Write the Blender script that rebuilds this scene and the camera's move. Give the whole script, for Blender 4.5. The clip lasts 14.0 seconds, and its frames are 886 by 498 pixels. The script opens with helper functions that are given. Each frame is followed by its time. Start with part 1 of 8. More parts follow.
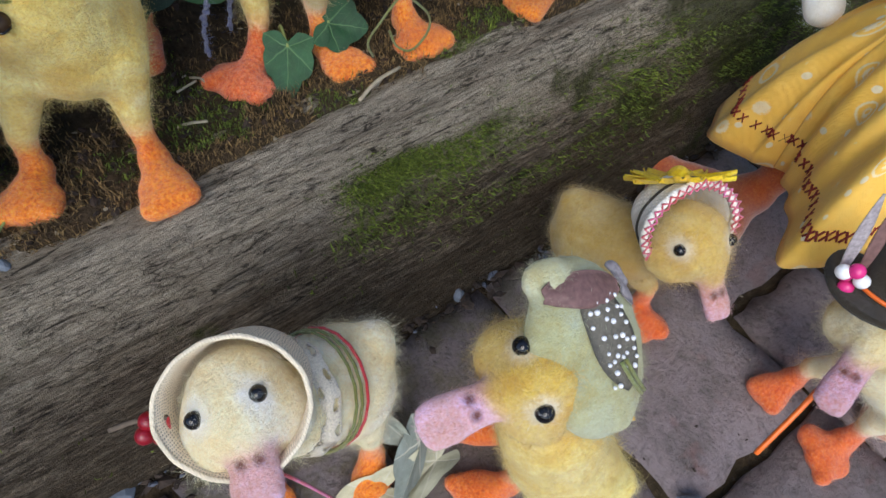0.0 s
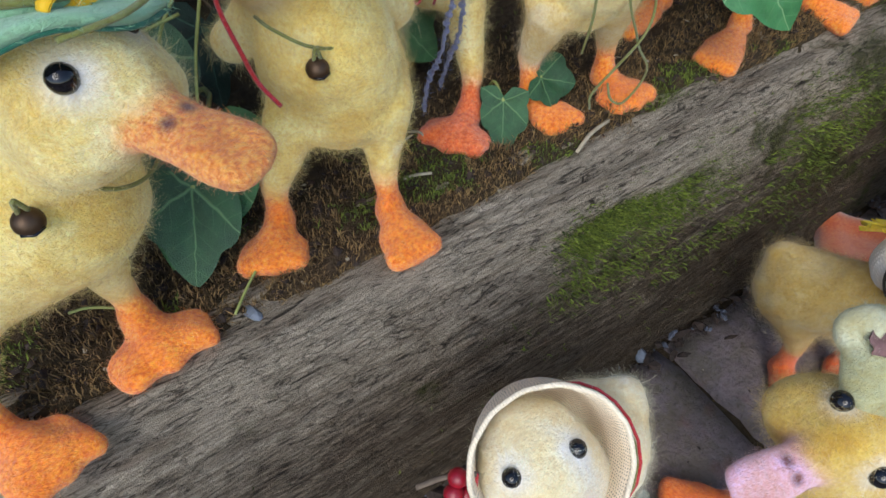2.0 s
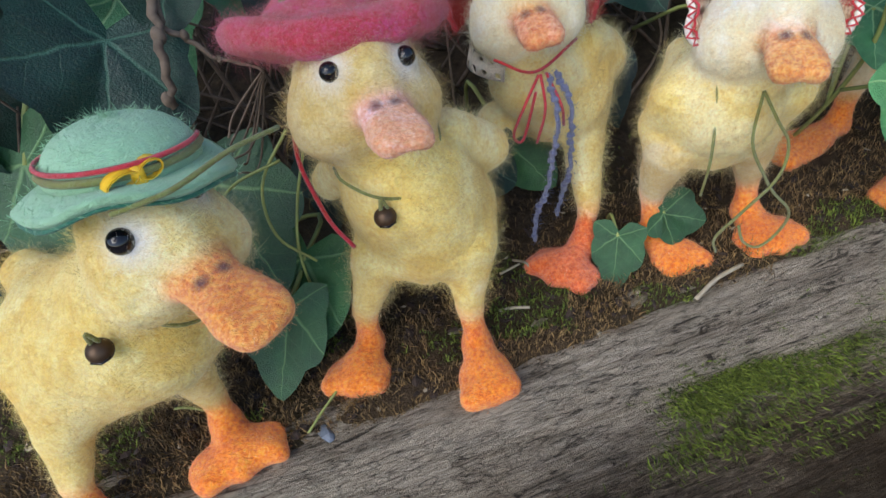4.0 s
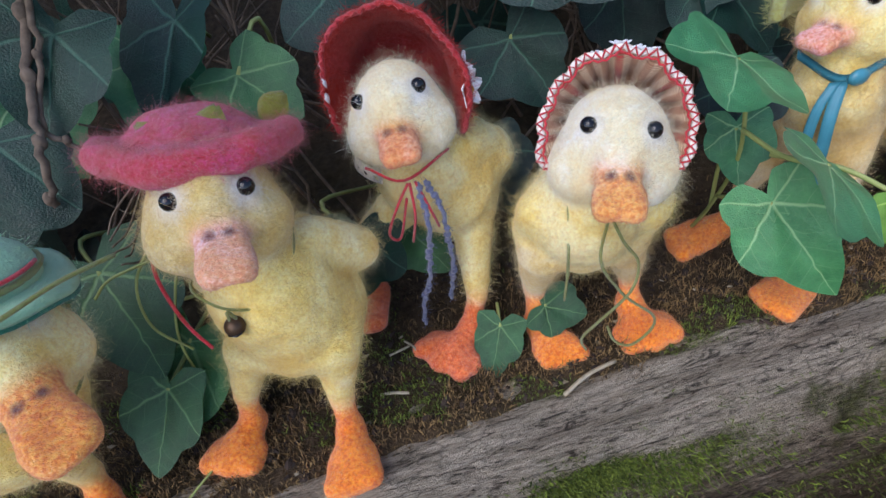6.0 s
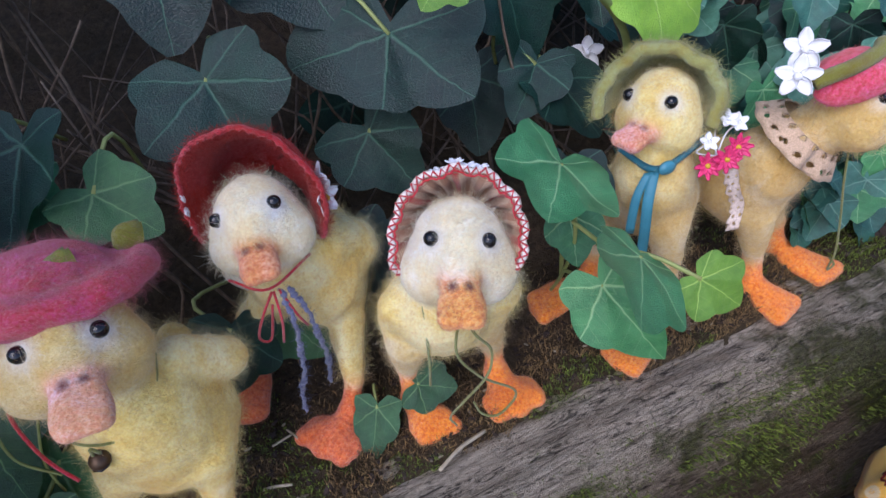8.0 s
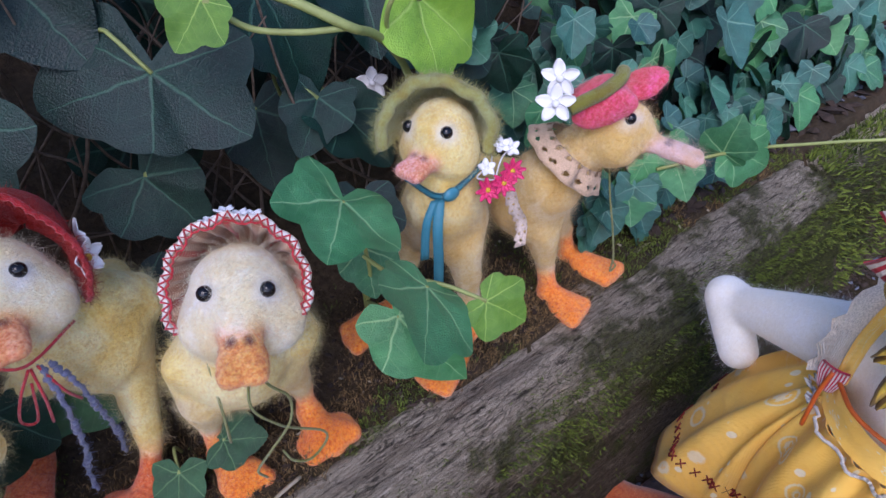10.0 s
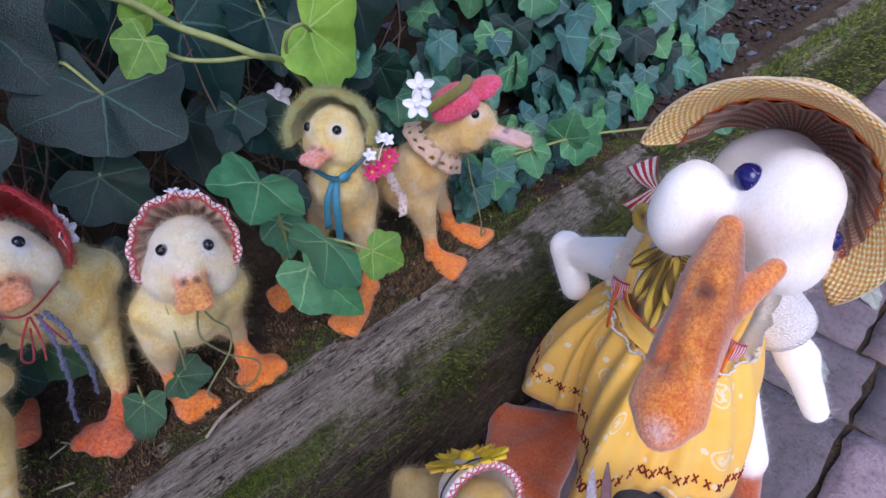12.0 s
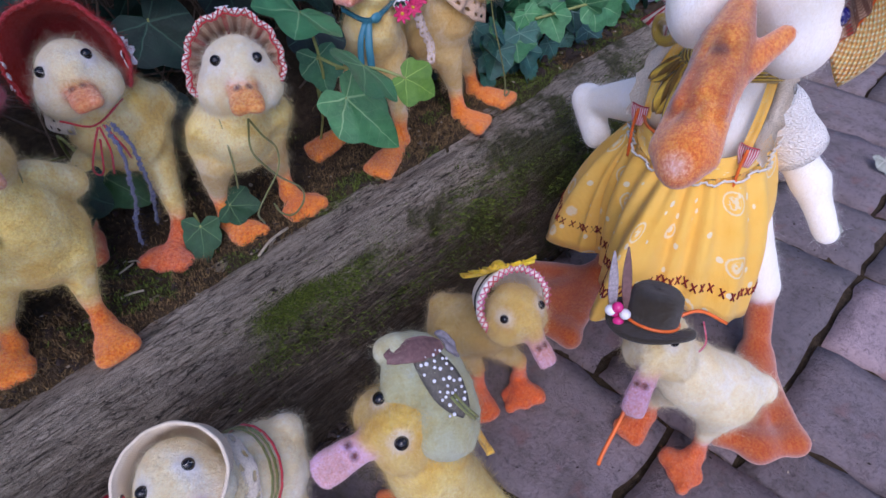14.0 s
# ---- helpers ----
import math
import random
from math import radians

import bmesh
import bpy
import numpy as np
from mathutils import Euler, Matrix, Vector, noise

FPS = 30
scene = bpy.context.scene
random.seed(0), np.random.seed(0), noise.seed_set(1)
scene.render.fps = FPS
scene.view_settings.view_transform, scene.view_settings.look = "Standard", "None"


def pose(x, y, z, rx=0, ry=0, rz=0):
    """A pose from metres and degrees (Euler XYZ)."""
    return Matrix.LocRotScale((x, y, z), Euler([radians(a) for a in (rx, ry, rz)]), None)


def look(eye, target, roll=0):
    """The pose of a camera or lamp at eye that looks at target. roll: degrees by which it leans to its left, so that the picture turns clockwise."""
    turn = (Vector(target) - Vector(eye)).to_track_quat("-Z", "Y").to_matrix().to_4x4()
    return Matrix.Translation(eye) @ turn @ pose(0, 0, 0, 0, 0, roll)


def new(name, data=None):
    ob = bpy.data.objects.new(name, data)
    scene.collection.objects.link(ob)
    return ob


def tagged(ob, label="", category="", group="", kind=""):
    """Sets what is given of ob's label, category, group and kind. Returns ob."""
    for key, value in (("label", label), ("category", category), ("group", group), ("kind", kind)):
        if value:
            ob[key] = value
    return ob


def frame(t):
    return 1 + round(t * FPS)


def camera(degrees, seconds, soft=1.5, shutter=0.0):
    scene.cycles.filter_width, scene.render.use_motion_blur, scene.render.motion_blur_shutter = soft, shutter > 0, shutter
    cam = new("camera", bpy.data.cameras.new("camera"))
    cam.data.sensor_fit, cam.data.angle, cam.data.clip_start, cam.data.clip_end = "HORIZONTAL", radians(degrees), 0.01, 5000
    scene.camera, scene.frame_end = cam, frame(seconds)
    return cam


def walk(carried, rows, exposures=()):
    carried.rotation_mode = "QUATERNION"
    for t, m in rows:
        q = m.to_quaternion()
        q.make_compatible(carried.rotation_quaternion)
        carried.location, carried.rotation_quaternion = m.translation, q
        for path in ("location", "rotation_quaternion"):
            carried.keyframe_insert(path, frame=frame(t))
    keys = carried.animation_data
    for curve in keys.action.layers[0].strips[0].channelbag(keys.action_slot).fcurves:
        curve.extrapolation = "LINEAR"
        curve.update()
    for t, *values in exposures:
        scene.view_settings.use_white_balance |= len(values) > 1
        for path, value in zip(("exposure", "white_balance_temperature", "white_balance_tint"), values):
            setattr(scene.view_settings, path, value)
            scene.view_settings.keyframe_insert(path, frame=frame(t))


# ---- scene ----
cam = camera(70.6, 14.0, 1.5)
PATH = [
    (0, (0.144, 0.165, 0.449), (0.869, 0.999, -1.218), 5.5),
    (0.5, (0.116, 0.16, 0.432), (0.831, 1.003, -1.234), 4.7),
    (1, (0.075, 0.183, 0.426), (0.746, 1.08, -1.23), 2.8),
    (1.5, (0.051, 0.208, 0.421), (0.727, 1.199, -1.18), 1.3),
    (2, (0.049, 0.23, 0.429), (0.794, 1.274, -1.105), 1.1),
    (2.5, (0.057, 0.239, 0.44), (0.798, 1.336, -1.059), 0.2),
    (3, (0.086, 0.235, 0.437), (0.696, 1.478, -1.006), -4.8),
    (3.2, (0.09, 0.234, 0.433), (0.579, 1.562, -0.98), -8.7),
    (5.3, (0.179, 0.218, 0.465), (0.366, 1.739, -0.821), -10.7),
    (5.5, (0.187, 0.219, 0.467), (0.377, 1.739, -0.82), -10.6),
    (6, (0.195, 0.222, 0.477), (0.465, 1.723, -0.816), -9.3),
    (6.5, (0.205, 0.221, 0.486), (0.542, 1.703, -0.815), -8.8),
    (7, (0.212, 0.223, 0.497), (0.595, 1.697, -0.8), -8.4),
    (7.2, (0.215, 0.223, 0.503), (0.627, 1.691, -0.791), -8.0),
    (9.3, (0.247, 0.218, 0.534), (1.032, 1.567, -0.716), -4.1),
    (9.5, (0.25, 0.219, 0.533), (1.066, 1.55, -0.717), -3.6),
    (10, (0.263, 0.213, 0.53), (1.235, 1.411, -0.744), -0.6),
    (10.5, (0.267, 0.197, 0.531), (1.347, 1.287, -0.752), 1.5),
    (11, (0.248, 0.163, 0.555), (1.368, 1.237, -0.707), 1.7),
    (11.5, (0.221, 0.127, 0.577), (1.357, 1.195, -0.675), 1.4),
    (12, (0.204, 0.099, 0.586), (1.345, 1.162, -0.666), 0.6),
    (12.5, (0.185, 0.068, 0.578), (1.319, 1.117, -0.692), -0.4),
    (13, (0.162, 0.049, 0.567), (1.278, 1.096, -0.721), -1.1),
    (13.5, (0.143, 0.043, 0.546), (1.22, 1.09, -0.774), -1.7),
    (14, (0.124, 0.04, 0.526), (1.166, 1.084, -0.825), -2.0),
]
EXPOSURES = [(0, 0.66, 6250, 9), (3, 0.88, 6300, 10), (6.5, 0.84, 5900, 18), (9.5, 0.64, 5700, 27), (12, 0.46, 5650, 30), (14, 0.28, 5600, 31)]
walk(cam, [(t, look(eye, target, roll)) for t, eye, target, roll in PATH], EXPOSURES)

# ---- light: open shade in a garden, soft sky and a weak broad sun ----
world = bpy.data.worlds.new("sky")
scene.world = world
world.use_nodes = True
_wn = world.node_tree.nodes
_sky = _wn.new("ShaderNodeTexSky")
_sky.sky_type = "NISHITA"
_sky.sun_disc = False
_sky.sun_elevation, _sky.sun_rotation = radians(46), radians(228)
_wn["Background"].inputs["Strength"].default_value = 0.14
world.node_tree.links.new(_sky.outputs[0], _wn["Background"].inputs["Color"])
sun_data = bpy.data.lights.new("sun", "SUN")
sun_data.energy, sun_data.angle, sun_data.color = 1.9, radians(42), (1.0, 0.95, 0.88)
sun = new("sun", sun_data)
sun.matrix_world = look((-0.85, -0.60, 1.55), (0.15, 0.3, 0.15))

# ---- materials ----
def rgb(r, g, b):
    """Linear colour from everyday 0-255 values."""
    f = lambda c: c / 12.92 if c <= 0.04045 else ((c + 0.055) / 1.055) ** 2.4
    return (f(r / 255), f(g / 255), f(b / 255), 1.0)


class Nodes:
    """A small helper to write node trees in short lines."""
    def __init__(self, name):
        self.mat = bpy.data.materials.new(name)
        self.mat.use_nodes = True
        self.t = self.mat.node_tree
        self.bsdf = self.t.nodes["Principled BSDF"]

    def n(self, kind, **kw):
        node = self.t.nodes.new(kind)
        for k, v in kw.items():
            if k in node.inputs:
                self.put(node.inputs[k], v)
            else:
                self.option(node, k, v)
        return node

    @staticmethod
    def option(node, k, v):
        if k == "data_type":
            node.data_type = v
        elif k == "blend_type":
            node.blend_type = v
        elif k == "operation":
            node.operation = v
        elif k == "attribute_name":
            node.attribute_name = v
        elif k == "uv_map":
            node.uv_map = v
        elif k == "bands_direction":
            node.bands_direction = v
        elif k == "feature":
            node.feature = v
        else:
            raise KeyError(k)

    def put(self, socket, v):
        if isinstance(v, bpy.types.NodeSocket):
            self.t.links.new(v, socket)
        else:
            socket.default_value = v

    def coord(self, scale=(1, 1, 1), rot=(0, 0, 0), kind="Object"):
        c = self.n("ShaderNodeTexCoord")
        m = self.n("ShaderNodeMapping", Vector=c.outputs[kind], Scale=scale, Rotation=rot)
        return m.outputs[0]

    def noise(self, vec, scale, detail=3.0, rough=0.55, dist=0.0):
        return self.n("ShaderNodeTexNoise", Vector=vec, Scale=scale, Detail=detail, Roughness=rough, Distortion=dist).outputs["Fac"]

    def ramp(self, fac, *stops):
        r = self.n("ShaderNodeValToRGB", Fac=fac)
        el = r.color_ramp.elements
        while len(el) < len(stops):
            el.new(0.5)
        for e, (p, c) in zip(el, stops):
            e.position, e.color = p, c if len(c) == 4 else (*c, 1)
        return r.outputs["Color"]

    def mix(self, fac, a, b, how="MIX"):
        m = self.n("ShaderNodeMix", data_type="RGBA", blend_type=how)
        self.put(m.inputs[0], fac), self.put(m.inputs[6], a), self.put(m.inputs[7], b)
        return m.outputs[2]

    def math(self, op, a, b=0.0, c=0.0):
        m = self.n("ShaderNodeMath", operation=op)
        for s, v in zip(m.inputs, (a, b, c)):
            self.put(s, v)
        return m.outputs[0]

    def maprange(self, v, a, b, c=0.0, d=1.0):
        m = self.n("ShaderNodeMapRange")
        for s, x in zip(("Value", "From Min", "From Max", "To Min", "To Max"), (v, a, b, c, d)):
            self.put(m.inputs[s], x)
        return m.outputs[0]

    def bump(self, height, strength, distance, below=None):
        b = self.n("ShaderNodeBump", Height=height, Strength=strength, Distance=distance)
        if below is not None:
            self.put(b.inputs["Normal"], below)
        return b.outputs[0]

    def out(self, color, rough=0.8, normal=None, **kw):
        self.put(self.bsdf.inputs["Base Color"], color)
        self.put(self.bsdf.inputs["Roughness"], rough)
        if normal is not None:
            self.put(self.bsdf.inputs["Normal"], normal)
        for k, v in kw.items():
            self.put(self.bsdf.inputs[k.replace("_", " ")], v)
        return self.mat


def felt(name, color=None, sheen=0.35, lumps=1.0):
    """Wool felt: matted short fibres, slightly lumpy; its colour may come from the mesh."""
    m = Nodes(name)
    v = m.coord()
    base = m.n("ShaderNodeAttribute", attribute_name="wool").outputs["Color"] if color is None else color
    big = m.noise(v, 42, 4, 0.6, 0.6)
    fine = m.noise(m.coord((1, 1, 0.35)), 900, 4, 0.7, 1.2)
    mid = m.noise(v, 300, 4, 0.65, 1.5)
    col = m.n("ShaderNodeSeparateColor", Color=base).outputs
    hue = m.math("DIVIDE", col[1], m.math("ADD", col[0], 0.001))
    dyed = m.maprange(m.math("DIVIDE", col[2], m.math("ADD", col[0], 0.001)), 0.92, 0.38, 0.08, 1.0)
    fleck = m.maprange(hue, 0.62, 0.45, 0.0, 1.0)
    base = m.mix(dyed, base, m.ramp(big, (0.34, (0.94, 0.80, 0.46)), (0.5, (1.0, 0.97, 0.86)), (0.66, (1.06, 1.12, 1.42))), "MULTIPLY")
    base = m.mix(dyed, base, m.ramp(mid, (0.3, (0.86, 0.74, 0.54)), (0.5, (1.0, 1.0, 0.97)), (0.7, (1.08, 1.16, 1.32))), "MULTIPLY")
    base = m.mix(1.0, base, m.ramp(fine, (0.3, (0.90, 0.88, 0.84)), (0.65, (1.06, 1.06, 1.07))), "MULTIPLY")
    spots = m.noise(v, 520, 3, 0.6, 0.6)
    base = m.mix(fleck, base, m.ramp(spots, (0.36, (0.84, 0.58, 0.5)), (0.48, (1, 1, 1)), (0.62, (1.08, 1.5, 1.9))), "MULTIPLY")
    n = m.bump(m.noise(v, 120, 4, 0.6, 0.8), 0.34 * lumps, 0.0036)
    n = m.bump(m.noise(m.coord((0.4, 1, 1), (0.4, 0.3, 0.7)), 430, 4, 0.65, 2.6), min(0.6, 0.6 * lumps), 0.0022, n)
    n = m.bump(fine, min(0.4, 0.5 * lumps), 0.0013, n)
    return m.out(base, 0.95, n, Sheen_Weight=sheen, Sheen_Roughness=0.6, Specular_IOR_Level=0.05)


def cloth(name, color, weave=2200, dark=0.75, rough=0.9):
    """Plain woven cloth with visible threads."""
    m = Nodes(name)
    v = m.coord()
    w1 = m.n("ShaderNodeTexWave", Vector=v, Scale=weave / 6.28, Distortion=1.5, Detail=1.0).outputs["Fac"]
    w2 = m.n("ShaderNodeTexWave", Vector=v, Scale=weave / 6.28, Distortion=1.5, Detail=1.0, bands_direction="Z").outputs["Fac"]
    w = m.math("MULTIPLY", w1, w2)
    big = m.noise(v, 45, 3)
    c = m.mix(w, tuple(x * dark for x in color[:3]) + (1,), color)
    c = m.mix(1.0, c, m.ramp(big, (0.3, (0.85, 0.85, 0.84)), (0.7, (1.06, 1.06, 1.06))), "MULTIPLY")
    return m.out(c, rough, m.bump(w, 0.5, 0.0006), Sheen_Weight=0.15, Specular_IOR_Level=0.15)


def plain(name, color, rough=0.5, metal=0.0, var=0.2, scale=120.0, bump=0.15):
    """A painted, plastic, metal or glassy small part with slight unevenness."""
    m = Nodes(name)
    v = m.coord()
    k = m.noise(v, scale, 4)
    c = m.mix(1.0, color, m.ramp(k, (0.3, (1 - var,) * 3), (0.7, (1 + var * 0.4,) * 3)), "MULTIPLY")
    return m.out(c, rough, m.bump(k, bump, 0.001), Metallic=metal)


WOOL = felt("felted_wool")
WHITE_WOOL = felt("soft_white_wool", None, 0.6, 0.22)
EYE_BLACK = plain("black_glass_bead", (0.004, 0.004, 0.006, 1), 0.08, bump=0.0)
EYE_BLUE = plain("blue_glass_bead", (0.012, 0.012, 0.12, 1), 0.08, bump=0.0)


def wood_material():
    """Old sleeper timber: fibrous grey grain, dark checks, silvered where it is worn, brown and damp low down; light
    and shade are painted into both.
    """
    m = Nodes("weathered_wood")
    pos = m.n("ShaderNodeSeparateXYZ", Vector=m.n("ShaderNodeNewGeometry").outputs["Position"]).outputs
    grain = m.noise(m.coord((1, 9, 9)), 40, 9, 0.78, 1.0)
    fibre = m.noise(m.coord((1, 8, 8)), 75, 7, 0.75, 0.8)
    lines = m.noise(m.coord((1.0, 6.5, 6.5)), 34, 8, 0.8, 1.4)
    check = m.n("ShaderNodeTexVoronoi", Vector=m.coord((1.0, 4.5, 4.5), (0.0, 0.08, 0.08)), Scale=70.0, feature="DISTANCE_TO_EDGE", Randomness=1.0).outputs["Distance"]
    blotch = m.noise(m.coord((0.7, 1.6, 1.6)), 10, 5, 0.6)
    fine = m.noise(m.coord((1, 3, 3)), 420, 4, 0.75)
    c = m.ramp(grain, (0.3, rgb(46, 39, 33)), (0.45, rgb(108, 96, 82)), (0.58, rgb(148, 135, 118)), (0.76, rgb(190, 178, 160)))
    c = m.mix(1.0, c, m.ramp(fibre, (0.36, (0.45, 0.43, 0.4)), (0.5, (1.05, 1.05, 1.05)), (0.64, (1.5, 1.49, 1.46))), "MULTIPLY")
    c = m.mix(1.0, c, m.ramp(fine, (0.3, (0.55,) * 3), (0.6, (1.15,) * 3)), "MULTIPLY")
    c = m.mix(m.maprange(blotch, 0.45, 0.75, 0.0, 0.55), c, m.mix(1.0, rgb(112, 93, 74), m.ramp(fibre, (0.3, (0.5,) * 3), (0.7, (1.3,) * 3)), "MULTIPLY"))
    # silvered, worn upper edge, taken paler with height to stand for skylight
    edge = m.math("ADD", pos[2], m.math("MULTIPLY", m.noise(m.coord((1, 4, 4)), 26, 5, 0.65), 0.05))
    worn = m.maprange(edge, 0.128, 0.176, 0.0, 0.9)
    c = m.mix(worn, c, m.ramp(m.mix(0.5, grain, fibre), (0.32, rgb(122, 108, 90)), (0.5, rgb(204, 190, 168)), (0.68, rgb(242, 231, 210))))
    c = m.mix(m.maprange(lines, 0.40, 0.48, 0.85, 0.0), c, rgb(34, 29, 25))
    c = m.mix(m.math("MULTIPLY", m.maprange(check, 0.0, 0.07, 0.6, 0.0), m.maprange(blotch, 0.35, 0.6, 0.2, 1.0)), c, rgb(40, 34, 29))
    # damp brown algae with painted shade, low on the upright face, wider along sleeper
    reach = m.maprange(pos[0], 0.30, 0.75, 0.075, 0.140)
    low = m.math("SUBTRACT", reach, m.math("ADD", pos[2], m.math("MULTIPLY", m.math("SUBTRACT", m.noise(m.coord((1, 2, 2)), 22, 5, 0.65), 0.5), 0.07)))
    damp = m.maprange(low, -0.012, 0.03, 0.0, 0.62)
    c = m.mix(damp, c, m.mix(1.0, m.ramp(m.noise(m.coord((1, 3, 3)), 150, 5, 0.7), (0.3, rgb(52, 44, 35)), (0.55, rgb(94, 80, 63)), (0.75, rgb(138, 122, 98))), m.ramp(fibre, (0.3, (0.6,) * 3), (0.7, (1.25,) * 3)), "MULTIPLY"))
    # mossy stain
    moss = m.noise(m.coord(), 16, 5, 0.65)
    grow = m.maprange(pos[0], 0.22, 0.75, -0.13, 0.13)
    band = m.math("ADD", m.maprange(pos[2], 0.02, 0.10, -0.12, 0.03), m.maprange(pos[2], 0.140, 0.158, 0.0, -0.12))
    f = m.maprange(m.math("ADD", moss, m.math("ADD", grow, band)), 0.50, 0.60, 0.0, 0.8)
    c = m.mix(f, c, m.ramp(m.noise(m.coord(), 300, 3), (0.3, rgb(30, 36, 12)), (0.7, rgb(86, 94, 36))))
    n = m.bump(grain, 1.0, 0.014)
    n = m.bump(m.math("MINIMUM", lines, 0.5), 1.0, 0.014, n)
    n = m.bump(m.math("MINIMUM", check, 0.12), 0.6, 0.008, n)
    n = m.bump(fibre, 0.9, 0.004, n)
    n = m.bump(fine, 0.5, 0.0015, n)
    return m.out(c, 0.93, n, Specular_IOR_Level=0.15)


def soil_material(name="damp_soil", a=(54, 45, 34), b=(124, 104, 78)):
    m = Nodes(name)
    v = m.coord()
    k = m.noise(v, 160, 8, 0.72)
    big = m.noise(v, 14, 4)
    c = m.ramp(k, (0.3, rgb(*a)), (0.6, rgb(*[(x + y) // 2 for x, y in zip(a, b)])), (0.8, rgb(*b)))
    c = m.mix(m.maprange(big, 0.4, 0.7, 0, 0.6), c, rgb(46, 44, 26))
    return m.out(c, 0.95, m.bump(k, 1.0, 0.006), Specular_IOR_Level=0.2)


def paver_material(name="worn_clay_paver", shade=(1, 1, 1)):
    m = Nodes(name)
    v = m.coord(kind="Object")
    rnd = m.n("ShaderNodeObjectInfo").outputs["Random"]
    c = m.ramp(rnd, (0.0, rgb(122, 112, 112)), (0.4, rgb(138, 124, 126)), (0.7, rgb(150, 132, 130)), (1.0, rgb(128, 122, 128)))
    c = m.mix(1.0, c, (*shade, 1), "MULTIPLY")
    pits = m.noise(v, 150, 8, 0.78, 0.6)
    stain = m.noise(v, 22, 5, 0.6)
    c = m.mix(1.0, c, m.ramp(pits, (0.34, (0.46, 0.45, 0.44)), (0.49, (1, 1, 1)), (0.75, (1.12, 1.1, 1.1))), "MULTIPLY")
    c = m.mix(m.maprange(stain, 0.5, 0.7, 0, 0.55), c, rgb(84, 78, 72))
    red = m.maprange(m.noise(v, 30, 3), 0.6, 0.7, 0, 0.35)
    c = m.mix(red, c, rgb(140, 92, 84))
    pos = m.n("ShaderNodeSeparateXYZ", Vector=m.n("ShaderNodeNewGeometry").outputs["Position"]).outputs
    alg = m.math("MULTIPLY", m.maprange(pos[1], 0.15, 0.33, 0.0, 1.0), m.maprange(m.noise(v, 40, 5, 0.7), 0.42, 0.6, 0.1, 0.8))
    alg = m.math("MULTIPLY", alg, m.maprange(pos[0], 0.15, 0.55, 1.0, 0.45))
    c = m.mix(alg, c, rgb(98, 92, 54))
    n = m.bump(pits, 1.0, 0.004)
    n = m.bump(m.n("ShaderNodeTexVoronoi", Vector=v, Scale=330.0).outputs["Distance"], 0.25, 0.002, n)
    return m.out(c, m.maprange(stain, 0.3, 0.7, 0.65, 0.9), n)


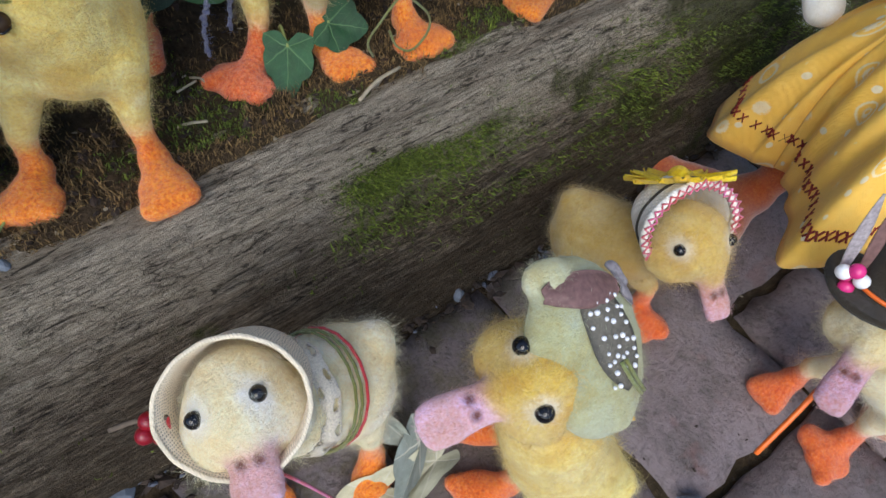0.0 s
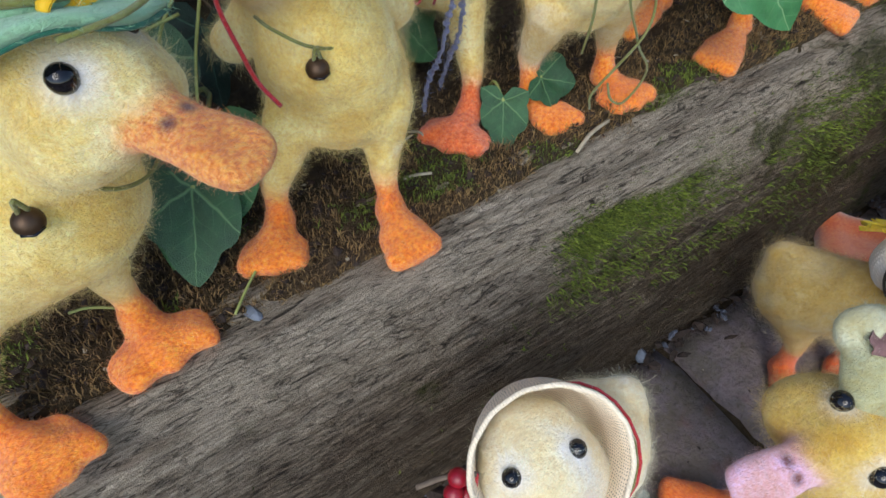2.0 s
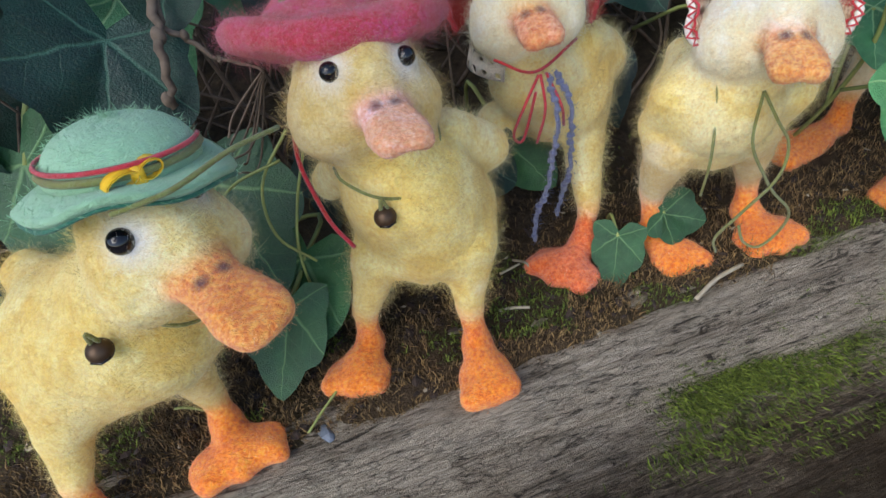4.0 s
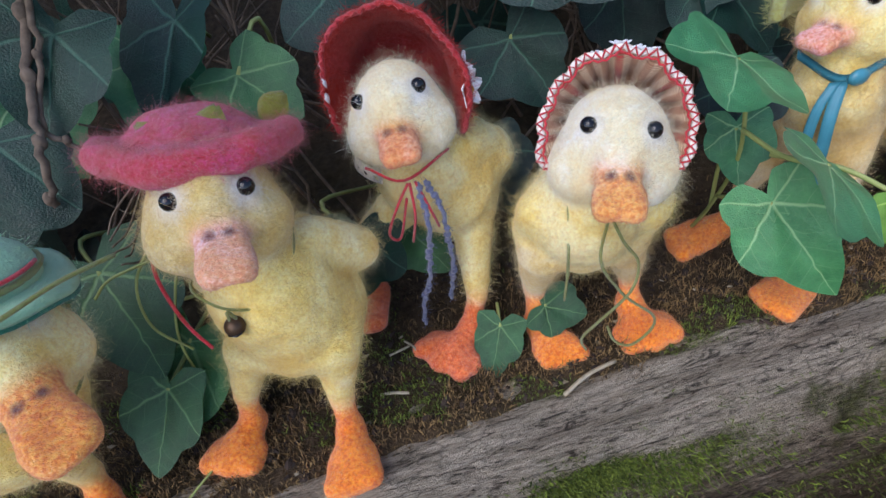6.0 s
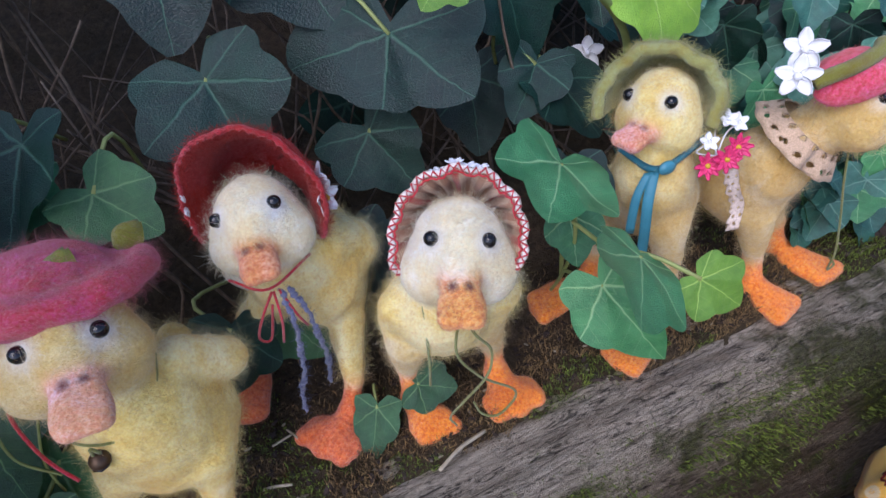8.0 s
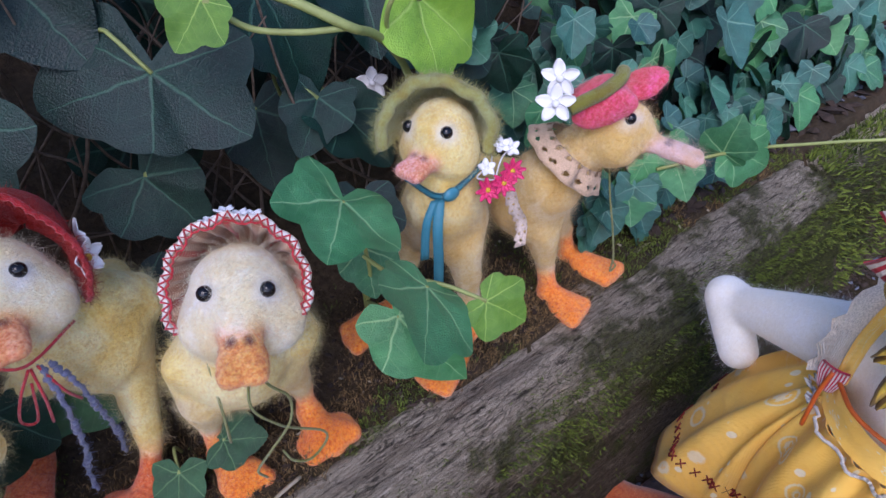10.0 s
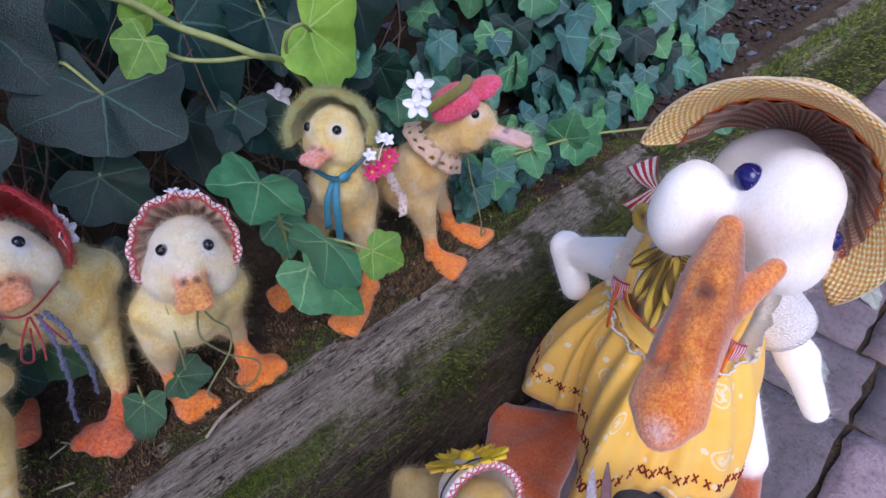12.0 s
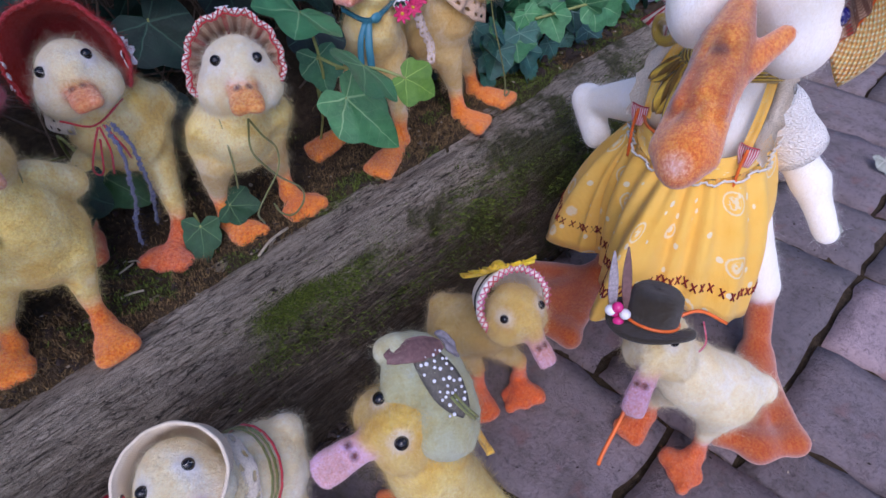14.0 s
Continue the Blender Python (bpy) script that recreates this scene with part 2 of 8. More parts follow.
def leaf_material(name, dark, light, vein, gloss=0.35, thin=0.0, shine=0.5):
    """Ivy leaf: five main veins from the stalk, side veins that fork off them, a faint net between; waxy."""
    m = Nodes(name)
    uv = m.n("ShaderNodeUVMap", uv_map="leaf").outputs[0]
    wob = m.n("ShaderNodeTexNoise", Vector=uv, Scale=3.0, Detail=2.0).outputs["Color"]
    bent = m.n("ShaderNodeVectorMath", operation="ADD")
    soft = m.n("ShaderNodeVectorMath", operation="MULTIPLY_ADD")
    m.put(soft.inputs[0], wob), m.put(soft.inputs[1], (0.10, 0.10, 0.0)), m.put(soft.inputs[2], (-0.05, -0.05, 0.0))
    m.put(bent.inputs[0], uv), m.put(bent.inputs[1], soft.outputs[0])
    s = m.n("ShaderNodeSeparateXYZ", Vector=bent.outputs[0]).outputs
    phi = m.math("ARCTAN2", s[0], s[1])
    r = m.math("SQRT", m.math("ADD", m.math("MULTIPLY", s[0], s[0]), m.math("MULTIPLY", s[1], s[1])))
    near = None
    for deg in (0, 48, -48, 100, -100):
        d = m.math("ABSOLUTE", m.math("SUBTRACT", phi, radians(deg)))
        near = d if near is None else m.math("MINIMUM", near, d)
    across = m.math("MULTIPLY", r, m.math("SINE", near))
    along = m.math("MULTIPLY", r, m.math("COSINE", near))
    w = m.maprange(along, 0.0, 1.0, 0.017, 0.004)
    main = m.maprange(across, m.math("MULTIPLY", w, 0.35), m.math("MULTIPLY", w, 1.25), 0.7, 0.0)
    rib = m.math("FRACT", m.math("MULTIPLY", m.math("SUBTRACT", along, m.math("MULTIPLY", across, 0.85)), 5.2))
    side = m.math("MULTIPLY", m.maprange(m.math("ABSOLUTE", m.math("SUBTRACT", rib, 0.5)), 0.0, 0.045, 0.28, 0.0), m.maprange(across, 0.0, 0.32, 1.0, 0.1))
    net = m.n("ShaderNodeTexVoronoi", Vector=uv, Scale=13.0, feature="DISTANCE_TO_EDGE", Randomness=1.0).outputs["Distance"]
    netl = m.maprange(net, 0.0, 0.05, 0.07, 0.0)
    total = m.math("MAXIMUM", m.math("MAXIMUM", main, side), netl)
    rnd = m.n("ShaderNodeObjectInfo").outputs["Random"]
    isl = m.n("ShaderNodeNewGeometry").outputs["Random Per Island"]
    k = m.noise(uv, 2.6, 5, 0.6)
    c = m.mix(m.maprange(k, 0.3, 0.7), dark, light)
    c = m.mix(1.0, c, m.ramp(m.math("FRACT", m.math("ADD", rnd, isl)), (0.0, (0.55, 0.66, 0.75)), (0.5, (0.95, 1.0, 0.95)), (1.0, (1.3, 1.25, 1.0))), "MULTIPLY")
    c = m.mix(total, c, vein)
    dust = m.noise(m.coord(), 60, 5, 0.65)
    c = m.mix(m.maprange(dust, 0.55, 0.75, 0.0, 0.22), c, rgb(128, 124, 108))
    spots = m.noise(m.coord(), 230, 4)
    c = m.mix(m.maprange(spots, 0.68, 0.74, 0, 0.6), c, rgb(126, 120, 98))
    n = m.bump(m.math("MAXIMUM", main, side), 0.35, 0.0014)
    n = m.bump(m.noise(m.coord(), 55, 3), 0.3, 0.005, n)
    return m.out(c, m.math("ADD", m.maprange(k, 0.2, 0.8, gloss, gloss + 0.18), m.maprange(dust, 0.5, 0.75, 0.0, 0.25)), n, Specular_IOR_Level=shine, Subsurface_Weight=thin, Subsurface_Radius=(0.003, 0.004, 0.001), Subsurface_Scale=0.5)


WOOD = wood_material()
SOIL = soil_material()
PAVER = paver_material()
PAVER_PALE = paver_material("pale_pinkish_paver", (2.4, 2.2, 2.2))
# dark green leaf, darkened further so its colour holds the hedge's deep shade
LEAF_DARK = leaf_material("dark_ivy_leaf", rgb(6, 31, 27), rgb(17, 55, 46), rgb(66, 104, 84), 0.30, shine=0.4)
LEAF_MID = leaf_material("green_ivy_leaf", rgb(38, 100, 58), rgb(80, 146, 94), rgb(150, 190, 134), 0.3, shine=0.6)
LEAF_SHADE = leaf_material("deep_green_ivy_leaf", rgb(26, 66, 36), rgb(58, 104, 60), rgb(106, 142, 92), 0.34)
LEAF_BLUE = leaf_material("bluish_ivy_leaf", rgb(30, 78, 66), rgb(66, 122, 108), rgb(120, 160, 140), 0.26, shine=0.6)
LEAF_LIGHT = leaf_material("young_ivy_leaf", rgb(96, 140, 38), rgb(140, 180, 62), rgb(166, 196, 96), 0.4, 0.15)
LEAF_DRY = leaf_material("dry_leaf", rgb(150, 146, 128), rgb(198, 194, 176), rgb(206, 202, 186), 0.7)
STEM = plain("ivy_stem", rgb(150, 160, 92), 0.6, var=0.25, scale=90)
TWIG = plain("dry_twig", rgb(112, 97, 82), 0.9, var=0.5, scale=160, bump=0.8)

# ---- building tools ----
V3 = lambda *p: Vector(p[0] if len(p) == 1 else p)


def mesh_object(name, verts, faces, materials, parent=None, label="", smooth=True):
    me = bpy.data.meshes.new(name)
    me.from_pydata([tuple(v) for v in verts], [], faces)
    for m in (materials if isinstance(materials, (list, tuple)) else [materials]):
        me.materials.append(m)
    if smooth:
        me.polygons.foreach_set("use_smooth", [True] * len(me.polygons))
    me.update()
    ob = new(name, me)
    ob.parent = parent
    if label:
        tagged(ob, label)
    return ob


def part(name, bm, material, parent, label="", smooth=True):
    me = bpy.data.meshes.new(name)
    bm.to_mesh(me)
    bm.free()
    me.materials.append(material)
    if smooth:
        me.polygons.foreach_set("use_smooth", [True] * len(me.polygons))
    ob = new(name, me)
    ob.parent = parent
    if label:
        tagged(ob, label)
    return ob


def thing(name, label, category, group="", at=(0, 0, 0)):
    """An Empty at the base of a thing made of parts."""
    ob = new(name)
    ob.empty_display_size = 0.01
    tagged(ob, label, category, group)
    return ob


def tube(points, radius, sides=8, taper=1.0, closed=False):
    """Vertices and faces of a round cord along points; taper: end radius over start radius."""
    pts = [V3(p) for p in points]
    n = len(pts)
    verts, faces = [], []
    side = None
    for i, p in enumerate(pts):
        a, b = pts[max(0, i - 1)], pts[min(n - 1, i + 1)]
        if closed:
            a, b = pts[i - 1], pts[(i + 1) % n]
        d = (b - a).normalized()
        if side is None:
            side = d.orthogonal().normalized()
        side = (side - d * side.dot(d)).normalized()
        up = d.cross(side)
        r = radius * (1 + (taper - 1) * i / max(1, n - 1))
        for k in range(sides):
            w = 2 * math.pi * k / sides
            verts.append(p + side * (math.cos(w) * r) + up * (math.sin(w) * r))
    for i in range(n if closed else n - 1):
        for k in range(sides):
            j, k2 = (i + 1) % n, (k + 1) % sides
            faces.append((i * sides + k, i * sides + k2, j * sides + k2, j * sides + k))
    if not closed:
        faces.append(tuple(range(sides))[::-1])
        faces.append(tuple(range((n - 1) * sides, n * sides)))
    return verts, faces


def curve_points(points, steps=6):
    """A smooth line (Catmull-Rom) through points."""
    p = [V3(q) for q in points]
    p = [p[0] * 2 - p[1]] + p + [p[-1] * 2 - p[-2]]
    out = []
    for i in range(1, len(p) - 2):
        a, b, c, d = p[i - 1:i + 3]
        for k in range(steps):
            t = k / steps
            out.append(0.5 * ((2 * b) + (c - a) * t + (2 * a - 5 * b + 4 * c - d) * t * t + (3 * b - a - 3 * c + d) * t ** 3))
    out.append(p[-2])
    return out


def cord(name, points, radius, material, parent=None, label="", sides=6, taper=1.0, steps=6):
    v, f = tube(curve_points(points, steps), radius, sides, taper)
    return mesh_object(name, v, f, material, parent, label)


class Field:
    """A soft solid made of blended round forms, each with a colour; it becomes one smooth mesh."""
    def __init__(self):
        self.forms = []

    def cap(self, a, b, ra, rb, color, k=0.008):
        self.forms.append(("cap", np.array(a, float), np.array(b, float), ra, rb, np.array(color[:3]), k))
        return self

    def ell(self, c, r, color, fwd=(1, 0, 0), up=(0, 0, 1), k=0.008):
        f = np.array(fwd, float)
        f /= np.linalg.norm(f)
        u = np.array(up, float)
        u -= f * (u @ f)
        u /= np.linalg.norm(u)
        s = np.cross(u, f)
        self.forms.append(("ell", np.array(c, float), np.array([f, s, u]), np.array(r, float), None, np.array(color[:3]), k))
        return self

    def tint(self, c, r, color, strength=1.0):
        """A patch of another wool laid on the surface round c."""
        self.forms.append(("tint", np.array(c, float), r, strength, None, np.array(color[:3]), 0))
        return self

    @staticmethod
    def dist(form, p):
        if form[0] == "cap":
            _, a, b, ra, rb, _, _ = form
            ab = b - a
            h = np.clip(((p - a) @ ab) / max(ab @ ab, 1e-12), 0, 1)
            return np.linalg.norm(p - a - h[..., None] * ab, axis=-1) - (ra + (rb - ra) * h)
        _, c, axes, r, _, _, _ = form
        q = (p - c) @ axes.T
        k0 = np.linalg.norm(q / r, axis=-1)
        k1 = np.linalg.norm(q / (r * r), axis=-1)
        return k0 * (k0 - 1) / np.maximum(k1, 1e-9)

    def value(self, p):
        d = None
        for f in self.forms:
            if f[0] == "tint":
                continue
            e = self.dist(f, p)
            if d is None:
                d = e
            else:
                k = f[6]
                h = np.clip(0.5 + 0.5 * (d - e) / k, 0, 1)
                d = d * (1 - h) + e * h - k * h * (1 - h)
        return d

    def colors(self, p):
        total, out = 0, 0
        for f in self.forms:
            if f[0] == "tint":
                continue
            w = np.exp(-np.clip(self.dist(f, p), -0.02, 0.05) / 0.0014)
            total = total + w
            out = out + w[:, None] * f[5]
        out = out / np.maximum(total, 1e-12)[:, None]
        for f in self.forms:
            if f[0] == "tint":
                w = np.clip(1.4 - np.linalg.norm(p - f[1], axis=-1) / f[2], 0, 1)[:, None] * f[3]
                out = out * (1 - w) + f[5] * w
        return out

    def surface(self, step, rough=0.0006, seed=1):
        pts = []
        for f in self.forms:
            if f[0] == "cap":
                pts += [f[1] - f[3], f[1] + f[3], f[2] - f[4], f[2] + f[4]]
            elif f[0] == "ell":
                pts += [f[1] - f[3].max(), f[1] + f[3].max()]
        lo, hi = np.min(pts, 0) - 0.008, np.max(pts, 0) + 0.008
        n = np.ceil((hi - lo) / step).astype(int) + 1
        grid = np.stack(np.meshgrid(*[lo[i] + step * np.arange(n[i]) for i in range(3)], indexing="ij"), -1)
        d = np.full(n, 0.05)
        for f in self.forms:
            if f[0] == "tint":
                continue
            if f[0] == "cap":
                a, b = np.minimum(f[1] - f[3], f[2] - f[4]), np.maximum(f[1] + f[3], f[2] + f[4])
            else:
                a, b = f[1] - f[3].max(), f[1] + f[3].max()
            i0 = np.maximum(0, np.floor((a - 0.016 - lo) / step).astype(int))
            i1 = np.minimum(n, np.ceil((b + 0.016 - lo) / step).astype(int) + 1)
            box = tuple(slice(p, q) for p, q in zip(i0, i1))
            e, old, k = self.dist(f, grid[box]), d[box], f[6]
            h = np.clip(0.5 + 0.5 * (old - e) / k, 0, 1)
            d[box] = old * (1 - h) + e * h - k * h * (1 - h)
        if rough:
            rng = np.random.RandomState(seed)
            for cell, amp in ((7, rough), (3, rough * 0.5)):
                m = n // cell + 3
                rnd = rng.uniform(-1, 1, m)
                q = [np.arange(n[i]) / cell for i in range(3)]
                i0 = [x.astype(int) for x in q]
                t = [x - y for x, y in zip(q, i0)]
                t = [x * x * (3 - 2 * x) for x in t]
                acc = 0
                for a in (0, 1):
                    for b in (0, 1):
                        for c in (0, 1):
                            w = (t[0] if a else 1 - t[0])[:, None, None] * (t[1] if b else 1 - t[1])[None, :, None] * (t[2] if c else 1 - t[2])[None, None, :]
                            acc = acc + w * rnd[np.ix_(i0[0] + a, i0[1] + b, i0[2] + c)]
                d = d + amp * acc
        ins = d < 0
        cells = np.zeros(n - 1, int)
        for a in (0, 1):
            for b in (0, 1):
                for c in (0, 1):
                    cells += ins[a:n[0] - 1 + a, b:n[1] - 1 + b, c:n[2] - 1 + c]
        active = (cells > 0) & (cells < 8)
        index = -np.ones(n - 1, int)
        idx = np.argwhere(active)
        index[active] = np.arange(len(idx))
        summ, cnt = np.zeros((len(idx), 3)), np.zeros(len(idx))
        corner = [(a, b, c) for a in (0, 1) for b in (0, 1) for c in (0, 1)]
        for u in corner:
            for w in corner:
                if sum(abs(x - y) for x, y in zip(u, w)) != 1 or u > w:
                    continue
                du = d[idx[:, 0] + u[0], idx[:, 1] + u[1], idx[:, 2] + u[2]]
                dw = d[idx[:, 0] + w[0], idx[:, 1] + w[1], idx[:, 2] + w[2]]
                on = (du < 0) != (dw < 0)
                t = np.where(on, du / np.where(on, du - dw, 1), 0)
                pos = idx + np.array(u) + t[:, None] * (np.array(w) - np.array(u))
                summ[on] += pos[on]
                cnt[on] += 1
        verts = lo + step * summ / cnt[:, None]
        faces = []
        for ax in range(3):
            o1, o2 = [(1, 2), (2, 0), (0, 1)][ax]
            sl0, sl1 = [slice(None)] * 3, [slice(None)] * 3
            sl0[ax], sl1[ax] = slice(0, n[ax] - 1), slice(1, n[ax])
            e = np.argwhere(ins[tuple(sl0)] != ins[tuple(sl1)])
            e = e[(e[:, o1] > 0) & (e[:, o2] > 0) & (e[:, o1] < n[o1] - 1) & (e[:, o2] < n[o2] - 1)]
            flip = ins[tuple(sl0)][tuple(e.T)]
            quad = []
            for s1, s2 in ((1, 1), (0, 1), (0, 0), (1, 0)):
                q = e.copy()
                q[:, o1] -= s1
                q[:, o2] -= s2
                quad.append(index[tuple(q.T)])
            quad = np.stack(quad, 1)
            quad[~flip] = quad[~flip][:, ::-1]
            faces.append(quad)
        return verts, np.concatenate(faces)

    def normal(self, p):
        e = 0.0008
        return np.stack([self.value(p + e * a) - self.value(p - e * a) for a in np.eye(3)], -1)


def ball(c, r, squash=(1, 1, 1), seg=14, rings=9):
    """A small round bead: vertices and faces."""
    v, f = [], []
    for i in range(rings + 1):
        a = math.pi * i / rings
        for k in range(seg):
            b = 2 * math.pi * k / seg
            v.append((c[0] + r * squash[0] * math.sin(a) * math.cos(b), c[1] + r * squash[1] * math.sin(a) * math.sin(b), c[2] + r * squash[2] * math.cos(a)))
    for i in range(rings):
        for k in range(seg):
            k2 = (k + 1) % seg
            f.append((i * seg + k, (i + 1) * seg + k, (i + 1) * seg + k2, i * seg + k2))
    return v, f


def wool_figure(name, field, eyes, label, category, group="", step=0.0018, fuzz=9000, hair=0.011, seed=1, eye_r=0.0038, eye_mat=None, rough=0.0006, smooth_bill=True, mat=None):
    """One mesh: the felted body, its loose fibres and its bead eyes."""
    rng = np.random.RandomState(seed)
    verts, faces = field.surface(step, rough, seed)
    nv = len(verts)
    col = field.colors(verts)
    # loose fibres
    pick = rng.randint(0, nv, fuzz)
    base = verts[pick]
    nrm = field.normal(base)
    nrm /= np.linalg.norm(nrm, axis=1)[:, None] + 1e-9
    tan = rng.normal(size=(fuzz, 3))
    tan -= nrm * (tan * nrm).sum(1)[:, None]
    tan /= np.linalg.norm(tan, axis=1)[:, None]
    bend = np.cross(nrm, tan) * rng.uniform(-1.1, 1.1, fuzz)[:, None]
    length = hair * rng.uniform(0.3, 1.0, fuzz) ** 1.5
    if smooth_bill:
        length = np.where(col[pick][:, 1] < 0.62 * col[pick][:, 0], length * 0.35, length)
    lift = rng.uniform(0.04, 0.75, fuzz) ** 2.2
    wide = rng.uniform(0.00003, 0.00008, fuzz)
    rows = []
    for s in (0.0, 0.5, 1.0):
        p = base + tan * (length * s * (1 - 0.2 * s))[:, None] + bend * (length * s * s)[:, None] + nrm * (length * lift * s + 0.0002 * (s > 0) - 0.0006 * (s == 0))[:, None]
        side = np.cross(tan, nrm) * (wide * (1 - 0.5 * s))[:, None]
        rows += [p - side, p + side]
    hv = np.stack(rows, 1).reshape(-1, 3)
    k = nv + 6 * np.arange(fuzz)[:, None]
    hf = np.concatenate([k + np.array(q) for q in ((0, 1, 3, 2), (2, 3, 5, 4))])
    pale = (rng.uniform(0, 1, fuzz) ** 2 * 0.5)[:, None]
    hc = col[pick] * rng.uniform(0.82, 1.15, fuzz)[:, None]
    hc = np.repeat(np.clip(hc * (1 - pale) + pale * np.maximum(hc, (0.86, 0.80, 0.62) * col[pick].max(1)[:, None]) + 0.02, 0, 0.95), 6, 0)
    allv = np.concatenate([verts, hv])
    allf = np.concatenate([faces, hf])
    allc = np.concatenate([col, hc])
    ev, ef, off = [], [], len(allv)
    for e in eyes:
        c, r = (e, eye_r) if len(e) == 3 else (e[:3], e[3])
        v, f = ball(c, r)
        ef += [tuple(i + off + len(ev) for i in q) for q in f]
        ev += v
    if ev:
        allv = np.concatenate([allv, np.array(ev)])
        allc = np.concatenate([allc, np.zeros((len(ev), 3))])
    me = bpy.data.meshes.new(name)
    me.from_pydata(allv.tolist(), [], allf.tolist() + ef)
    me.materials.append(mat or WOOL)
    me.materials.append(eye_mat or EYE_BLACK)
    me.polygons.foreach_set("use_smooth", [True] * len(me.polygons))
    me.polygons.foreach_set("material_index", [0] * len(allf) + [1] * len(ef))
    at = me.color_attributes.new("wool", "FLOAT_COLOR", "POINT")
    at.data.foreach_set("color", np.concatenate([allc, np.ones((len(allc), 1))], 1).astype(np.float32).ravel())
    me.update()
    ob = new(name, me)
    return tagged(ob, label, category, group)

# ---- the place: soil, clay pavers, timber sleeper edging, bank behind ----
TOP = 0.165  # top of the sleeper


def fbm(x, y, z=0.0, scale=1.0, octaves=4):
    return noise.fractal(Vector((x * scale, y * scale, z * scale)), 0.6, 2.1, octaves)


def sheet(name, xs, ys, height, material, label):
    """A ground sheet over a grid of x and y."""
    v = [(x, y, height(x, y)) for y in ys for x in xs]
    n = len(xs)
    f = [(j * n + i, j * n + i + 1, (j + 1) * n + i + 1, (j + 1) * n + i) for j in range(len(ys) - 1) for i in range(n - 1)]
    ob = mesh_object(name, v, f, material)
    return tagged(ob, label, "ground", kind="structure")


def spread(a, b, n, near, far):
    """Coordinates dense between a and b, and reaching out to far on both sides."""
    mid = [a + (b - a) * i / n for i in range(n + 1)]
    out = [near * 1.9 ** k for k in range(1, 13)]
    out = [o for o in out if o < far] + [far]
    return [a - o for o in reversed(out)] + mid + [b + o for o in out]


def ground_height(x, y):
    return -0.009 + 0.006 * fbm(x, y, 3, 40)


sheet("ground", spread(-0.6, 1.9, 170, 0.05, 60), spread(-0.7, 0.42, 80, 0.05, 60), ground_height, SOIL, "dark damp soil between and beyond the clay pavers")


def bank_height(x, y):
    """Soil behind the sleeper: level with its top, then rising under the ivy."""
    u = max(0.0, y - 0.56)
    lip = -0.02 * max(0.0, (0.432 + 0.006 * fbm(x, 0, 4, 18) - y) / 0.02)
    return TOP + 0.002 + lip + 0.004 * fbm(x, y, 1, 22) + 0.004 * fbm(x, y, 7, 90) + min(0.22, 0.5 * u * u) + 0.16 * min(u, 0.6)


sheet("bank", [-40, -8, -2.5, -1.0] + [-0.6 + 2.9 * i / 260 for i in range(261)] + [2.7, 4, 9, 40], [0.412 + 0.62 * (j / 70) ** 1.3 for j in range(71)] + [1.2, 1.5, 2.5, 6, 40], bank_height, SOIL, "dark soil bank with moss and litter behind the sleeper")


def sleeper(name, x0, x1, y, dz, turn, seed, label):
    """A weathered timber with a worn, rounded front edge and open grain."""
    prof = [(-0.045, -0.02), (-0.042, 0.02), (-0.036, 0.05), (-0.028, 0.08), (-0.02, 0.105), (-0.011, 0.128), (-0.002, 0.145), (0.008, 0.157), (0.02, 0.163), (0.035, 0.165), (0.05, 0.165), (0.07, 0.164), (0.085, 0.160)]
    fine = []
    for (a, b), (c, d) in zip(prof, prof[1:]):
        k = max(1, int(math.hypot(c - a, d - b) / 0.0022))
        fine += [(a + (c - a) * i / k, b + (d - b) * i / k) for i in range(k)]
    fine.append(prof[-1])
    n = int((x1 - x0) / 0.0045)
    verts, faces = [], []
    c, s = math.cos(radians(turn)), math.sin(radians(turn))
    for i in range(n + 1):
        x = x0 + (x1 - x0) * i / n
        end = min(1.0, min(i, n - i) / 6 + 0.55)
        for j, (py, pz) in enumerate(fine):
            g = noise.noise(Vector((x * 5, py * 160 + seed, pz * 160))) * 0.0034
            g += noise.noise(Vector((x * 14, py * 420 + seed, pz * 420))) * 0.0009
            g += fbm(x, py * 6, pz * 6 + seed, 7) * 0.0035
            crack = noise.noise(Vector((x * 2.2, py * 70 + seed * 3, pz * 70)))
            g -= 0.012 * max(0.0, crack - 0.35)
            g -= 0.006 * max(0.0, noise.noise(Vector((x * 9, py * 190 + seed, pz * 190))) - 0.3)
            yy = y + py - g * 0.8
            zz = (pz + g) * (1 if pz < 0.05 else 1) * (0.97 + 0.03 * end) + dz
            dx = x - x0
            verts.append((x0 + dx * c - (yy - y) * s, y + dx * s + (yy - y) * c, zz))
    m = len(fine)
    for i in range(n):
        for j in range(m - 1):
            faces.append((i * m + j, (i + 1) * m + j, (i + 1) * m + j + 1, i * m + j + 1))
    faces.append(tuple(range(m)))
    faces.append(tuple(range(n * m, (n + 1) * m))[::-1])
    ob = mesh_object(name, verts, faces, WOOD)
    return tagged(ob, label, "sleeper")


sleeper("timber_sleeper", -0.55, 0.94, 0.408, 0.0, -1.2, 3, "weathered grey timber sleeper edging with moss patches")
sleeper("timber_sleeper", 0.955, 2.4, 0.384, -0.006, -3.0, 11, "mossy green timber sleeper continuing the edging")


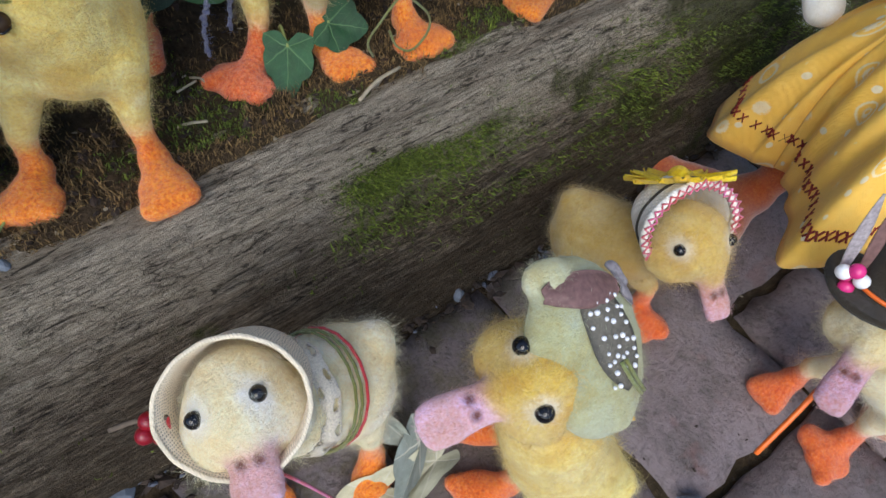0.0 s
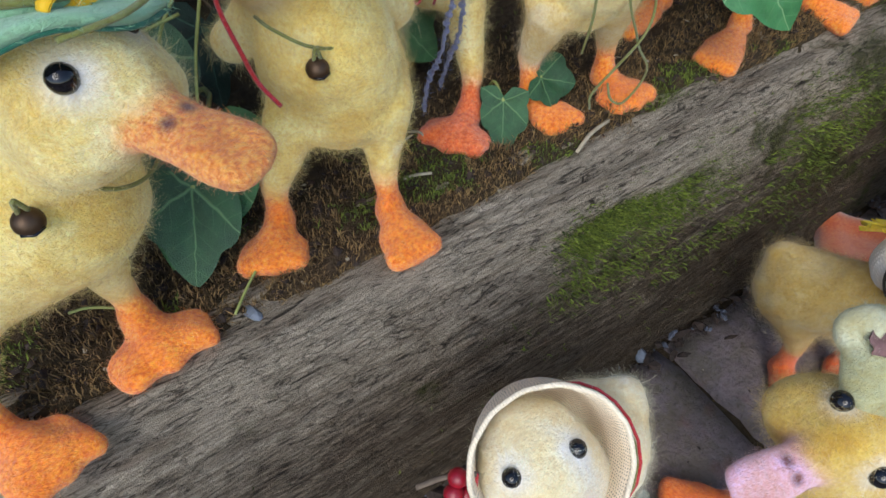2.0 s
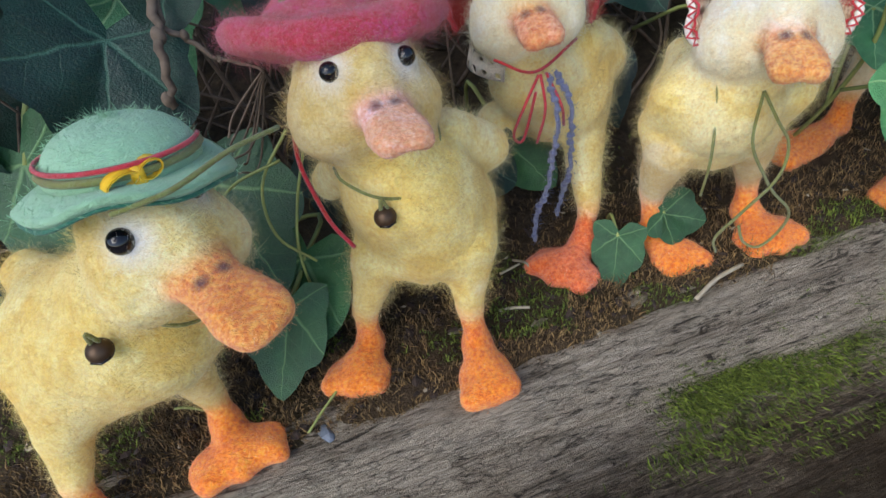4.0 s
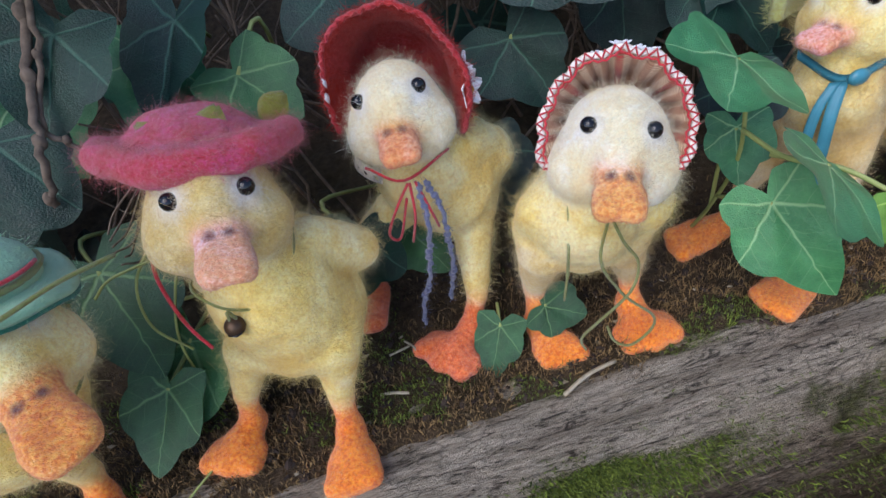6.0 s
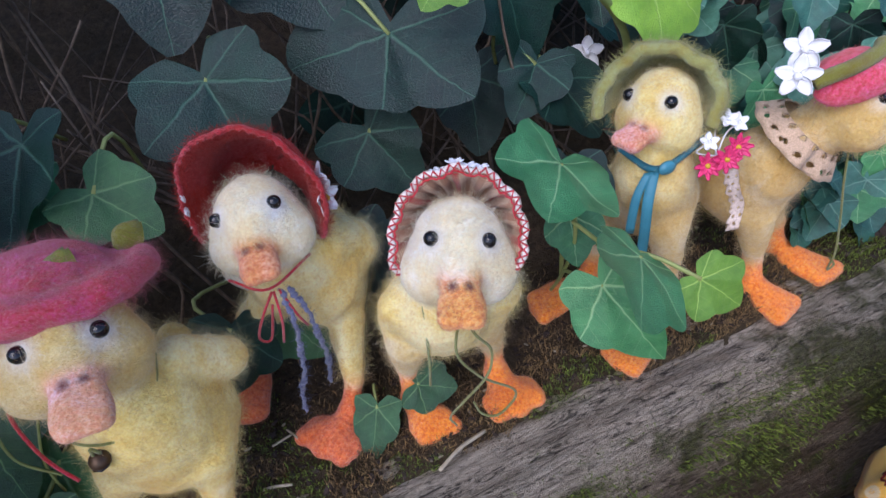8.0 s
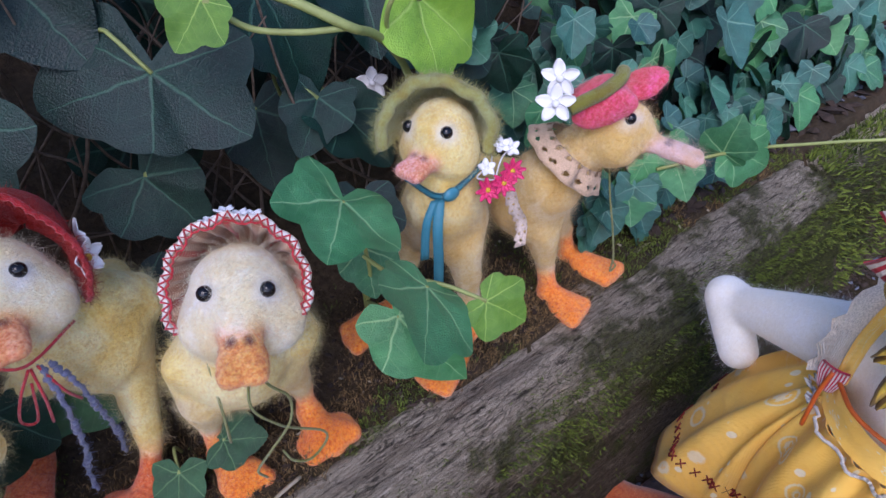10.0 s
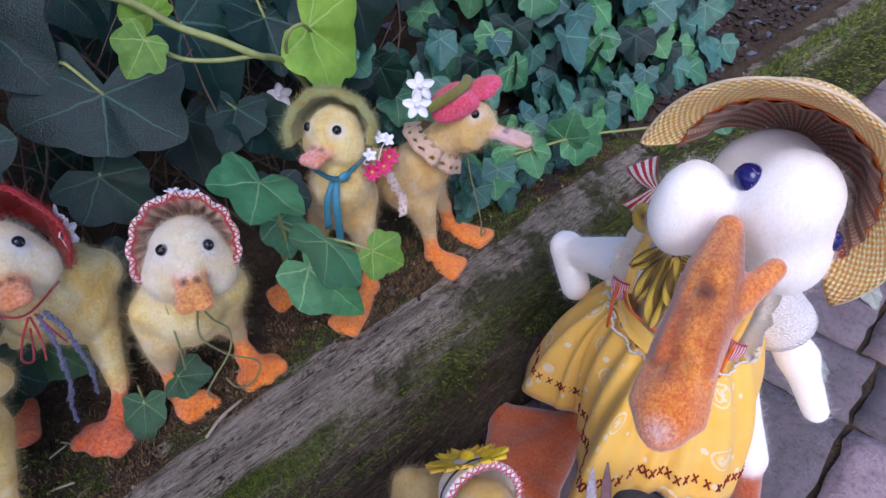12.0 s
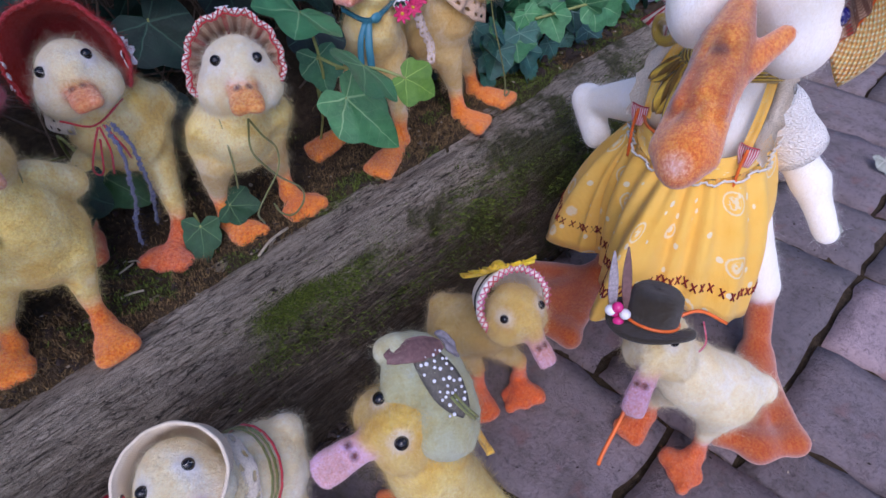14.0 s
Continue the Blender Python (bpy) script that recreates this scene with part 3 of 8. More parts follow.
def paver(x0, x1, y0, y1, dz, tilt, parent, mats=PAVER):
    """One clay paver with worn, rounded edges and a chipped outline."""
    bm = bmesh.new()
    nx, ny = 7, 9
    grid = []
    for j in range(ny + 1):
        row = []
        for i in range(nx + 1):
            u, w = i / nx, j / ny
            x, y = x0 + (x1 - x0) * u, y0 + (y1 - y0) * w
            edge = min(u, 1 - u) * (x1 - x0), min(w, 1 - w) * (y1 - y0)
            e = min(edge)
            drop = 0.004 if e < 1e-6 else 0.0
            z = dz - drop + 0.0012 * fbm(x, y, 5, 60) + tilt[0] * (u - 0.5) + tilt[1] * (w - 0.5)
            wob = 0.0055 * fbm(x, y, 9, 60)
            row.append(bm.verts.new((x + wob, y + 0.0055 * fbm(x, y, 13, 60), z)))
        grid.append(row)
    for j in range(ny):
        for i in range(nx):
            bm.faces.new((grid[j][i], grid[j][i + 1], grid[j + 1][i + 1], grid[j + 1][i]))
    rim = [grid[0][i] for i in range(nx + 1)] + [grid[j][nx] for j in range(1, ny + 1)] + [grid[ny][i] for i in range(nx - 1, -1, -1)] + [grid[j][0] for j in range(ny - 1, 0, -1)]
    low = [bm.verts.new((v.co.x, v.co.y, -0.03)) for v in rim]
    for i in range(len(rim)):
        k = (i + 1) % len(rim)
        bm.faces.new((rim[i], low[i], low[k], rim[k]))
    return part("paver", bm, mats, parent)


paving = tagged(thing("pavement", "uneven worn clay pavers with dark open joints", "pavement"), kind="structure")
rp = random.Random(5)
COLS = [0.07, 0.208, 0.345, 0.498, 0.69, 0.83, 0.955, 1.13]
RECTS = [(0.345, 0.498, 0.115, 0.343), (0.345, 0.498, -0.11, 0.115), (0.498, 0.66, 0.203, 0.338), (0.66, 0.83, 0.203, 0.336), (0.498, 0.605, 0.055, 0.203), (0.605, 0.83, 0.055, 0.203),
         (0.83, 0.955, 0.055, 0.20), (0.83, 0.955, 0.20, 0.334), (0.83, 0.955, -0.17, 0.055), (0.69, 0.83, -0.17, 0.055), (0.56, 0.69, -0.17, 0.055), (0.43, 0.56, -0.335, -0.11), (0.498, 0.56, -0.11, 0.055),
         (0.955, 1.13, 0.08, 0.31), (0.955, 1.13, -0.15, 0.08), (0.208, 0.345, 0.13, 0.345), (0.208, 0.345, -0.10, 0.13), (0.07, 0.208, 0.20, 0.345), (0.07, 0.208, -0.03, 0.20), (-0.07, 0.07, 0.12, 0.345), (-0.07, 0.07, -0.11, 0.12)]
for i in range(12):
    for j in range(-4, 3):
        x, y = 1.13 + 0.14 * i, 0.08 + 0.225 * j + (0.11 if i % 2 else 0)
        RECTS.append((x, x + 0.14, y, min(y + 0.225, 0.33)))
for i in range(9):
    for j in range(4):
        x, y = -0.21 + 0.14 * i, -0.335 - 0.225 * j + (0.1 if i % 2 else 0)
        RECTS.append((x, x + 0.14, y - 0.12, y + 0.105))
for i in range(4):
    RECTS.append((-0.21 - 0.14 * i, -0.07 - 0.14 * i, 0.12, 0.343))
    RECTS.append((-0.21 - 0.14 * i, -0.07 - 0.14 * i, -0.11, 0.12))
for x0, x1, y0, y1 in RECTS:
    if y1 - y0 > 0.03:
        paver(x0 + 0.0035, x1 - 0.0035, y0 + 0.0035, y1 - 0.0035, rp.uniform(-0.002, 0.002), (rp.uniform(-0.003, 0.003), rp.uniform(-0.003, 0.003)), paving, PAVER_PALE if (x0, y0) == (0.69, -0.17) else PAVER)

# ---- felted ducks ----
YEL, PALE, CREAM = rgb(247, 224, 136), rgb(249, 231, 160), rgb(252, 241, 206)
GOLD = rgb(234, 198, 82)
ORANGE, RUST = rgb(250, 138, 34), rgb(226, 100, 30)
CORAL = rgb(242, 116, 56)
PINK, PEACH, BILL = rgb(226, 176, 186), rgb(238, 176, 150), rgb(236, 150, 86)
WHITE = rgb(250, 248, 248)
DUSK = rgb(104, 52, 44)


def unit(v):
    return V3(v).normalized()


def leg(f, hip, ankle, heel, t1, t2, z, wool, foot, thick=0.0140, thin=0.0072):
    """A woolly thigh, a thin shank and a broad, flat, rounded foot on the ground at z."""
    f.cap(hip, ankle, thick, thin, wool, 0.007)
    h = V3(heel[0], heel[1], z + 0.0085)
    f.cap(ankle, h, thin * 0.88, 0.0068, foot, 0.003)
    mid = V3((t1[0] + t2[0]) / 2, (t1[1] + t2[1]) / 2, z + 0.0052)
    d = mid - V3(h.x, h.y, mid.z)
    L = d.length
    wide = (V3(*t1, 0) - V3(*t2, 0)).length
    f.ell(V3(h.x, h.y, mid.z) + d * 0.62, (L * 0.48, max(0.0125, wide * 0.64), 0.0058), foot, d, (0, 0, 1), 0.006)
    f.cap(h, mid, 0.0068, 0.0050, foot, 0.008)
    for t in (t1, t2):
        f.cap(V3(h.x, h.y, mid.z) + d * 0.35, (t[0] * 0.94 + mid.x * 0.06, t[1] * 0.94 + mid.y * 0.06, z + 0.0054), 0.0052, 0.0050, foot, 0.008)


def bill(f, base, tip, width, color, up, tipcolor=None):
    """A flat bill, square at its rounded end, with a pale felted rim."""
    b, t = V3(base), V3(tip)
    d = (t - b).normalized()
    side = d.cross(V3(up)).normalized()
    u = side.cross(d)
    L = (t - b).length
    f.ell(b + d * L * 0.25, (L * 0.48, width * 0.38, width * 0.25), color, d, u, 0.005)
    f.ell(b + d * L * 0.66, (L * 0.34, width * 0.48, width * 0.18), tipcolor or color, d, u, 0.006)
    for s in (-1, 1):
        f.cap(b + d * L * 0.15 + side * (s * width * 0.20), b + d * L * 0.84 + side * (s * width * 0.29) - u * width * 0.03, width * 0.15, width * 0.165, color, 0.005)
        n = b + d * L * 0.34 + side * (s * width * 0.17) + u * (width * 0.25)
        f.tint(n, 0.0028, DUSK, 1.0)


def head_frame(head, tip, eyes=None):
    f = (V3(tip) - V3(head)).normalized()
    if eyes:
        s = (V3(eyes[1]) - V3(eyes[0])).normalized()
        u = s.cross(f).normalized()
        if u.z < 0:
            u = -u
    else:
        u = V3(0, 0, 1)
    s = f.cross(u).normalized()
    u = s.cross(f)
    return f, s, u


def duckling(label, head, hr, base, tip, bw, eyes, body, legs, z, wool=YEL, face=PALE, foot=ORANGE, beak=BILL, tipc=None, group="ducklings on the sleeper", seed=1, white=0.010, neck=None, tints=(), eye_r=0.0040, fuzz=36000):
    fl = Field()
    f, s, u = head_frame(head, tip, eyes)
    h = V3(head)
    fl.ell(h + u * hr * 0.08, (hr * 0.98, hr * 0.88, hr * 0.92), face, f, u, 0.01)
    # a ridge from the forehead to the bill
    fl.cap(h + u * hr * 0.52 + f * hr * 0.55, V3(base) + u * bw * 0.10, hr * 0.20, bw * 0.30, face, 0.012)
    # full cheeks low on the head
    for k in (-1, 1):
        fl.ell(h + s * (k * hr * 0.50) - u * hr * 0.30 + f * hr * 0.25, (hr * 0.66, hr * 0.60, hr * 0.58), face, f, u, 0.010)
    bill(fl, base, tip, bw, beak, u, tipc)
    for kind, *a in body:
        (fl.cap if kind == "cap" else fl.ell)(*a[:-1], a[-1] * 0.62)
    for lg in legs:
        leg(fl, *lg, z, wool, foot)
    for e in eyes:
        inward = (h + f * hr * 0.2 - V3(e)).normalized()
        fl.ell(V3(e) + inward * 0.0105, (0.0074, 0.0074, 0.0078), face, f, u, 0.007)
        fl.tint(e, white * 0.78, WHITE, 0.75)
    beads = []
    for e in eyes:
        # seat the bead so that half of it stands out of the wool
        inward = (h + f * hr * 0.2 - V3(e)).normalized()
        q = V3(e)
        for _ in range(8):
            q = q + inward * float(fl.value(np.array([tuple(q)]))[0]) * 0.9
        beads.append((*q, eye_r))
    for c, r, color, k in tints:
        fl.tint(c, r, color, k)
    wool_figure("felt_duckling", fl, beads, label, "toy duck", group, seed=seed, fuzz=fuzz, hair=0.013, eye_r=eye_r, rough=0.0009)
    return h, f, s, u, hr


# duckling with a green cap
GREEN_CAP = duckling("yellow felted wool duckling with orange bill, on the sleeper", (0.050, 0.432, 0.309), 0.0275, (0.062, 0.411, 0.306), (0.086, 0.372, 0.301), 0.026,
         [(0.047, 0.409, 0.326), (0.070, 0.428, 0.326)],
         [("cap", (0.022, 0.448, 0.262), (-0.008, 0.462, 0.246), 0.036, 0.038, YEL, 0.012),
          ("cap", (0.030, 0.440, 0.285), (0.020, 0.446, 0.262), 0.022, 0.026, YEL, 0.012),
          ("cap", (-0.005, 0.470, 0.250), (-0.034, 0.505, 0.262), 0.030, 0.012, YEL, 0.014)],
         [((0.024, 0.446, 0.236), (0.026, 0.456, 0.192), (0.027, 0.450), (0.012, 0.419), (0.052, 0.424)),
          ((-0.026, 0.440, 0.232), (-0.040, 0.432, 0.192), (-0.040, 0.426), (-0.036, 0.392), (-0.008, 0.400))],
         TOP, face=PALE, beak=rgb(238, 148, 62), seed=2, white=0.012, eye_r=0.0046)

# duckling with a pink hat and a bell
PINK_HAT = duckling("yellow felted wool duckling with pale pink bill, on the sleeper", (0.141, 0.474, 0.324), 0.0300, (0.143, 0.451, 0.326), (0.147, 0.414, 0.324), 0.0235,
         [(0.129, 0.453, 0.342), (0.158, 0.456, 0.338)],
         [("cap", (0.152, 0.470, 0.268), (0.158, 0.476, 0.246), 0.033, 0.036, YEL, 0.012),
          ("cap", (0.141, 0.470, 0.300), (0.150, 0.470, 0.275), 0.022, 0.028, YEL, 0.012),
          ("cap", (0.174, 0.476, 0.286), (0.196, 0.486, 0.267), 0.0135, 0.0125, PALE, 0.005),
          ("cap", (0.128, 0.484, 0.284), (0.118, 0.496, 0.268), 0.012, 0.010, PALE, 0.006),
          ("cap", (0.160, 0.490, 0.250), (0.170, 0.520, 0.262), 0.024, 0.010, YEL, 0.014)],
         [((0.128, 0.468, 0.235), (0.113, 0.474, 0.197), (0.110, 0.470), (0.082, 0.453), (0.107, 0.443)),
          ((0.172, 0.455, 0.235), (0.166, 0.450, 0.198), (0.165, 0.444), (0.149, 0.413), (0.172, 0.412))],
         TOP, face=rgb(224, 200, 128), beak=PEACH, seed=3, tints=[((0.172, 0.440, 0.215), 0.006, CREAM, 0.8)])

# duckling with a red bonnet
RED_BONNET = duckling("pale yellow felted wool duckling with orange bill, on the sleeper", (0.237, 0.524, 0.319), 0.0265, (0.231, 0.503, 0.321), (0.228, 0.477, 0.3165), 0.0205,
         [(0.218, 0.516, 0.333), (0.246, 0.511, 0.335)],
         [("cap", (0.246, 0.532, 0.272), (0.262, 0.540, 0.256), 0.026, 0.033, PALE, 0.012),
          ("cap", (0.236, 0.524, 0.305), (0.244, 0.530, 0.275), 0.018, 0.024, PALE, 0.012),
          ("cap", (0.268, 0.536, 0.282), (0.288, 0.542, 0.268), 0.022, 0.018, PALE, 0.010),
          ("cap", (0.262, 0.552, 0.256), (0.286, 0.580, 0.262), 0.026, 0.012, PALE, 0.014)],
         [((0.226, 0.546, 0.240), (0.209, 0.578, 0.208), (0.207, 0.570), (0.180, 0.528), (0.198, 0.523)),
          ((0.272, 0.527, 0.236), (0.262, 0.500, 0.192), (0.251, 0.488), (0.217, 0.489), (0.237, 0.460))],
         TOP, wool=PALE, face=CREAM, beak=rgb(236, 152, 104), foot=CORAL, seed=4)

# duckling with a striped bonnet
STRIPED = duckling("cream felted wool duckling with orange bill, on the sleeper", (0.328, 0.455, 0.309), 0.0285, (0.317, 0.432, 0.313), (0.305, 0.406, 0.307), 0.0245,
         [(0.312, 0.448, 0.327), (0.334, 0.436, 0.325)],
         [("cap", (0.319, 0.468, 0.264), (0.324, 0.480, 0.250), 0.030, 0.032, PALE, 0.012),
          ("cap", (0.324, 0.458, 0.296), (0.318, 0.466, 0.270), 0.020, 0.026, PALE, 0.012),
          ("cap", (0.294, 0.470, 0.272), (0.294, 0.480, 0.250), 0.012, 0.011, YEL, 0.010),
          ("cap", (0.350, 0.458, 0.266), (0.352, 0.468, 0.248), 0.015, 0.013, YEL, 0.010),
          ("cap", (0.326, 0.490, 0.252), (0.336, 0.524, 0.262), 0.026, 0.010, PALE, 0.014)],
         [((0.296, 0.472, 0.238), (0.295, 0.484, 0.202), (0.294, 0.478), (0.289, 0.449), (0.311, 0.448)),
          ((0.344, 0.466, 0.236), (0.354, 0.474, 0.200), (0.354, 0.470), (0.338, 0.440), (0.371, 0.440))],
         TOP, wool=rgb(228, 208, 152), face=CREAM, beak=rgb(238, 160, 84), seed=5)

# duckling with an olive bonnet and a teal ribbon
OLIVE = duckling("warm yellow felted wool duckling with coral bill, on the sleeper", (0.488, 0.490, 0.329), 0.0245, (0.468, 0.480, 0.325), (0.446, 0.474, 0.324), 0.0185,
         [(0.467, 0.497, 0.341), (0.478, 0.474, 0.342)],
         [("cap", (0.485, 0.486, 0.285), (0.492, 0.492, 0.262), 0.024, 0.030, rgb(230, 208, 150), 0.012),
          ("cap", (0.486, 0.488, 0.312), (0.484, 0.486, 0.285), 0.018, 0.025, PALE, 0.012),
          ("cap", (0.496, 0.500, 0.262), (0.520, 0.530, 0.262), 0.030, 0.012, PALE, 0.014)],
         [((0.492, 0.472, 0.246), (0.492, 0.464, 0.200), (0.488, 0.460), (0.434, 0.452), (0.440, 0.428)),
          ((0.478, 0.510, 0.244), (0.470, 0.520, 0.200), (0.466, 0.520), (0.418, 0.523), (0.412, 0.500))],
         TOP, wool=rgb(232, 212, 160), face=PALE, beak=rgb(240, 160, 140), seed=6)

# duckling with a pink cap, seen from its side
PINK_CAP = duckling("warm yellow felted wool duckling looking along the sleeper", (0.592, 0.434, 0.322), 0.0235, (0.602, 0.412, 0.318), (0.616, 0.376, 0.313), 0.017,
         [(0.587, 0.420, 0.335), (0.611, 0.432, 0.335)],
         [("cap", (0.562, 0.462, 0.276), (0.560, 0.474, 0.256), 0.025, 0.030, rgb(226, 200, 140), 0.012),
          ("cap", (0.584, 0.444, 0.312), (0.564, 0.460, 0.280), 0.017, 0.023, rgb(226, 196, 130), 0.012),
          ("cap", (0.560, 0.484, 0.256), (0.556, 0.520, 0.262), 0.028, 0.012, YEL, 0.014)],
         [((0.556, 0.456, 0.240), (0.565, 0.455, 0.200), (0.566, 0.450), (0.558, 0.416), (0.581, 0.423)),
          ((0.585, 0.474, 0.240), (0.612, 0.478, 0.200), (0.616, 0.474), (0.614, 0.430), (0.637, 0.434))],
         TOP, wool=rgb(226, 200, 138), face=rgb(228, 196, 120), beak=rgb(228, 190, 170), seed=7)

# duckling with a straw-coloured gauze bonnet, on the pavers
GAUZE = duckling("pale cream felted wool duckling with pink bill, on the pavers", (0.140, 0.287, 0.172), 0.0270, (0.136, 0.268, 0.180), (0.127, 0.241, 0.176), 0.021,
         [(0.122, 0.284, 0.191), (0.147, 0.278, 0.193)],
         [("cap", (0.162, 0.292, 0.135), (0.188, 0.294, 0.112), 0.028, 0.033, CREAM, 0.012),
          ("cap", (0.144, 0.288, 0.155), (0.162, 0.292, 0.135), 0.020, 0.024, CREAM, 0.012),
          ("cap", (0.190, 0.294, 0.116), (0.214, 0.298, 0.128), 0.028, 0.013, CREAM, 0.014)],
         [((0.165, 0.304, 0.085), (0.135, 0.308, 0.040), (0.130, 0.306), (0.104, 0.292), (0.128, 0.272)),
          ((0.192, 0.278, 0.085), (0.196, 0.278, 0.040), (0.194, 0.276), (0.168, 0.254), (0.186, 0.254))],
         0.0, wool=CREAM, face=CREAM, beak=PINK, seed=8, group="ducklings on the pavers")

# duckling with a pale green beret, on the pavers
BERET = duckling("bright yellow felted wool duckling with pink bill, on the pavers", (0.262, 0.221, 0.168), 0.0275, (0.237, 0.224, 0.172), (0.197, 0.232, 0.170), 0.0225,
         [(0.254, 0.231, 0.192), (0.246, 0.204, 0.182)],
         [("cap", (0.268, 0.207, 0.120), (0.276, 0.196, 0.080), 0.029, 0.032, rgb(230, 208, 120), 0.012),
          ("cap", (0.262, 0.219, 0.155), (0.268, 0.208, 0.125), 0.019, 0.026, GOLD, 0.012),
          ("cap", (0.282, 0.186, 0.080), (0.296, 0.164, 0.070), 0.026, 0.012, rgb(232, 214, 120), 0.014)],
         [((0.270, 0.205, 0.062), (0.264, 0.206, 0.032), (0.260, 0.206), (0.229, 0.230), (0.230, 0.208)),
          ((0.290, 0.214, 0.062), (0.286, 0.228, 0.032), (0.284, 0.232), (0.254, 0.252), (0.262, 0.262))],
         0.0, wool=GOLD, face=rgb(226, 194, 92), foot=rgb(232, 112, 30), beak=PINK, seed=9, group="ducklings on the pavers", eye_r=0.0048)

# duckling with a sunflower bonnet, on the pavers
SUNFLOWER = duckling("yellow felted wool duckling with dusky pink bill, on the pavers", (0.401, 0.238, 0.148), 0.0240, (0.395, 0.214, 0.142), (0.391, 0.193, 0.124), 0.0165,
         [(0.381, 0.233, 0.159), (0.409, 0.222, 0.159)],
         [("cap", (0.402, 0.272, 0.100), (0.398, 0.296, 0.086), 0.025, 0.030, rgb(206, 180, 108), 0.012),
          ("cap", (0.401, 0.246, 0.136), (0.402, 0.268, 0.105), 0.017, 0.022, rgb(214, 184, 100), 0.012),
          ("cap", (0.398, 0.300, 0.090), (0.396, 0.318, 0.102), 0.024, 0.010, rgb(206, 180, 108), 0.014)],
         [((0.414, 0.270, 0.070), (0.436, 0.254, 0.036), (0.436, 0.252), (0.404, 0.238), (0.434, 0.224)),
          ((0.390, 0.284, 0.070), (0.402, 0.278, 0.036), (0.400, 0.276), (0.374, 0.254), (0.392, 0.246))],
         0.0, wool=rgb(216, 186, 100), face=rgb(222, 192, 104), foot=RUST, beak=rgb(212, 160, 170), seed=10, group="ducklings on the pavers", eye_r=0.0036)

# duckling with a dark felt hat, on the pavers
DARK_HAT = duckling("pale yellow felted wool duckling with dusky pink bill, on the pavers", (0.450, 0.136, 0.148), 0.0245, (0.424, 0.131, 0.142), (0.392, 0.124, 0.128), 0.018,
         [(0.438, 0.152, 0.161), (0.442, 0.127, 0.163)],
         [("cap", (0.468, 0.112, 0.112), (0.488, 0.092, 0.090), 0.026, 0.031, CREAM, 0.012),
          ("cap", (0.452, 0.132, 0.138), (0.468, 0.114, 0.114), 0.018, 0.022, CREAM, 0.012),
          ("cap", (0.492, 0.088, 0.092), (0.512, 0.068, 0.090), 0.026, 0.013, CREAM, 0.014)],
         [((0.480, 0.086, 0.070), (0.482, 0.086, 0.034), (0.478, 0.086), (0.460, 0.104), (0.442, 0.078)),
          ((0.484, 0.118, 0.070), (0.486, 0.136, 0.034), (0.484, 0.138), (0.460, 0.152), (0.456, 0.132))],
         0.0, wool=CREAM, face=rgb(236, 222, 176), foot=rgb(222, 100, 34), beak=rgb(206, 156, 176), seed=11, group="ducklings on the pavers")

# mother goose
gf = Field()
GW = rgb(251, 249, 240)
gf.ell((0.592, 0.178, 0.368), (0.038, 0.036, 0.036), GW, (-0.85, -0.1, -0.3), (0, 0, 1), 0.012)
gf.ell((0.538, 0.205, 0.365), (0.026, 0.0205, 0.033), GW, (-0.85, 0.2, -0.1), (0, 0, 1), 0.008)
gf.ell((0.560, 0.159, 0.382), (0.028, 0.028, 0.032), GW, (-0.85, -0.2, -0.1), (0, -0.35, 1), 0.018)
gf.ell((0.566, 0.149, 0.346), (0.026, 0.024, 0.027), GW, (-0.85, -0.2, -0.1), (0, -0.2, 1), 0.016)
gb, gt = V3(0.520, 0.174, 0.376), V3(0.412, 0.146, 0.318)
gd = (gt - gb).normalized()
BEAK = rgb(218, 122, 38)
gf.cap(gb, gb + gd * 0.03, 0.008, 0.014, BEAK, 0.006)
gf.cap((0.520, 0.144, 0.364), (0.470, 0.156, 0.348), 0.0062, 0.0105, BEAK, 0.006)
gside = gd.cross(V3(0, 0, 1)).normalized()
gup = gside.cross(gd)
gf.ell(gb + gd * 0.072, (0.058, 0.0122, 0.012), BEAK, gd, gup, 0.010)
gf.ell(gb + gd * 0.108, (0.021, 0.0172, 0.0155), BEAK, gd, gup, 0.008)
gf.cap(gb + gd * 0.01 + gup * 0.004, gb + gd * 0.075 + gup * 0.010, 0.004, 0.0055, BEAK, 0.004)
for sg in (-1, 1):
    gf.cap(gb + gd * 0.03 + gside * sg * 0.009 + gup * 0.005, gb + gd * 0.085 + gside * sg * 0.011 + gup * 0.009, 0.003, 0.0045, rgb(188, 92, 30), 0.004)
    gf.cap(gb + gd * 0.04 + gside * sg * 0.0115, gb + gd * 0.11 + gside * sg * 0.0145, 0.004, 0.005, rgb(214, 122, 48), 0.005)
rb = random.Random(4)
for k in range(46):
    # dark and light wool strands laid along the bill
    w, x0 = rb.uniform(-1, 1), rb.uniform(0.0, 0.06)
    off = gside * (w * 0.015) + gup * (0.0125 * math.sqrt(max(0.0, 1 - w * w)))
    gf.cap(gb + gd * x0 + off * (0.62 if x0 < 0.02 else 0.9), gb + gd * (x0 + rb.uniform(0.02, 0.045)) + off * 0.98, 0.0012, 0.0019, rgb(124, 54, 18) if k % 3 else rgb(240, 150, 52), 0.002)
gf.tint((0.474, 0.163, 0.364), 0.0048, rgb(62, 26, 14), 0.95)
gf.tint((0.481, 0.147, 0.350), 0.0048, rgb(62, 26, 14), 0.95)
gf.tint(gt + gup * 0.010 - gd * 0.002, 0.007, rgb(216, 170, 160), 0.9)
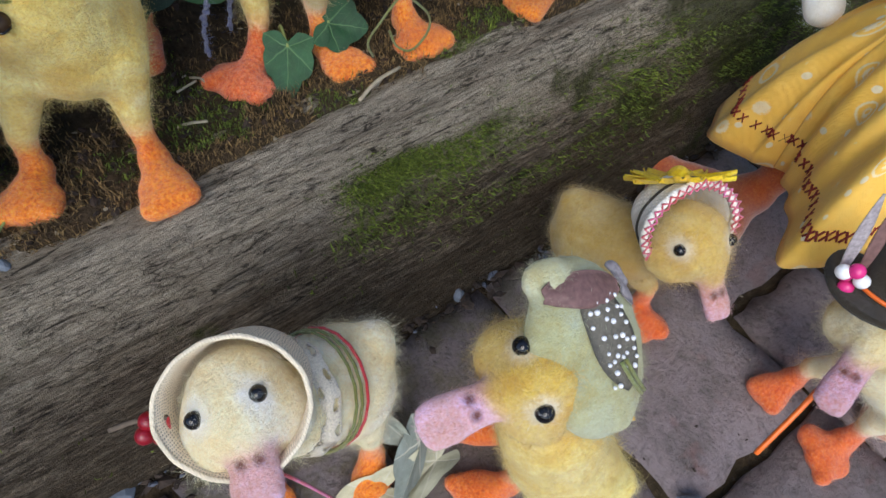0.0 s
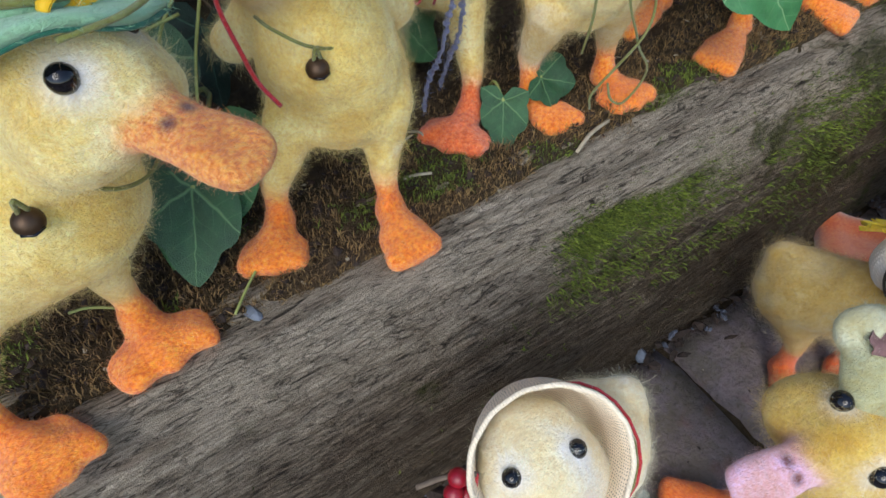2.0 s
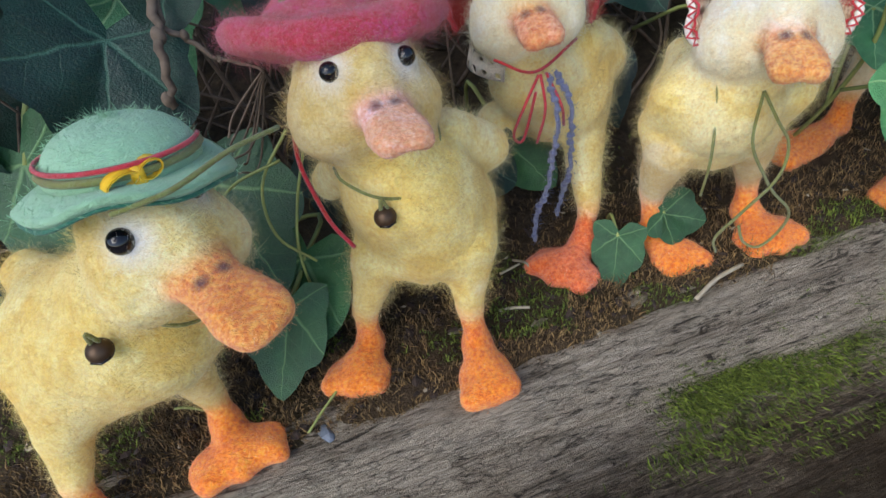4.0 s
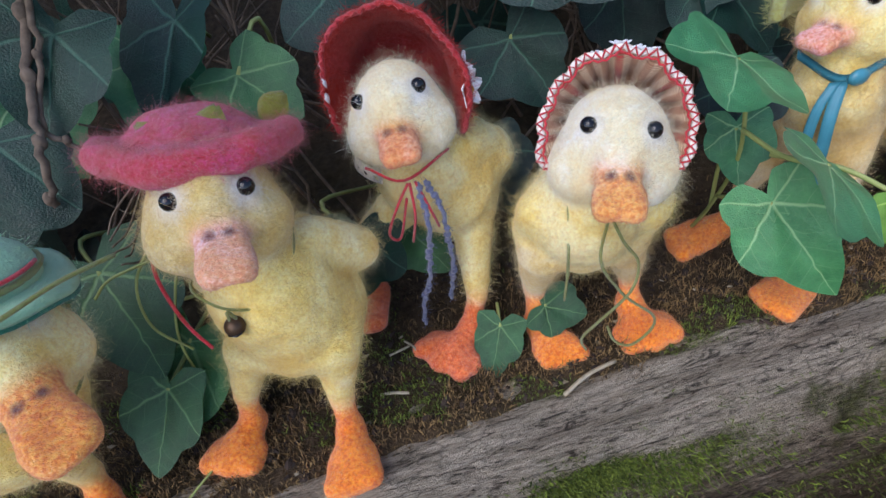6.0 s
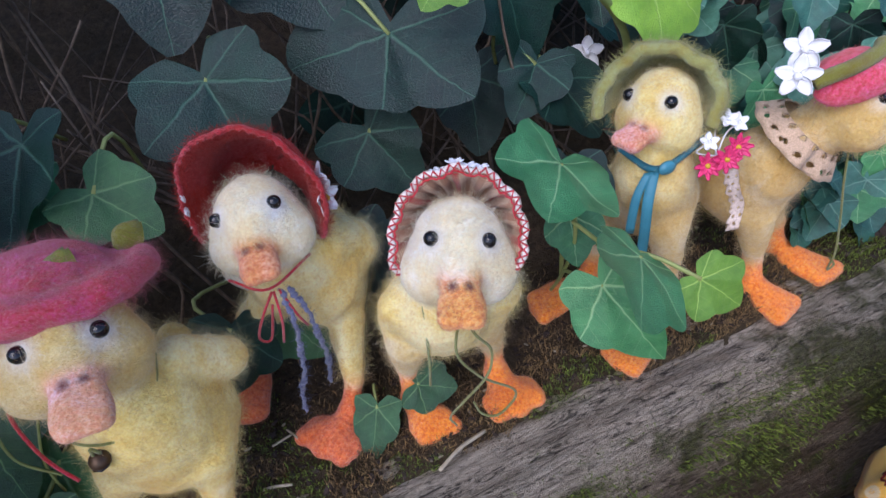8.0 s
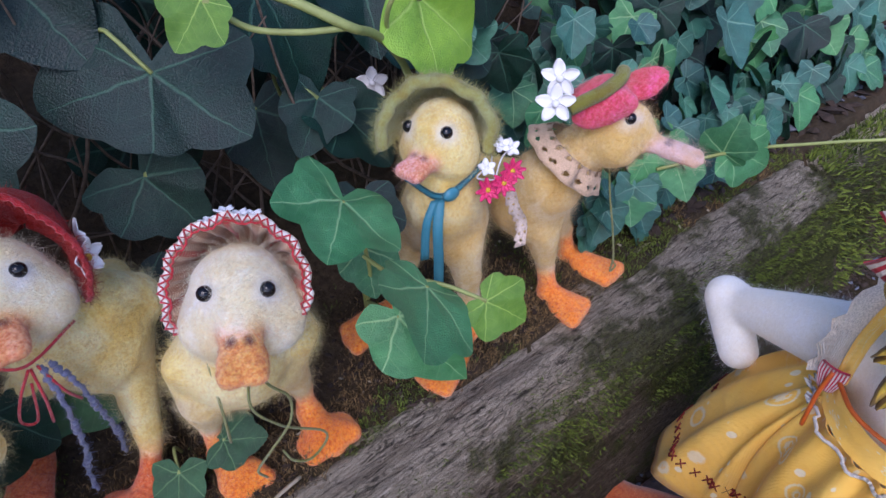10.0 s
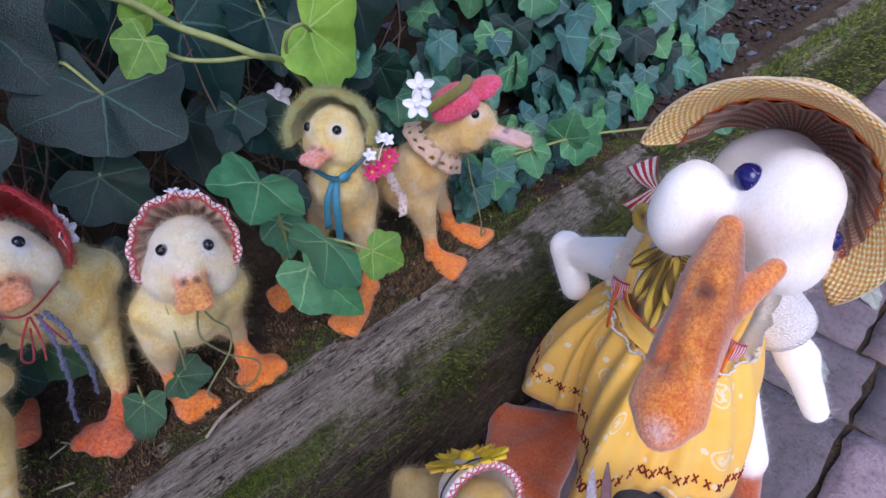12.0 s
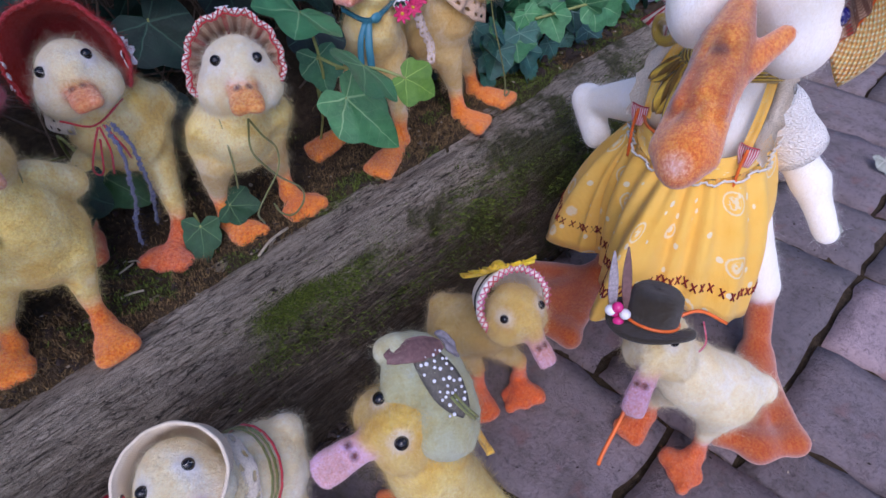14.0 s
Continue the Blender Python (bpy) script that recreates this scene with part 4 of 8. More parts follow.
gf.cap((0.600, 0.180, 0.345), (0.620, 0.200, 0.255), 0.022, 0.030, GW, 0.014)
gf.cap((0.622, 0.202, 0.245), (0.640, 0.198, 0.165), 0.044, 0.056, GW, 0.016)
gf.cap((0.640, 0.198, 0.160), (0.690, 0.200, 0.150), 0.050, 0.020, GW, 0.016)
# wings: one akimbo, one hanging
gf.cap((0.622, 0.250, 0.240), (0.646, 0.338, 0.196), 0.026, 0.013, GW, 0.010)
gf.cap((0.648, 0.344, 0.196), (0.630, 0.316, 0.172), 0.016, 0.014, GW, 0.008)
gf.cap((0.655, 0.160, 0.235), (0.668, 0.122, 0.188), 0.018, 0.0145, GW, 0.010)
gf.cap((0.668, 0.122, 0.188), (0.668, 0.092, 0.144), 0.0145, 0.0105, GW, 0.010)
# legs and big webbed feet
GR = rgb(178, 84, 28)
gf.cap((0.632, 0.158, 0.150), (0.640, 0.118, 0.078), 0.026, 0.017, GW, 0.012)
gf.cap((0.640, 0.118, 0.076), (0.618, 0.094, 0.014), 0.014, 0.012, GR, 0.006)
gf.ell((0.545, 0.292, 0.012), (0.046, 0.040, 0.011), GR, (1, 0, 0), (0, 0, 1), 0.012)
gf.cap((0.630, 0.235, 0.150), (0.622, 0.258, 0.078), 0.026, 0.017, GW, 0.012)
gf.cap((0.622, 0.258, 0.076), (0.606, 0.270, 0.014), 0.017, 0.014, GR, 0.006)
for h, toes in (((0.612, 0.092, 0.012), ((0.512, 0.080), (0.520, 0.048), (0.548, 0.026))), ((0.602, 0.272, 0.012), ((0.560, 0.345), (0.505, 0.300), (0.512, 0.245)))):
    for tx, ty in toes:
        gf.cap(h, (tx, ty, 0.011), 0.012, 0.010, GR, 0.014)
    for (ax, ay), (bx, by) in zip(toes, toes[1:]):
        gf.cap((ax, ay, 0.010), (bx, by, 0.010), 0.009, 0.009, GR, 0.014)
wool_figure("felt_goose", gf, [(0.5455, 0.1795, 0.396, 0.0085), (0.570, 0.131, 0.363, 0.0068)], "white felted wool goose doll with a long orange bill", "toy goose", seed=20, step=0.0024, fuzz=50000, hair=0.014, rough=0.0004, eye_mat=EYE_BLUE, mat=WHITE_WOOL)

# ---- hats, bonnets, ribbons: each its own thing ----
RED_FELT = felt("red_felt", rgb(150, 38, 30), 0.12)
RED_YARN = felt("red_yarn", rgb(196, 30, 40), 0.4)
PINK_YARN = felt("pink_yarn", rgb(220, 96, 128), 0.4)
TEAL_FELT = felt("teal_felt", rgb(150, 198, 156), 0.4)
DEEP_FELT = felt("deep_green_felt", rgb(28, 108, 82), 0.3)
OLIVE_FELT = felt("olive_felt", rgb(156, 158, 92), 0.4)
DARK_FELT = felt("dark_felt", rgb(52, 46, 36), 0.2)
MOSS_FELT = felt("moss_felt", rgb(118, 118, 34), 0.3)
YELLOW_FELT = felt("yellow_felt", rgb(246, 214, 30), 0.2)


def gauze_material():
    """Loose cream gauze: fine uneven threads with open gaps between them."""
    m = Nodes("cream_gauze")
    s = m.n("ShaderNodeSeparateXYZ", Vector=m.n("ShaderNodeUVMap", uv_map="weave").outputs[0]).outputs
    wob = m.noise(m.coord(), 160, 3)
    a = m.math("FRACT", m.math("ADD", m.math("MULTIPLY", s[0], 130), m.math("MULTIPLY", wob, 2.2)))
    b = m.math("FRACT", m.math("ADD", m.math("MULTIPLY", s[1], 44), m.math("MULTIPLY", wob, 1.6)))
    ta = m.maprange(m.math("ABSOLUTE", m.math("SUBTRACT", a, 0.5)), 0.22, 0.34, 1.0, 0.0)
    tb = m.maprange(m.math("ABSOLUTE", m.math("SUBTRACT", b, 0.5)), 0.22, 0.34, 1.0, 0.0)
    thread = m.math("MAXIMUM", ta, tb)
    c = m.mix(m.noise(m.coord(), 60, 4), rgb(250, 236, 212), rgb(228, 204, 170))
    mat = m.out(c, 0.9, m.bump(thread, 0.7, 0.0008), Sheen_Weight=0.2, Specular_IOR_Level=0.1)
    m.put(m.bsdf.inputs["Alpha"], m.maprange(thread, 0.0, 1.0, 0.42, 1.0))
    return mat


GAUZE_CLOTH = gauze_material()
GAUZE_HEM = cloth("cream_gauze_hem", rgb(246, 230, 202), 1500, 0.84)
WHITE_CROCHET = cloth("white_crochet", rgb(244, 238, 228), 900, 0.84)


def lace_material(name, color, across, rows):
    """Crocheted lace: knotted threads round rows of open holes."""
    m = Nodes(name)
    s = m.n("ShaderNodeSeparateXYZ", Vector=m.n("ShaderNodeUVMap", uv_map="weave").outputs[0]).outputs
    wob = m.noise(m.coord(), 220, 2)
    v = m.math("ADD", m.math("MULTIPLY", s[1], rows), m.math("MULTIPLY", wob, 0.5))
    u = m.math("ADD", m.math("ADD", m.math("MULTIPLY", s[0], across), m.math("MULTIPLY", wob, 0.8)), m.math("MULTIPLY", m.math("FLOOR", v), 0.5))
    du = m.math("SUBTRACT", m.math("FRACT", u), 0.5)
    dv = m.math("SUBTRACT", m.math("FRACT", v), 0.5)
    r = m.math("SQRT", m.math("ADD", m.math("MULTIPLY", du, du), m.math("MULTIPLY", dv, dv)))
    thread = m.noise(m.coord(), 1100, 3)
    c = m.mix(1.0, color, m.ramp(thread, (0.3, (0.68, 0.66, 0.62)), (0.7, (1.08,) * 3)), "MULTIPLY")
    mat = m.out(c, 0.9, m.bump(m.math("ADD", thread, r), 0.6, 0.0012), Sheen_Weight=0.2, Specular_IOR_Level=0.1)
    m.put(m.bsdf.inputs["Alpha"], m.maprange(r, 0.20, 0.24, 0.0, 1.0))
    return mat


BEIGE_LACE = cloth("beige_cotton", rgb(230, 206, 176), 1000, 0.75)
TAN_LACE = lace_material("tan_crochet_lace", rgb(214, 184, 154), 17, 2.0)
CREAM_LACE = lace_material("cream_crochet_lace", rgb(240, 228, 208), 13, 1.6)
PALE_RIBBON = lace_material("pale_lace_ribbon", rgb(240, 222, 210), 2, 9)
TEAL_RIBBON = plain("teal_satin", rgb(64, 132, 150), 0.35, var=0.15)
BLUE_YARN = felt("grey_blue_yarn", rgb(98, 104, 138), 0.5)
GREEN_CORD = felt("olive_cord", rgb(122, 128, 66), 0.3)
ORANGE_RIBBON = plain("orange_satin", rgb(236, 112, 38), 0.4, var=0.15)
WHITE_PETAL = plain("white_petal", rgb(236, 236, 238), 0.6, var=0.08)
PINK_PETAL = plain("pink_petal", rgb(226, 60, 118), 0.55, var=0.2)
GOLD_DOT = plain("golden_stamen", rgb(206, 170, 40), 0.6)
YELLOW_BOW = plain("yellow_satin", rgb(238, 190, 40), 0.4)
BRASS = plain("dark_brass", rgb(84, 66, 50), 0.45, 0.7, 0.3)
PEARL = plain("white_bead", rgb(238, 238, 242), 0.2, bump=0.0)
PINK_BEAD = plain("pink_bead", rgb(222, 52, 130), 0.25, bump=0.0)
GREY_FEATHER = plain("grey_feather", rgb(166, 156, 158), 0.8, var=0.4, scale=500)
BROWN_FEATHER = plain("brown_feather", rgb(120, 88, 84), 0.6, var=0.35, scale=400)
SPOT_FEATHER = plain("dark_feather", rgb(112, 106, 94), 0.8, var=0.4, scale=500)
RED_BERRY = plain("red_berry", rgb(140, 14, 34), 0.3)


def stripes_material(name, a, b, scale, stitch=None, shade=rgb(116, 74, 54)):
    m = Nodes(name)
    s = m.n("ShaderNodeSeparateXYZ", Vector=m.n("ShaderNodeUVMap", uv_map="weave").outputs[0]).outputs
    w = m.math("FRACT", m.math("MULTIPLY", s[0], scale))
    thread = m.noise(m.coord(), 900, 3)
    c = m.mix(m.maprange(m.math("ABSOLUTE", m.math("SUBTRACT", w, 0.5)), 0.2, 0.28), a, b)
    if stitch:
        w2 = m.math("FRACT", m.math("MULTIPLY", s[0], scale / 4))
        dash = m.math("GREATER_THAN", m.math("FRACT", m.math("MULTIPLY", s[1], 26)), 0.4)
        c = m.mix(m.math("MULTIPLY", m.maprange(m.math("ABSOLUTE", m.math("SUBTRACT", w2, 0.5)), 0.04, 0.08, 1, 0), dash), c, stitch)
        # slanting threads, turned over from one stripe to the next
        lean = m.math("MULTIPLY", m.math("ABSOLUTE", m.math("SUBTRACT", w, 0.5)), 1.4)
        slant = m.math("FRACT", m.math("ADD", m.math("MULTIPLY", s[1], 30), lean))
        c = m.mix(m.maprange(m.math("ABSOLUTE", m.math("SUBTRACT", slant, 0.5)), 0.16, 0.30, 0.55, 0.0), c, shade)
    c = m.mix(1.0, c, m.ramp(thread, (0.3, (0.75,) * 3), (0.7, (1.1,) * 3)), "MULTIPLY")
    return m.out(c, 0.9, m.bump(thread, 0.4, 0.001), Sheen_Weight=0.2)


STRIPED_LINING = stripes_material("striped_lining", rgb(212, 182, 152), rgb(184, 140, 110), 20, stitch=rgb(196, 60, 62))
GOOSE_LINING = stripes_material("brown_striped_lining", rgb(184, 146, 118), rgb(128, 88, 68), 26, stitch=rgb(186, 60, 50))
RED_STRIPE = stripes_material("red_white_stripe", rgb(232, 222, 212), rgb(176, 36, 46), 4)
GINGHAM = stripes_material("red_gingham", rgb(236, 222, 218), rgb(206, 40, 70), 9)


def straw_material():
    m = Nodes("woven_straw")
    s = m.n("ShaderNodeSeparateXYZ", Vector=m.n("ShaderNodeUVMap", uv_map="weave").outputs[0]).outputs
    a = m.math("SINE", m.math("MULTIPLY", s[0], 6.283 * 50))
    b = m.math("SINE", m.math("MULTIPLY", s[1], 6.283 * 7))
    w = m.math("MULTIPLY", a, b)
    c = m.mix(m.maprange(w, -0.7, 0.7), rgb(240, 182, 98), rgb(252, 216, 142))
    c = m.mix(m.maprange(w, 0.25, 0.6), c, rgb(255, 246, 204))
    c = m.mix(m.maprange(m.noise(m.coord(), 40, 3), 0.4, 0.7, 0, 0.35), c, rgb(214, 150, 84))
    return m.out(c, 0.7, m.bump(w, 0.7, 0.0015), Subsurface_Weight=0.4, Subsurface_Radius=(0.006, 0.004, 0.002), Subsurface_Scale=1.0)


STRAW = straw_material()


def grid_mesh(name, rows, material, parent=None, label="", thick=0.0, closed=False, uv="weave"):
    """A sheet from rows of points, with thickness if given, and a map of its own."""
    nr, nc = len(rows), len(rows[0])
    P3 = np.array([[tuple(p) for p in r] for r in rows])
    layers = [P3]
    if thick:
        du = np.gradient(P3, axis=1) if not closed else (np.roll(P3, -1, 1) - np.roll(P3, 1, 1))
        dv = np.gradient(P3, axis=0)
        nn = np.cross(du, dv)
        nn /= np.linalg.norm(nn, axis=-1)[..., None] + 1e-12
        layers = [P3 + nn * thick / 2, P3 - nn * thick / 2]
    verts = np.concatenate([l.reshape(-1, 3) for l in layers])
    faces, uvs = [], []
    last = nc if closed else nc - 1
    def cell(off, i, j, flip):
        j2 = (j + 1) % nc
        q = [(i, j, i, j), (i, j2, i, j + 1), (i + 1, j2, i + 1, j + 1), (i + 1, j, i + 1, j)]
        if flip:
            q = q[::-1]
        faces.append(tuple(off + a * nc + b for a, b, _, _ in q))
        uvs.extend(((d / last), (c / (nr - 1))) for _, _, c, d in q)
    for i in range(nr - 1):
        for j in range(last):
            cell(0, i, j, False)
            if thick:
                cell(nr * nc, i, j, True)
    if thick:
        o = nr * nc
        ring = [(i, 0) for i in range(nr)] if not closed else []
        def band(pairs):
            for (a, b), (c, d) in pairs:
                faces.append((a * nc + b, c * nc + d, o + c * nc + d, o + a * nc + b))
                uvs.extend([(0, 0), (0, 0.01), (0.01, 0.01), (0.01, 0)])
        for i in (0, nr - 1):
            band([((i, j), (i, (j + 1) % nc)) for j in range(last)])
        if not closed:
            for j in (0, nc - 1):
                band([((i, j), (i + 1, j)) for i in range(nr - 1)])
    ob = mesh_object(name, verts, faces, material, parent, label)
    layer = ob.data.uv_layers.new(name=uv)
    layer.data.foreach_set("uv", np.array(uvs, np.float32).ravel())
    return ob


def frame_of(fwd, up=(0, 0, 1)):
    f = unit(fwd)
    s = f.cross(V3(up)).normalized()
    return f, s, s.cross(f)


def bonnet_rows(c, f, s, u, profile, arc, nv=44, ruffle=0.0, waves=20, oval=1.0, seed=0, span=None):
    """Rings round the axis f: profile is a list of (along, radius); arc degrees to either side of the top."""
    rows = []
    for i, (a, r) in enumerate(profile):
        row = []
        for k in range(nv + 1):
            w = radians(-arc + 2 * arc * k / nv) if span is None else radians(span[0] + (span[1] - span[0]) * k / nv)
            rr = r * (1 + ruffle * (i / (len(profile) - 1)) ** 2 * math.sin(w * waves))
            rr *= 1 + 0.03 * math.sin(2.3 * w + seed)
            row.append(c + f * (a + 0.0012 * math.sin(3 * w + seed)) + (u * math.cos(w) + s * math.sin(w) * oval) * rr)
        rows.append(row)
    return rows


def worn(row, c, size, seed):
    """A cut edge that runs a little in and out."""
    rng = random.Random(seed)
    a = [rng.gauss(0, 1) for _ in range(len(row) + 2)]
    return [p + (p - c).normalized() * size * (a[k] + a[k + 1] + a[k + 2]) / 1.7 for k, p in enumerate(row)]


def dome(back, r0, depth, n=6):
    """A crown's profile: from its closed back forward to radius r0."""
    return [(back + depth * (1 - math.cos(math.pi / 2 * k / n)), max(0.0015, r0 * math.sin(math.pi / 2 * k / n))) for k in range(n + 1)]


def stitches(line, n, size, material, parent, name="stitch", cross=False, across=None):
    """Small thread stitches across an edge line of points."""
    verts, faces = [], []
    m = len(line)
    for k in range(n):
        x = (k + 0.5) / n * (m - 1)
        i = min(m - 2, int(x))
        p = V3(line[i]).lerp(V3(line[i + 1]), x - i)
        d = (V3(line[i + 1]) - V3(line[i])).normalized()
        o = d.orthogonal().normalized()
        for sgn in ((1, -1) if cross else (1,)):
            for o2 in ((o, d.cross(o)) if across is None else (V3(across[i]).normalized(),)):
                v, f = tube([p - d * size * 0.6 * sgn - o2 * size, p + o2 * 0.0, p + d * size * 0.6 * sgn + o2 * size], size * 0.2, 5)
                faces += [tuple(j + len(verts) for j in q) for q in f]
                verts += v
    return mesh_object(name, verts, faces, material, parent)


def zigzag(line, n, out, lift, size, material, parent, name="stitching"):
    """One thread sewn to and fro over an edge: out gives the way across it at each point."""
    m = len(line)
    pts = []
    for k in range(2 * n + 1):
        x = k / (2 * n) * (m - 1)
        i = min(m - 2, int(x))
        p = V3(line[i]).lerp(V3(line[i + 1]), x - i)
        pts.append(p + V3(out[i]).normalized() * size * (1 if k % 2 else -1) + lift)
    v, f = tube(pts, 0.00075, 5)
    return mesh_object(name, v, f, material, parent)


def fuzzy(ob_rows, n, length, material, parent, seed):
    """Loose fibres over a felted sheet."""
    rng = random.Random(seed)
    verts, faces = [], []
    nr, nc = len(ob_rows), len(ob_rows[0])
    for _ in range(n):
        i, j = rng.randrange(nr), rng.randrange(nc)
        p = V3(ob_rows[i][j]) + V3([rng.uniform(-1, 1) for _ in range(3)]) * 0.002
        d = V3([rng.gauss(0, 1) for _ in range(3)]).normalized() * length * rng.uniform(0.3, 1)
        b = V3([rng.gauss(0, 1) for _ in range(3)]) * length * 0.25
        w = d.orthogonal().normalized() * 0.00008
        k = len(verts)
        verts += [p - w, p + w, p + d * 0.5 + b * 0.5 + w, p + d * 0.5 + b * 0.5 - w, p + d + b]
        faces += [(k, k + 1, k + 2, k + 3), (k + 3, k + 2, k + 4)]
    ob = mesh_object("fuzz", verts, faces, material, parent)
    return tagged(ob, kind="stuff")


def flower(c, normal, r, petals, material, parent, name="flower", heart=GOLD_DOT, cup=0.25, wide=0.36, rows=1, seed=0, layer_mat=None):
    """A flower whose petals are each a mesh of their own, round a small heart."""
    f, s, u = frame_of(normal, (0.1, 0.2, 1))
    c = V3(c)
    rng = random.Random(seed)
    v, fc = ball(c + f * r * 0.12, r * 0.2)
    hub = mesh_object(name, v, fc, heart, parent)
    for lay in range(rows):
        rr = r * (1 - 0.35 * lay)
        for k in range(petals):
            a = 2 * math.pi * (k + 0.5 * lay) / petals + rng.uniform(-0.1, 0.1)
            d = u * math.cos(a) + s * math.sin(a)
            e = f.cross(d)
            up = cup * (1 + 0.6 * lay) + rng.uniform(-0.06, 0.06)
            grid = []
            for i in range(6):
                t = i / 5
                w = wide * rr * math.sin(math.pi * (0.12 + 0.82 * t) ** 0.9) ** 0.8
                mid = c + d * rr * (0.1 + 0.9 * t) + f * (rr * up * t * t + 0.0006 * lay)
                grid.append([mid + e * w * x + f * (abs(x) ** 2 * rr * 0.08) for x in (-1, -0.5, 0, 0.5, 1)])
            grid_mesh("petal", grid, material, hub, thick=0.0006)
    return hub


def string(name, pts, r, material, label, category="string"):
    ob = cord(name, pts, r, material, None, "", 6)
    return tagged(ob, label, category)


# pink felt hat with leaves
def pink_hat():
    h, f, s, u, hr = PINK_HAT
    t = thing("felt_hat", "fuzzy pink felted hat with green leaves", "hat")
    fl = Field()
    c = V3(0.138, 0.494, 0.3345)
    ax = unit((0.13, 0.38, 0.90))
    F, S, U = frame_of(ax, (0, 1, 0))
    col = rgb(192, 54, 82)
    for k in range(26):
        a = 2 * math.pi * k / 26
        rr = 0.0395 + 0.003 * math.sin(2 * a + 0.5)
        p = c + (S * math.cos(a) + U * math.sin(a)) * rr + F * (0.006 + 0.003 * math.sin(2 * a + 1.2))
        q = c + (S * math.cos(a) + U * math.sin(a)) * 0.024 + F * 0.002
        fl.cap(q, p, 0.005, 0.0068, col, 0.008)
    fl.ell(c + F * 0.012, (0.015, 0.027, 0.027), col, F, S, 0.012)
    ob = wool_figure("brim", fl, [], "fuzzy pink felt", "hat", step=0.0018, fuzz=14000, hair=0.012, seed=31, rough=0.0012, smooth_bill=False)
    for key in ("category", "label"):
        del ob[key]
    ob.parent = t
    for k, (p, d) in enumerate((((0.130, 0.482, 0.349), (-0.45, 0.3, 0.6)), ((0.146, 0.482, 0.349), (0.45, 0.3, 0.6)), ((0.170, 0.506, 0.342), (0.7, 0.3, 0.35)))):
        p, d = V3(p), unit(d)
        e = d.cross(V3(0, -1, 0.3)).normalized()
        rows = [[p + d * 0.016 * x + e * 0.0075 * math.sin(math.pi * min(1, x * 0.92 + 0.05)) * y + V3(0, -1, 0) * (0.003 * math.sin(math.pi * x) - abs(y) * 0.002) for y in (-1, -0.5, 0, 0.5, 1)] for x in [i / 7 for i in range(8)]]
        grid_mesh("felt_leaf", rows, MOSS_FELT, t, "green felt leaf", thick=0.0015)
    string("hat_ribbon", [(0.110, 0.474, 0.318), (0.107, 0.462, 0.304), (0.109, 0.455, 0.288), (0.112, 0.452, 0.274), (0.118, 0.448, 0.262)], 0.0010, RED_YARN, "thin red ribbon hanging from the pink hat", "ribbon")
    n = thing("bell_necklace", "green cord necklace with a round brass bell", "necklace")
    ring = [(0.120, 0.462, 0.296), (0.122, 0.449, 0.296), (0.134, 0.442, 0.288), (0.150, 0.444, 0.284), (0.166, 0.456, 0.295), (0.170, 0.470, 0.302)]
    cord("cord", ring, 0.0007, GREEN_CORD, n)
    bell(n, (0.134, 0.440, 0.279))


def bell(parent, c):
    v, fc = ball(c, 0.0050, (1, 1, 0.94), 18, 12)
    b = mesh_object("bell", v, fc, BRASS, parent, "dark round brass bell")
    v, fc = tube([(c[0] - 0.0036, c[1] - 0.0034, c[2] - 0.0014), (c[0], c[1] - 0.0048, c[2] - 0.002), (c[0] + 0.0036, c[1] - 0.0034, c[2] - 0.0014)], 0.0006, 5)
    mesh_object("slot", v, fc, EYE_BLACK, b)
    cord("loop", [(c[0] - 0.001, c[1], c[2] + 0.0042), (c[0], c[1] - 0.001, c[2] + 0.010), (c[0] + 0.002, c[1], c[2] + 0.0042)], 0.0009, GREEN_CORD, b)


pink_hat()


# red felt bonnet
def red_bonnet():
    h, f, s, u, hr = RED_BONNET
    t = thing("felt_bonnet", "deep red felt bonnet with white flowers", "bonnet")
    F, S, U = frame_of((-0.42, -0.86, 0.10), (0, 0, 1))
    c = V3(0.238, 0.531, 0.328)
    prof = dome(-0.046, 0.032, 0.028) + [(-0.012, 0.0345), (-0.006, 0.039), (-0.002, 0.0415), (0.001, 0.0445)]
    rows = bonnet_rows(c, F, S, U, prof, 122, 52, oval=0.92, seed=1)
    rows[-1] = worn(rows[-1], c, 0.0008, 3)
    grid_mesh("shell", rows, RED_FELT, t, thick=0.003)
    fuzzy(rows[5:], 2200, 0.006, RED_FELT, t, 3)
    cord("edging", rows[-1], 0.0016, RED_YARN, t, "", 6, steps=2)
    zigzag(rows[-1], 34, [p - c for p in rows[-1]], F * 0.0016, 0.0010, RED_YARN, t)
    fuzzy([rows[-1], rows[-2], rows[-1]], 5200, 0.0055, RED_FELT, t, 13)
    for p, nn, sd in ((rows[-3][6], -S, 1), (rows[-3][-6], S, 2), (rows[-3][-9], S, 3), (rows[-4][8], -S - F, 4)):
        flower(p + V3(nn) * 0.004, V3(nn) + F * 0.4, 0.0105, 5, WHITE_PETAL, t, seed=sd)
    # lace at the neck
    lace = [[(h + S * (0.030 * math.sin(a)) - f * (0.024 * math.cos(a)) - u * (0.022 + 0.012 * k) + S * 0.004 * math.sin(a) * k) for a in [radians(d) for d in range(-60, 150, 8)]] for k in (0, 0.5, 1)]
    tagged(grid_mesh("lace_collar", lace, CREAM_LACE, None, thick=0.001), "cream lace collar under a red bonnet", "collar")


